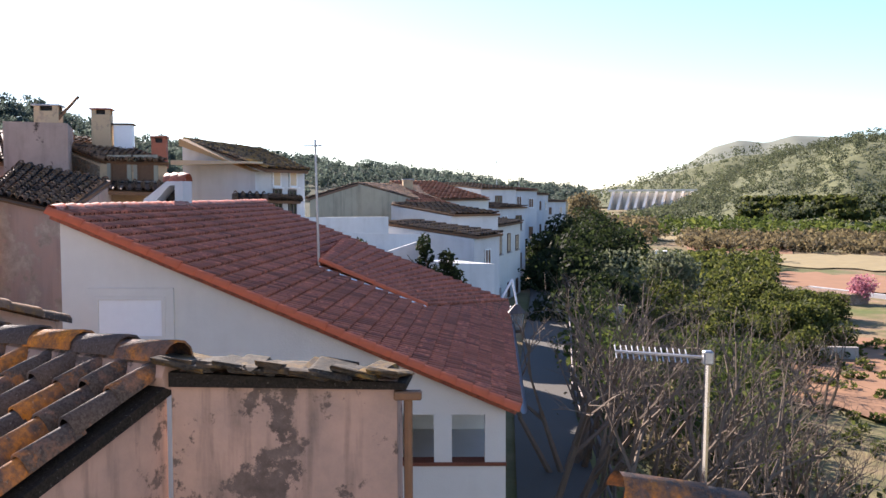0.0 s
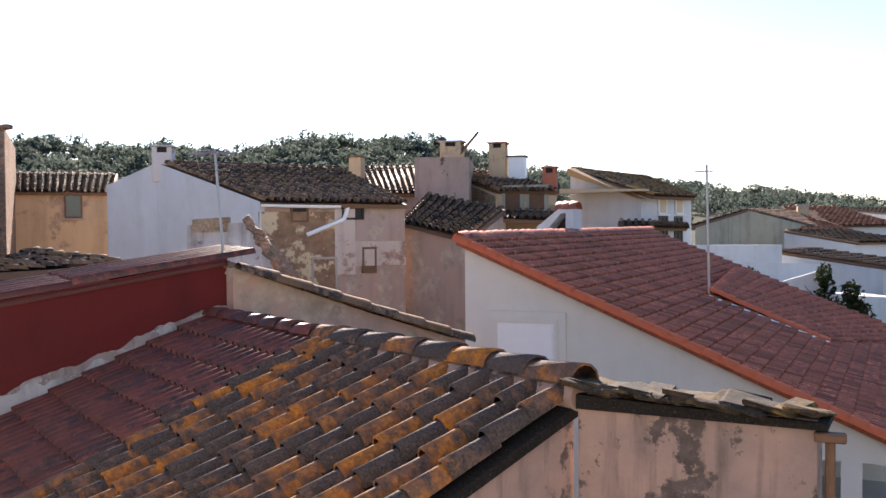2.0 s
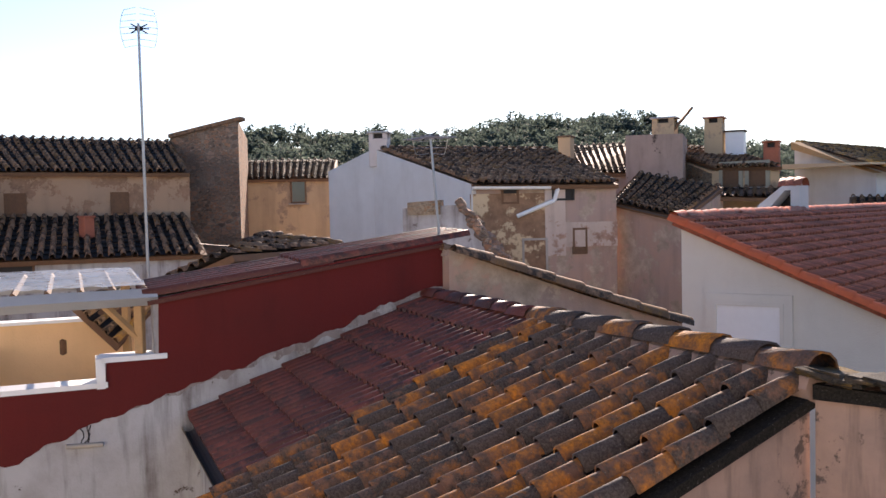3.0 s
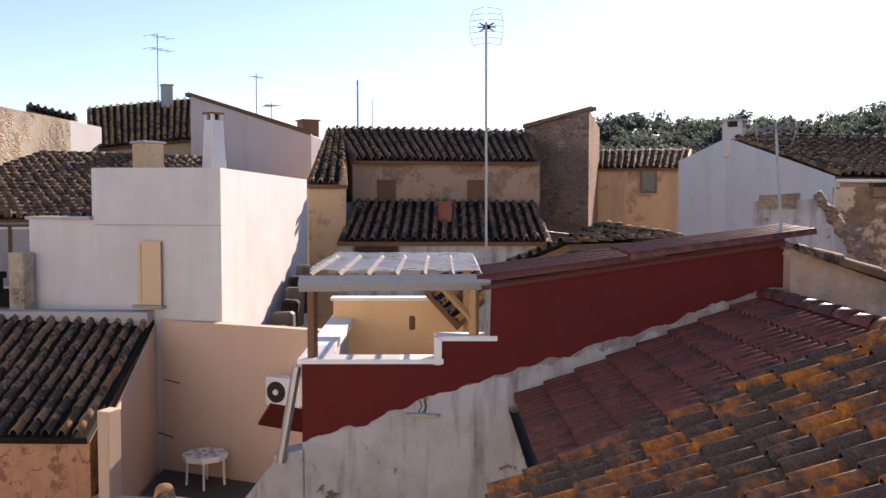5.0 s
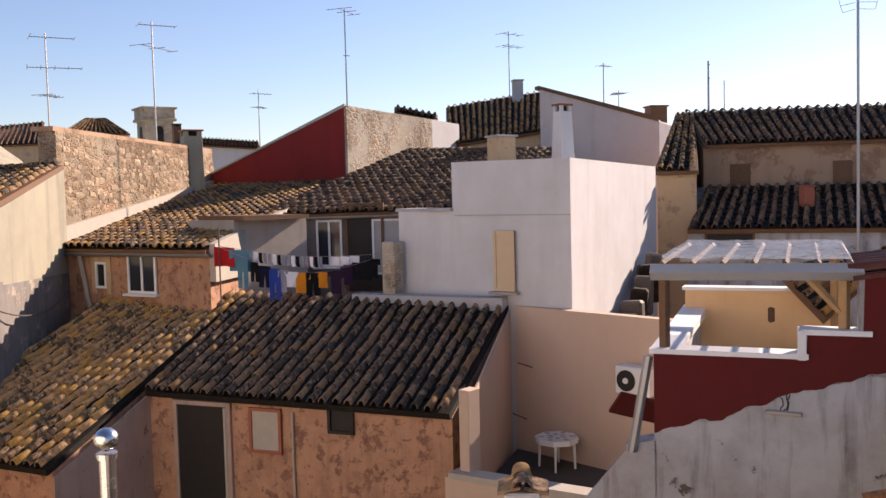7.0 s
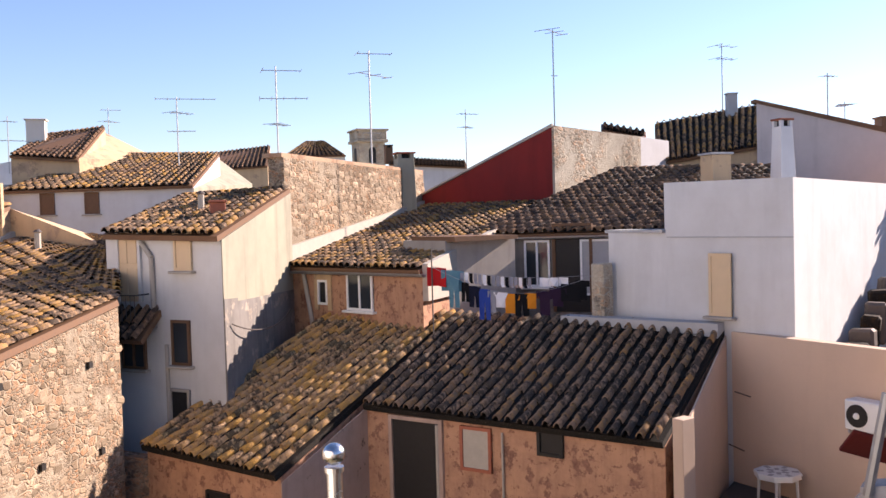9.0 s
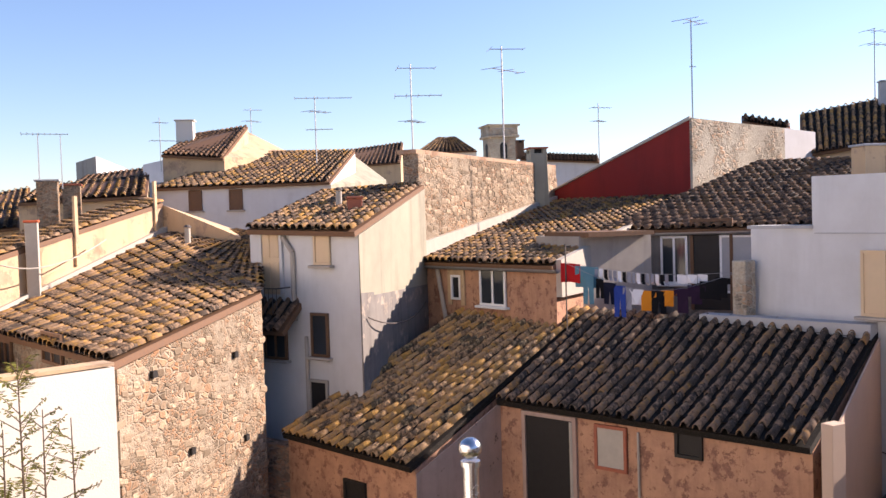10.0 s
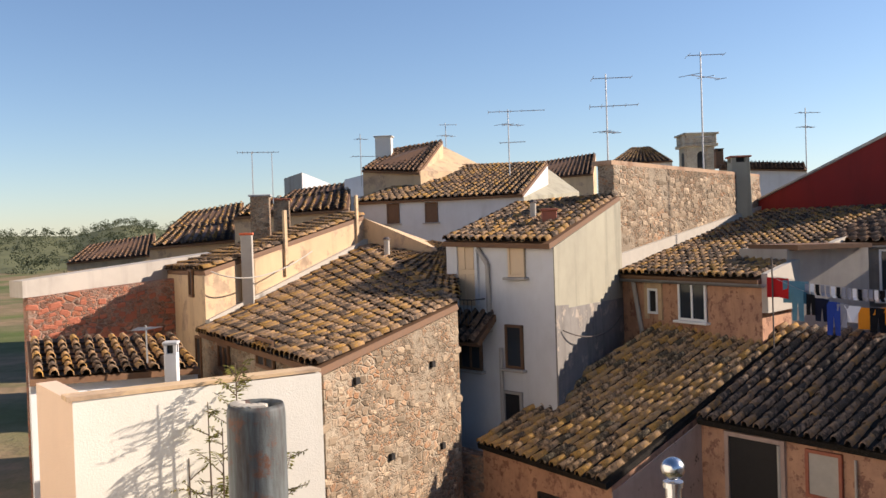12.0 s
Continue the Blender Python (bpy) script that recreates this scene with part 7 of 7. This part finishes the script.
chimney(sv(123.7, .7, 26.5), .45, .45, .85, 30, "stone_warm", "brick", holes=False, label="rubble chimney with a brick cap")
chimney(sv(126.0, -3.9, 20), .24, .24, 1.55, 30, "lime", "verge", holes=False, label="slender white chimney against the ochre wall")
chimney(sv(117.1, 4.8, 40), .7, .7, 1.0, 20, "cream", "cream", holes=False, label="cream chimney on the roof room")
chimney(sv(107.2, .55, 19.2), .42, .3, .3, 20, "brick", "brick", holes=False, label="low brick chimney on the tall house")
chimney(sv(96.5, 3.7, 62), .5, .5, .8, 20, "wood", "rust", holes=True, label="dark brick chimney far off")
chimney(sv(29.3, 3.2, 29), .4, .4, .5, 10, "ochre", "tile_old", holes=False, label="small chimney on the annex")
chimney(sv(130.8, -7.2, 15.5), .25, .2, .25, 30, "white", "cement", label="tiny white roof vent")
slabm = thing("solar_panel", "tilted dark panel beside the chimney", "panel", (0, 0, 0))
bm = bmesh.new()
box(bm, (.6, 1.1, .08), Matrix.Translation(sv(22.4, 4.9, 30)) @ pose(0, 0, 0, 50, 0, -60), .01)
part("panel", bm, "wood", slabm)
for az, el0, el1, d, r in ((117.35, -2.9, -.1, 22, .07), (108.15, .9, 1.95, 20, .07), (86.6, 6.0, 6.0, 26, .0)):
    if r:
        st = thing("stove_pipe", "slim white stove pipe on the roof", "pipe", (0, 0, 0), "stove pipes")
        a, b = sv(az, el0, d), sv(az, el1, d)
        bm = bmesh.new()
        rod(bm, a - Vector((0, 0, .1)), b, r, None, 10)
        part("pipe", bm, "lime", st)
        bm = bmesh.new()
        rod(bm, b + Vector((0, 0, .02)), b + Vector((0, 0, .08)), r * 1.5, r * .6, 10)
        part("cap", bm, "rust", st)
        bm = bmesh.new()
        box(bm, (.26, .26, .4) if az > 110 else (.16, .16, .1), Matrix.Translation(a + Vector((0, 0, .0))), .02)
        part("base", bm, "white", st)

# ---- aerials ----
aerial(sv(55.6, -4.5, 10.9), 2.95, (), grid=50.0, r=.014, lean=-.02, label="tall aerial mast with a panel antenna")
aerial(sv(37.9, -2.9, 10.3), 1.32, ((.05, .55, 75, 6),), r=.014, lean=-.12, grid=40.0, label="leaning aerial mast with an orange dipole")
aerial(sv(86.1, 5.4, 27.2), 2.9, ((.05, 1.0, 60, 3), (1.35, .2, 20, 0)), r=.02, lean=.02)
aerial(sv(97.6, 3.1, 29), 3.8, ((.1, 1.1, 20, 2), (.75, 1.5, 60, 3), (2.6, .5, 40, 4)), r=.022)
aerial(sv(103.4, 3.9, 21.6), 2.2, ((.1, .9, 20, 2), (.75, 1.1, 15, 5), (1.35, .6, 70, 4)), r=.016)
aerial(sv(109.3, 3.3, 36), 2.8, ((.08, 2.2, 20, 6), (.6, 1.0, 60, 4), (1.3, 1.0, 15, 6)), r=.022)
aerial(sv(118.6, 3.4, 37), 2.0, ((.2, .5, 60, 5), (.9, 1.0, 40, 6)), r=.018)
aerial(sv(113.2, 5.4, 42), 1.2, ((.1, .8, 30, 5), (.6, .8, 70, 4)), r=.018)
aerial(sv(76.0, 6.0, 38), 2.6, ((.1, 1.0, 30, 3), (.6, 1.0, 30, 4)), r=.02)
aerial(sv(70.2, 5.3, 30.5), 1.3, ((.1, .5, 30, 4),), r=.018)
aerial(sv(69.3, 4.9, 30.5), .6, ((.1, .7, 90, 7),), r=.014)
aerial(sv(64.0, 4.5, 28.5), 1.5, ((.1, .12, 30, 0), (.5, .12, 30, 0)), r=.03)
aerial(sv(63.1, 4.5, 28.5), .9, (), r=.015)
aerial(sv(91.6, 3.0, 62), 4.0, ((.3, 1.4, 30, 5), (1.2, 1.2, 60, 5)), r=.03)
aerial(sv(125.4, 3.0, 25.5), 1.15, ((.02, 1.1, 35, 9),), r=.014)
aerial(sv(124.2, 2.6, 25.5), 1.3, (), r=.012)
aerial(sv(132.2, -6.4, 15.2), .5, ((.05, .5, -70, 8),), r=.012, label="small aerial on the red roof with an orange dipole")
aerial(sv(7.72, -4.8, 17.9), 2.55, ((.12, .35, 80, 6),), r=.022, lean=-.05, label="slim roof aerial mast with a slatted head")
aerial(sv(-3.4, .4, 78), 2.5, ((.2, .8, 40, 4),), r=.03)
aerial(sv(-4.8, .4, 90), 3.2, ((.2, .8, 40, 4),), r=.03)

# ---- on and round the camera's own roof ----
own = thing("own_house", "house whose roof terrace one stands on", "house", (0, 0, 0), "village houses")
body(own, [(-2.0, -1.6), (2.2, -1.6), (2.2, 1.5), (-2.0, 1.5)], [-1.62] * 4, -6.3, "grey")
yg = thing("long_aerial", "pale many-rod television aerial on a metal pole", "aerial", (0, 0, 0), "television aerials")
top = sv(-16.9, -10.65, 4.6)
bm = bmesh.new()
rod(bm, top + Vector((-.02, 0, -1.0)), top + Vector((0, 0, .02)), .017, None, 8)
part("mast", bm, "steel", yg)
end = sv(-11.3, -10.45, 4.75)
bm = bmesh.new()
rod(bm, top, end, .009, None, 6)
box(bm, (.05, .05, .07), Matrix.Translation(top), .008)
part("boom", bm, "metal", yg)
for i in range(13):
    bm = bmesh.new()
    o = end.lerp(top, (i * .068 + .004 * i) * .9 if i < 12 else .78)
    rod(bm, o - Vector((0, .03, .03)), o + Vector((0, .03, .03)), .0035, None, 4)
    part("element", bm, "metal", yg)
ct = thing("tiled_coping", "lichened ridge tiles on the garden wall below", "coping", (0, 0, 0))
bm = bmesh.new()
a, b = sv(-14.2, -19.6, 4.3), sv(-19.5, -20.2, 4.5)
slab_wall(bm, a, b, -6.3, a.z - .06, b.z - .06, .18, 1)
part("wall", bm, "weathered", ct)
ridge_tiles(ct, b + Vector((0, .1, -.02)), a + Vector((0, .1, -.02)), "tile_lichen", .26, .4, 11)
cp = thing("chimney_pot", "lichened tile hood on a white chimney stack", "chimney", (0, 0, 0), "chimneys")
c = sv(75.2, -18.0, 7.4)
bm = bmesh.new()
box(bm, (.30, .30, .9), Matrix.Translation(c + Vector((0, 0, -.5))) @ pose(0, 0, 0, 0, 0, 75), .02)
part("chimney_shaft", bm, "white", cp)
for k in (-1, 1):
    bm = bmesh.new()
    box(bm, (.20, .34, .03), Matrix.Translation(c) @ pose(0, 0, 0, 0, 0, 75) @ pose(k * .11, 0, -.02, 0, k * 14, 0), .008)
    part("hood_slab", bm, "tile_gold", cp)
d = Vector((-math.sin(radians(75)), math.cos(radians(75)), 0))
ridge_tiles(cp, c - d * .2 + Vector((0, 0, .0)), c + d * .2 + Vector((0, 0, .03)), "tile_gold", .18, .2, 20, 0, "hood_tile")
vt = thing("metal_cowl", "shiny round metal cowl on a steel flue", "cowl", (0, 0, 0))
c = sv(100.8, -14.0, 8.6)
bm = bmesh.new()
rod(bm, c + Vector((0, 0, -2.6)), c + Vector((0, 0, -.14)), .075, None, 20)
part("flue", bm, "steel", vt, "", False)
bm = bmesh.new()
bmesh.ops.create_uvsphere(bm, u_segments=20, v_segments=12, radius=.112, matrix=Matrix.Translation(c) @ Matrix.Diagonal((1, 1, .95, 1)))
part("cowl", bm, "steel", vt, "", True)
bm = bmesh.new()
rod(bm, c + Vector((0, 0, -.17)), c + Vector((0, 0, -.12)), .095, None, 20)
part("collar", bm, "steel", vt)
pp = thing("rusty_pipe", "thick grey-green rusty iron pipe with a pale rim", "pipe", (0, 0, 0))
c = Vector((-0.605, -0.632, -0.043))
bm = bmesh.new()
segs = 28
prev = None
for r, z in ((.0235, -1.6), (.0240, -.012), (.0236, -.004), (.0222, 0.0), (.0205, -.003), (.0200, -.05)):
    ring = [bm.verts.new(c + Vector((r * math.cos(k * 2 * math.pi / segs), r * math.sin(k * 2 * math.pi / segs), z))) for k in range(segs)]
    if prev:
        for k in range(segs):
            bm.faces.new((prev[k], prev[(k + 1) % segs], ring[(k + 1) % segs], ring[k]))
    prev = ring
bm.faces.new(prev[::-1])
m_, t_, b_ = nodes_of("rusty_iron")
run = noise_of(t_, 60, 5, .7, (1, 1, .12))
spot_ = noise_of(t_, 45, 6, .7, shift=4)
col = ramp(t_, run, [(.38, (.05, .035, .03)), (.50, (.085, .09, .085)), (.64, (.14, .155, .15))])
col = mixed(t_, ramp(t_, spot_, [(.56, (0,) * 3), (.66, (1,) * 3)]), col, (.13, .055, .03))
t_.links.new(col, b_.inputs["Base Color"])
b_.inputs["Roughness"].default_value = .65
bump(t_, b_, spot_, .4, .002)
part("pipe", bm, m_, pp, "", True)
for k in range(7):
    bm = bmesh.new()
    a = -1.2 + k * .34
    bmesh.ops.create_icosphere(bm, subdivisions=1, radius=.006, matrix=Matrix.Translation(c + Vector((.015 * math.cos(a), .015 * math.sin(a), .0))) @ Matrix.Diagonal((1.2, 1.2, .5, 1)))
    part("deposit", bm, "lime", pp)

# slender young tree before the garden wall
yt = thing("young_tree", "slender young tree with feathery yellow-green leaves", "tree", (0, 0, 0))
rnd = random.Random(91)
for az, d, top, n_ in ((127.3, 11.6, -1.42, 26), (124.6, 11.5, -2.15, 16), (129.0, 11.7, -1.9, 18), (126.1, 11.4, -2.0, 16), (130.2, 11.8, -2.6, 14), (128.2, 11.5, -2.2, 16)):
    base = lvl(az + rnd.uniform(-.2, .2), -6.2, d)
    tip = lvl(az, top, d)
    bm = bmesh.new()
    rod(bm, base, tip, .03, .006, 6)
    ends = []
    for i in range(n_):
        k = rnd.uniform(.55, .98)
        p = base.lerp(tip, k)
        a = rnd.uniform(0, 6.28)
        q = p + Vector((math.cos(a), math.sin(a), rnd.uniform(.3, 1.1))).normalized() * rnd.uniform(.25, .7) * (1.15 - k * .6)
        rod(bm, p, q, .008, .003, 4)
        ends.append((p, q))
    part("stem", bm, "bark", yt)
    vs, fs = [], []
    for p, q in ends:
        for j in range(9):
            o = p.lerp(q, .35 + .65 * j / 8)
            for sgn in (-1, 1):
                d_ = ((q - p).normalized().cross(Vector((0, 0, 1))) * sgn + Vector((rnd.gauss(0, .2), rnd.gauss(0, .2), -.1 + rnd.gauss(0, .2)))).normalized()
                w_ = (q - p).normalized() * .012
                e_ = o + d_ * rnd.uniform(.06, .12)
                s_ = len(vs)
                vs += [o, o.lerp(e_, .5) + w_, e_, o.lerp(e_, .5) - w_]
                fs.append((s_, s_ + 1, s_ + 2, s_ + 3))
    ob = new("leaves", leaf_mesh("leaves", np.array([tuple(v) for v in vs]), np.array(fs), "young_leaf"))
    ob.parent = yt

# cables strung between the houses
for pts, label in ([(sv(52.2, -1.9, 22), sv(49.0, -2.4, 24), sv(45.2, -1.7, 26)), "black cable slung between two houses"], [(sv(106.6, -6.0, 17.2), sv(104.2, -7.2, 18), sv(102.9, -5.2, 20.5)), "black cable hanging along the wall"], [(sv(128.2, -1.6, 19.1), sv(125.5, -3.0, 18.8), sv(122.0, -.6, 21.5)), "thin pale cable across the ochre wall"]):
    cb = thing("cable", label, "cable", (0, 0, 0), "cables")
    cu = bmesh.new()
    n_ = 12
    prev = None
    for i in range(n_ + 1):
        f = i / n_
        p = pts[0] * (1 - f) ** 2 + pts[1] * 2 * f * (1 - f) + pts[2] * f * f
        if prev is not None:
            rod(cu, prev, p, .014, None, 5)
        prev = p
    part("wire", cu, "rust" if "black" in label else "lime", cb)
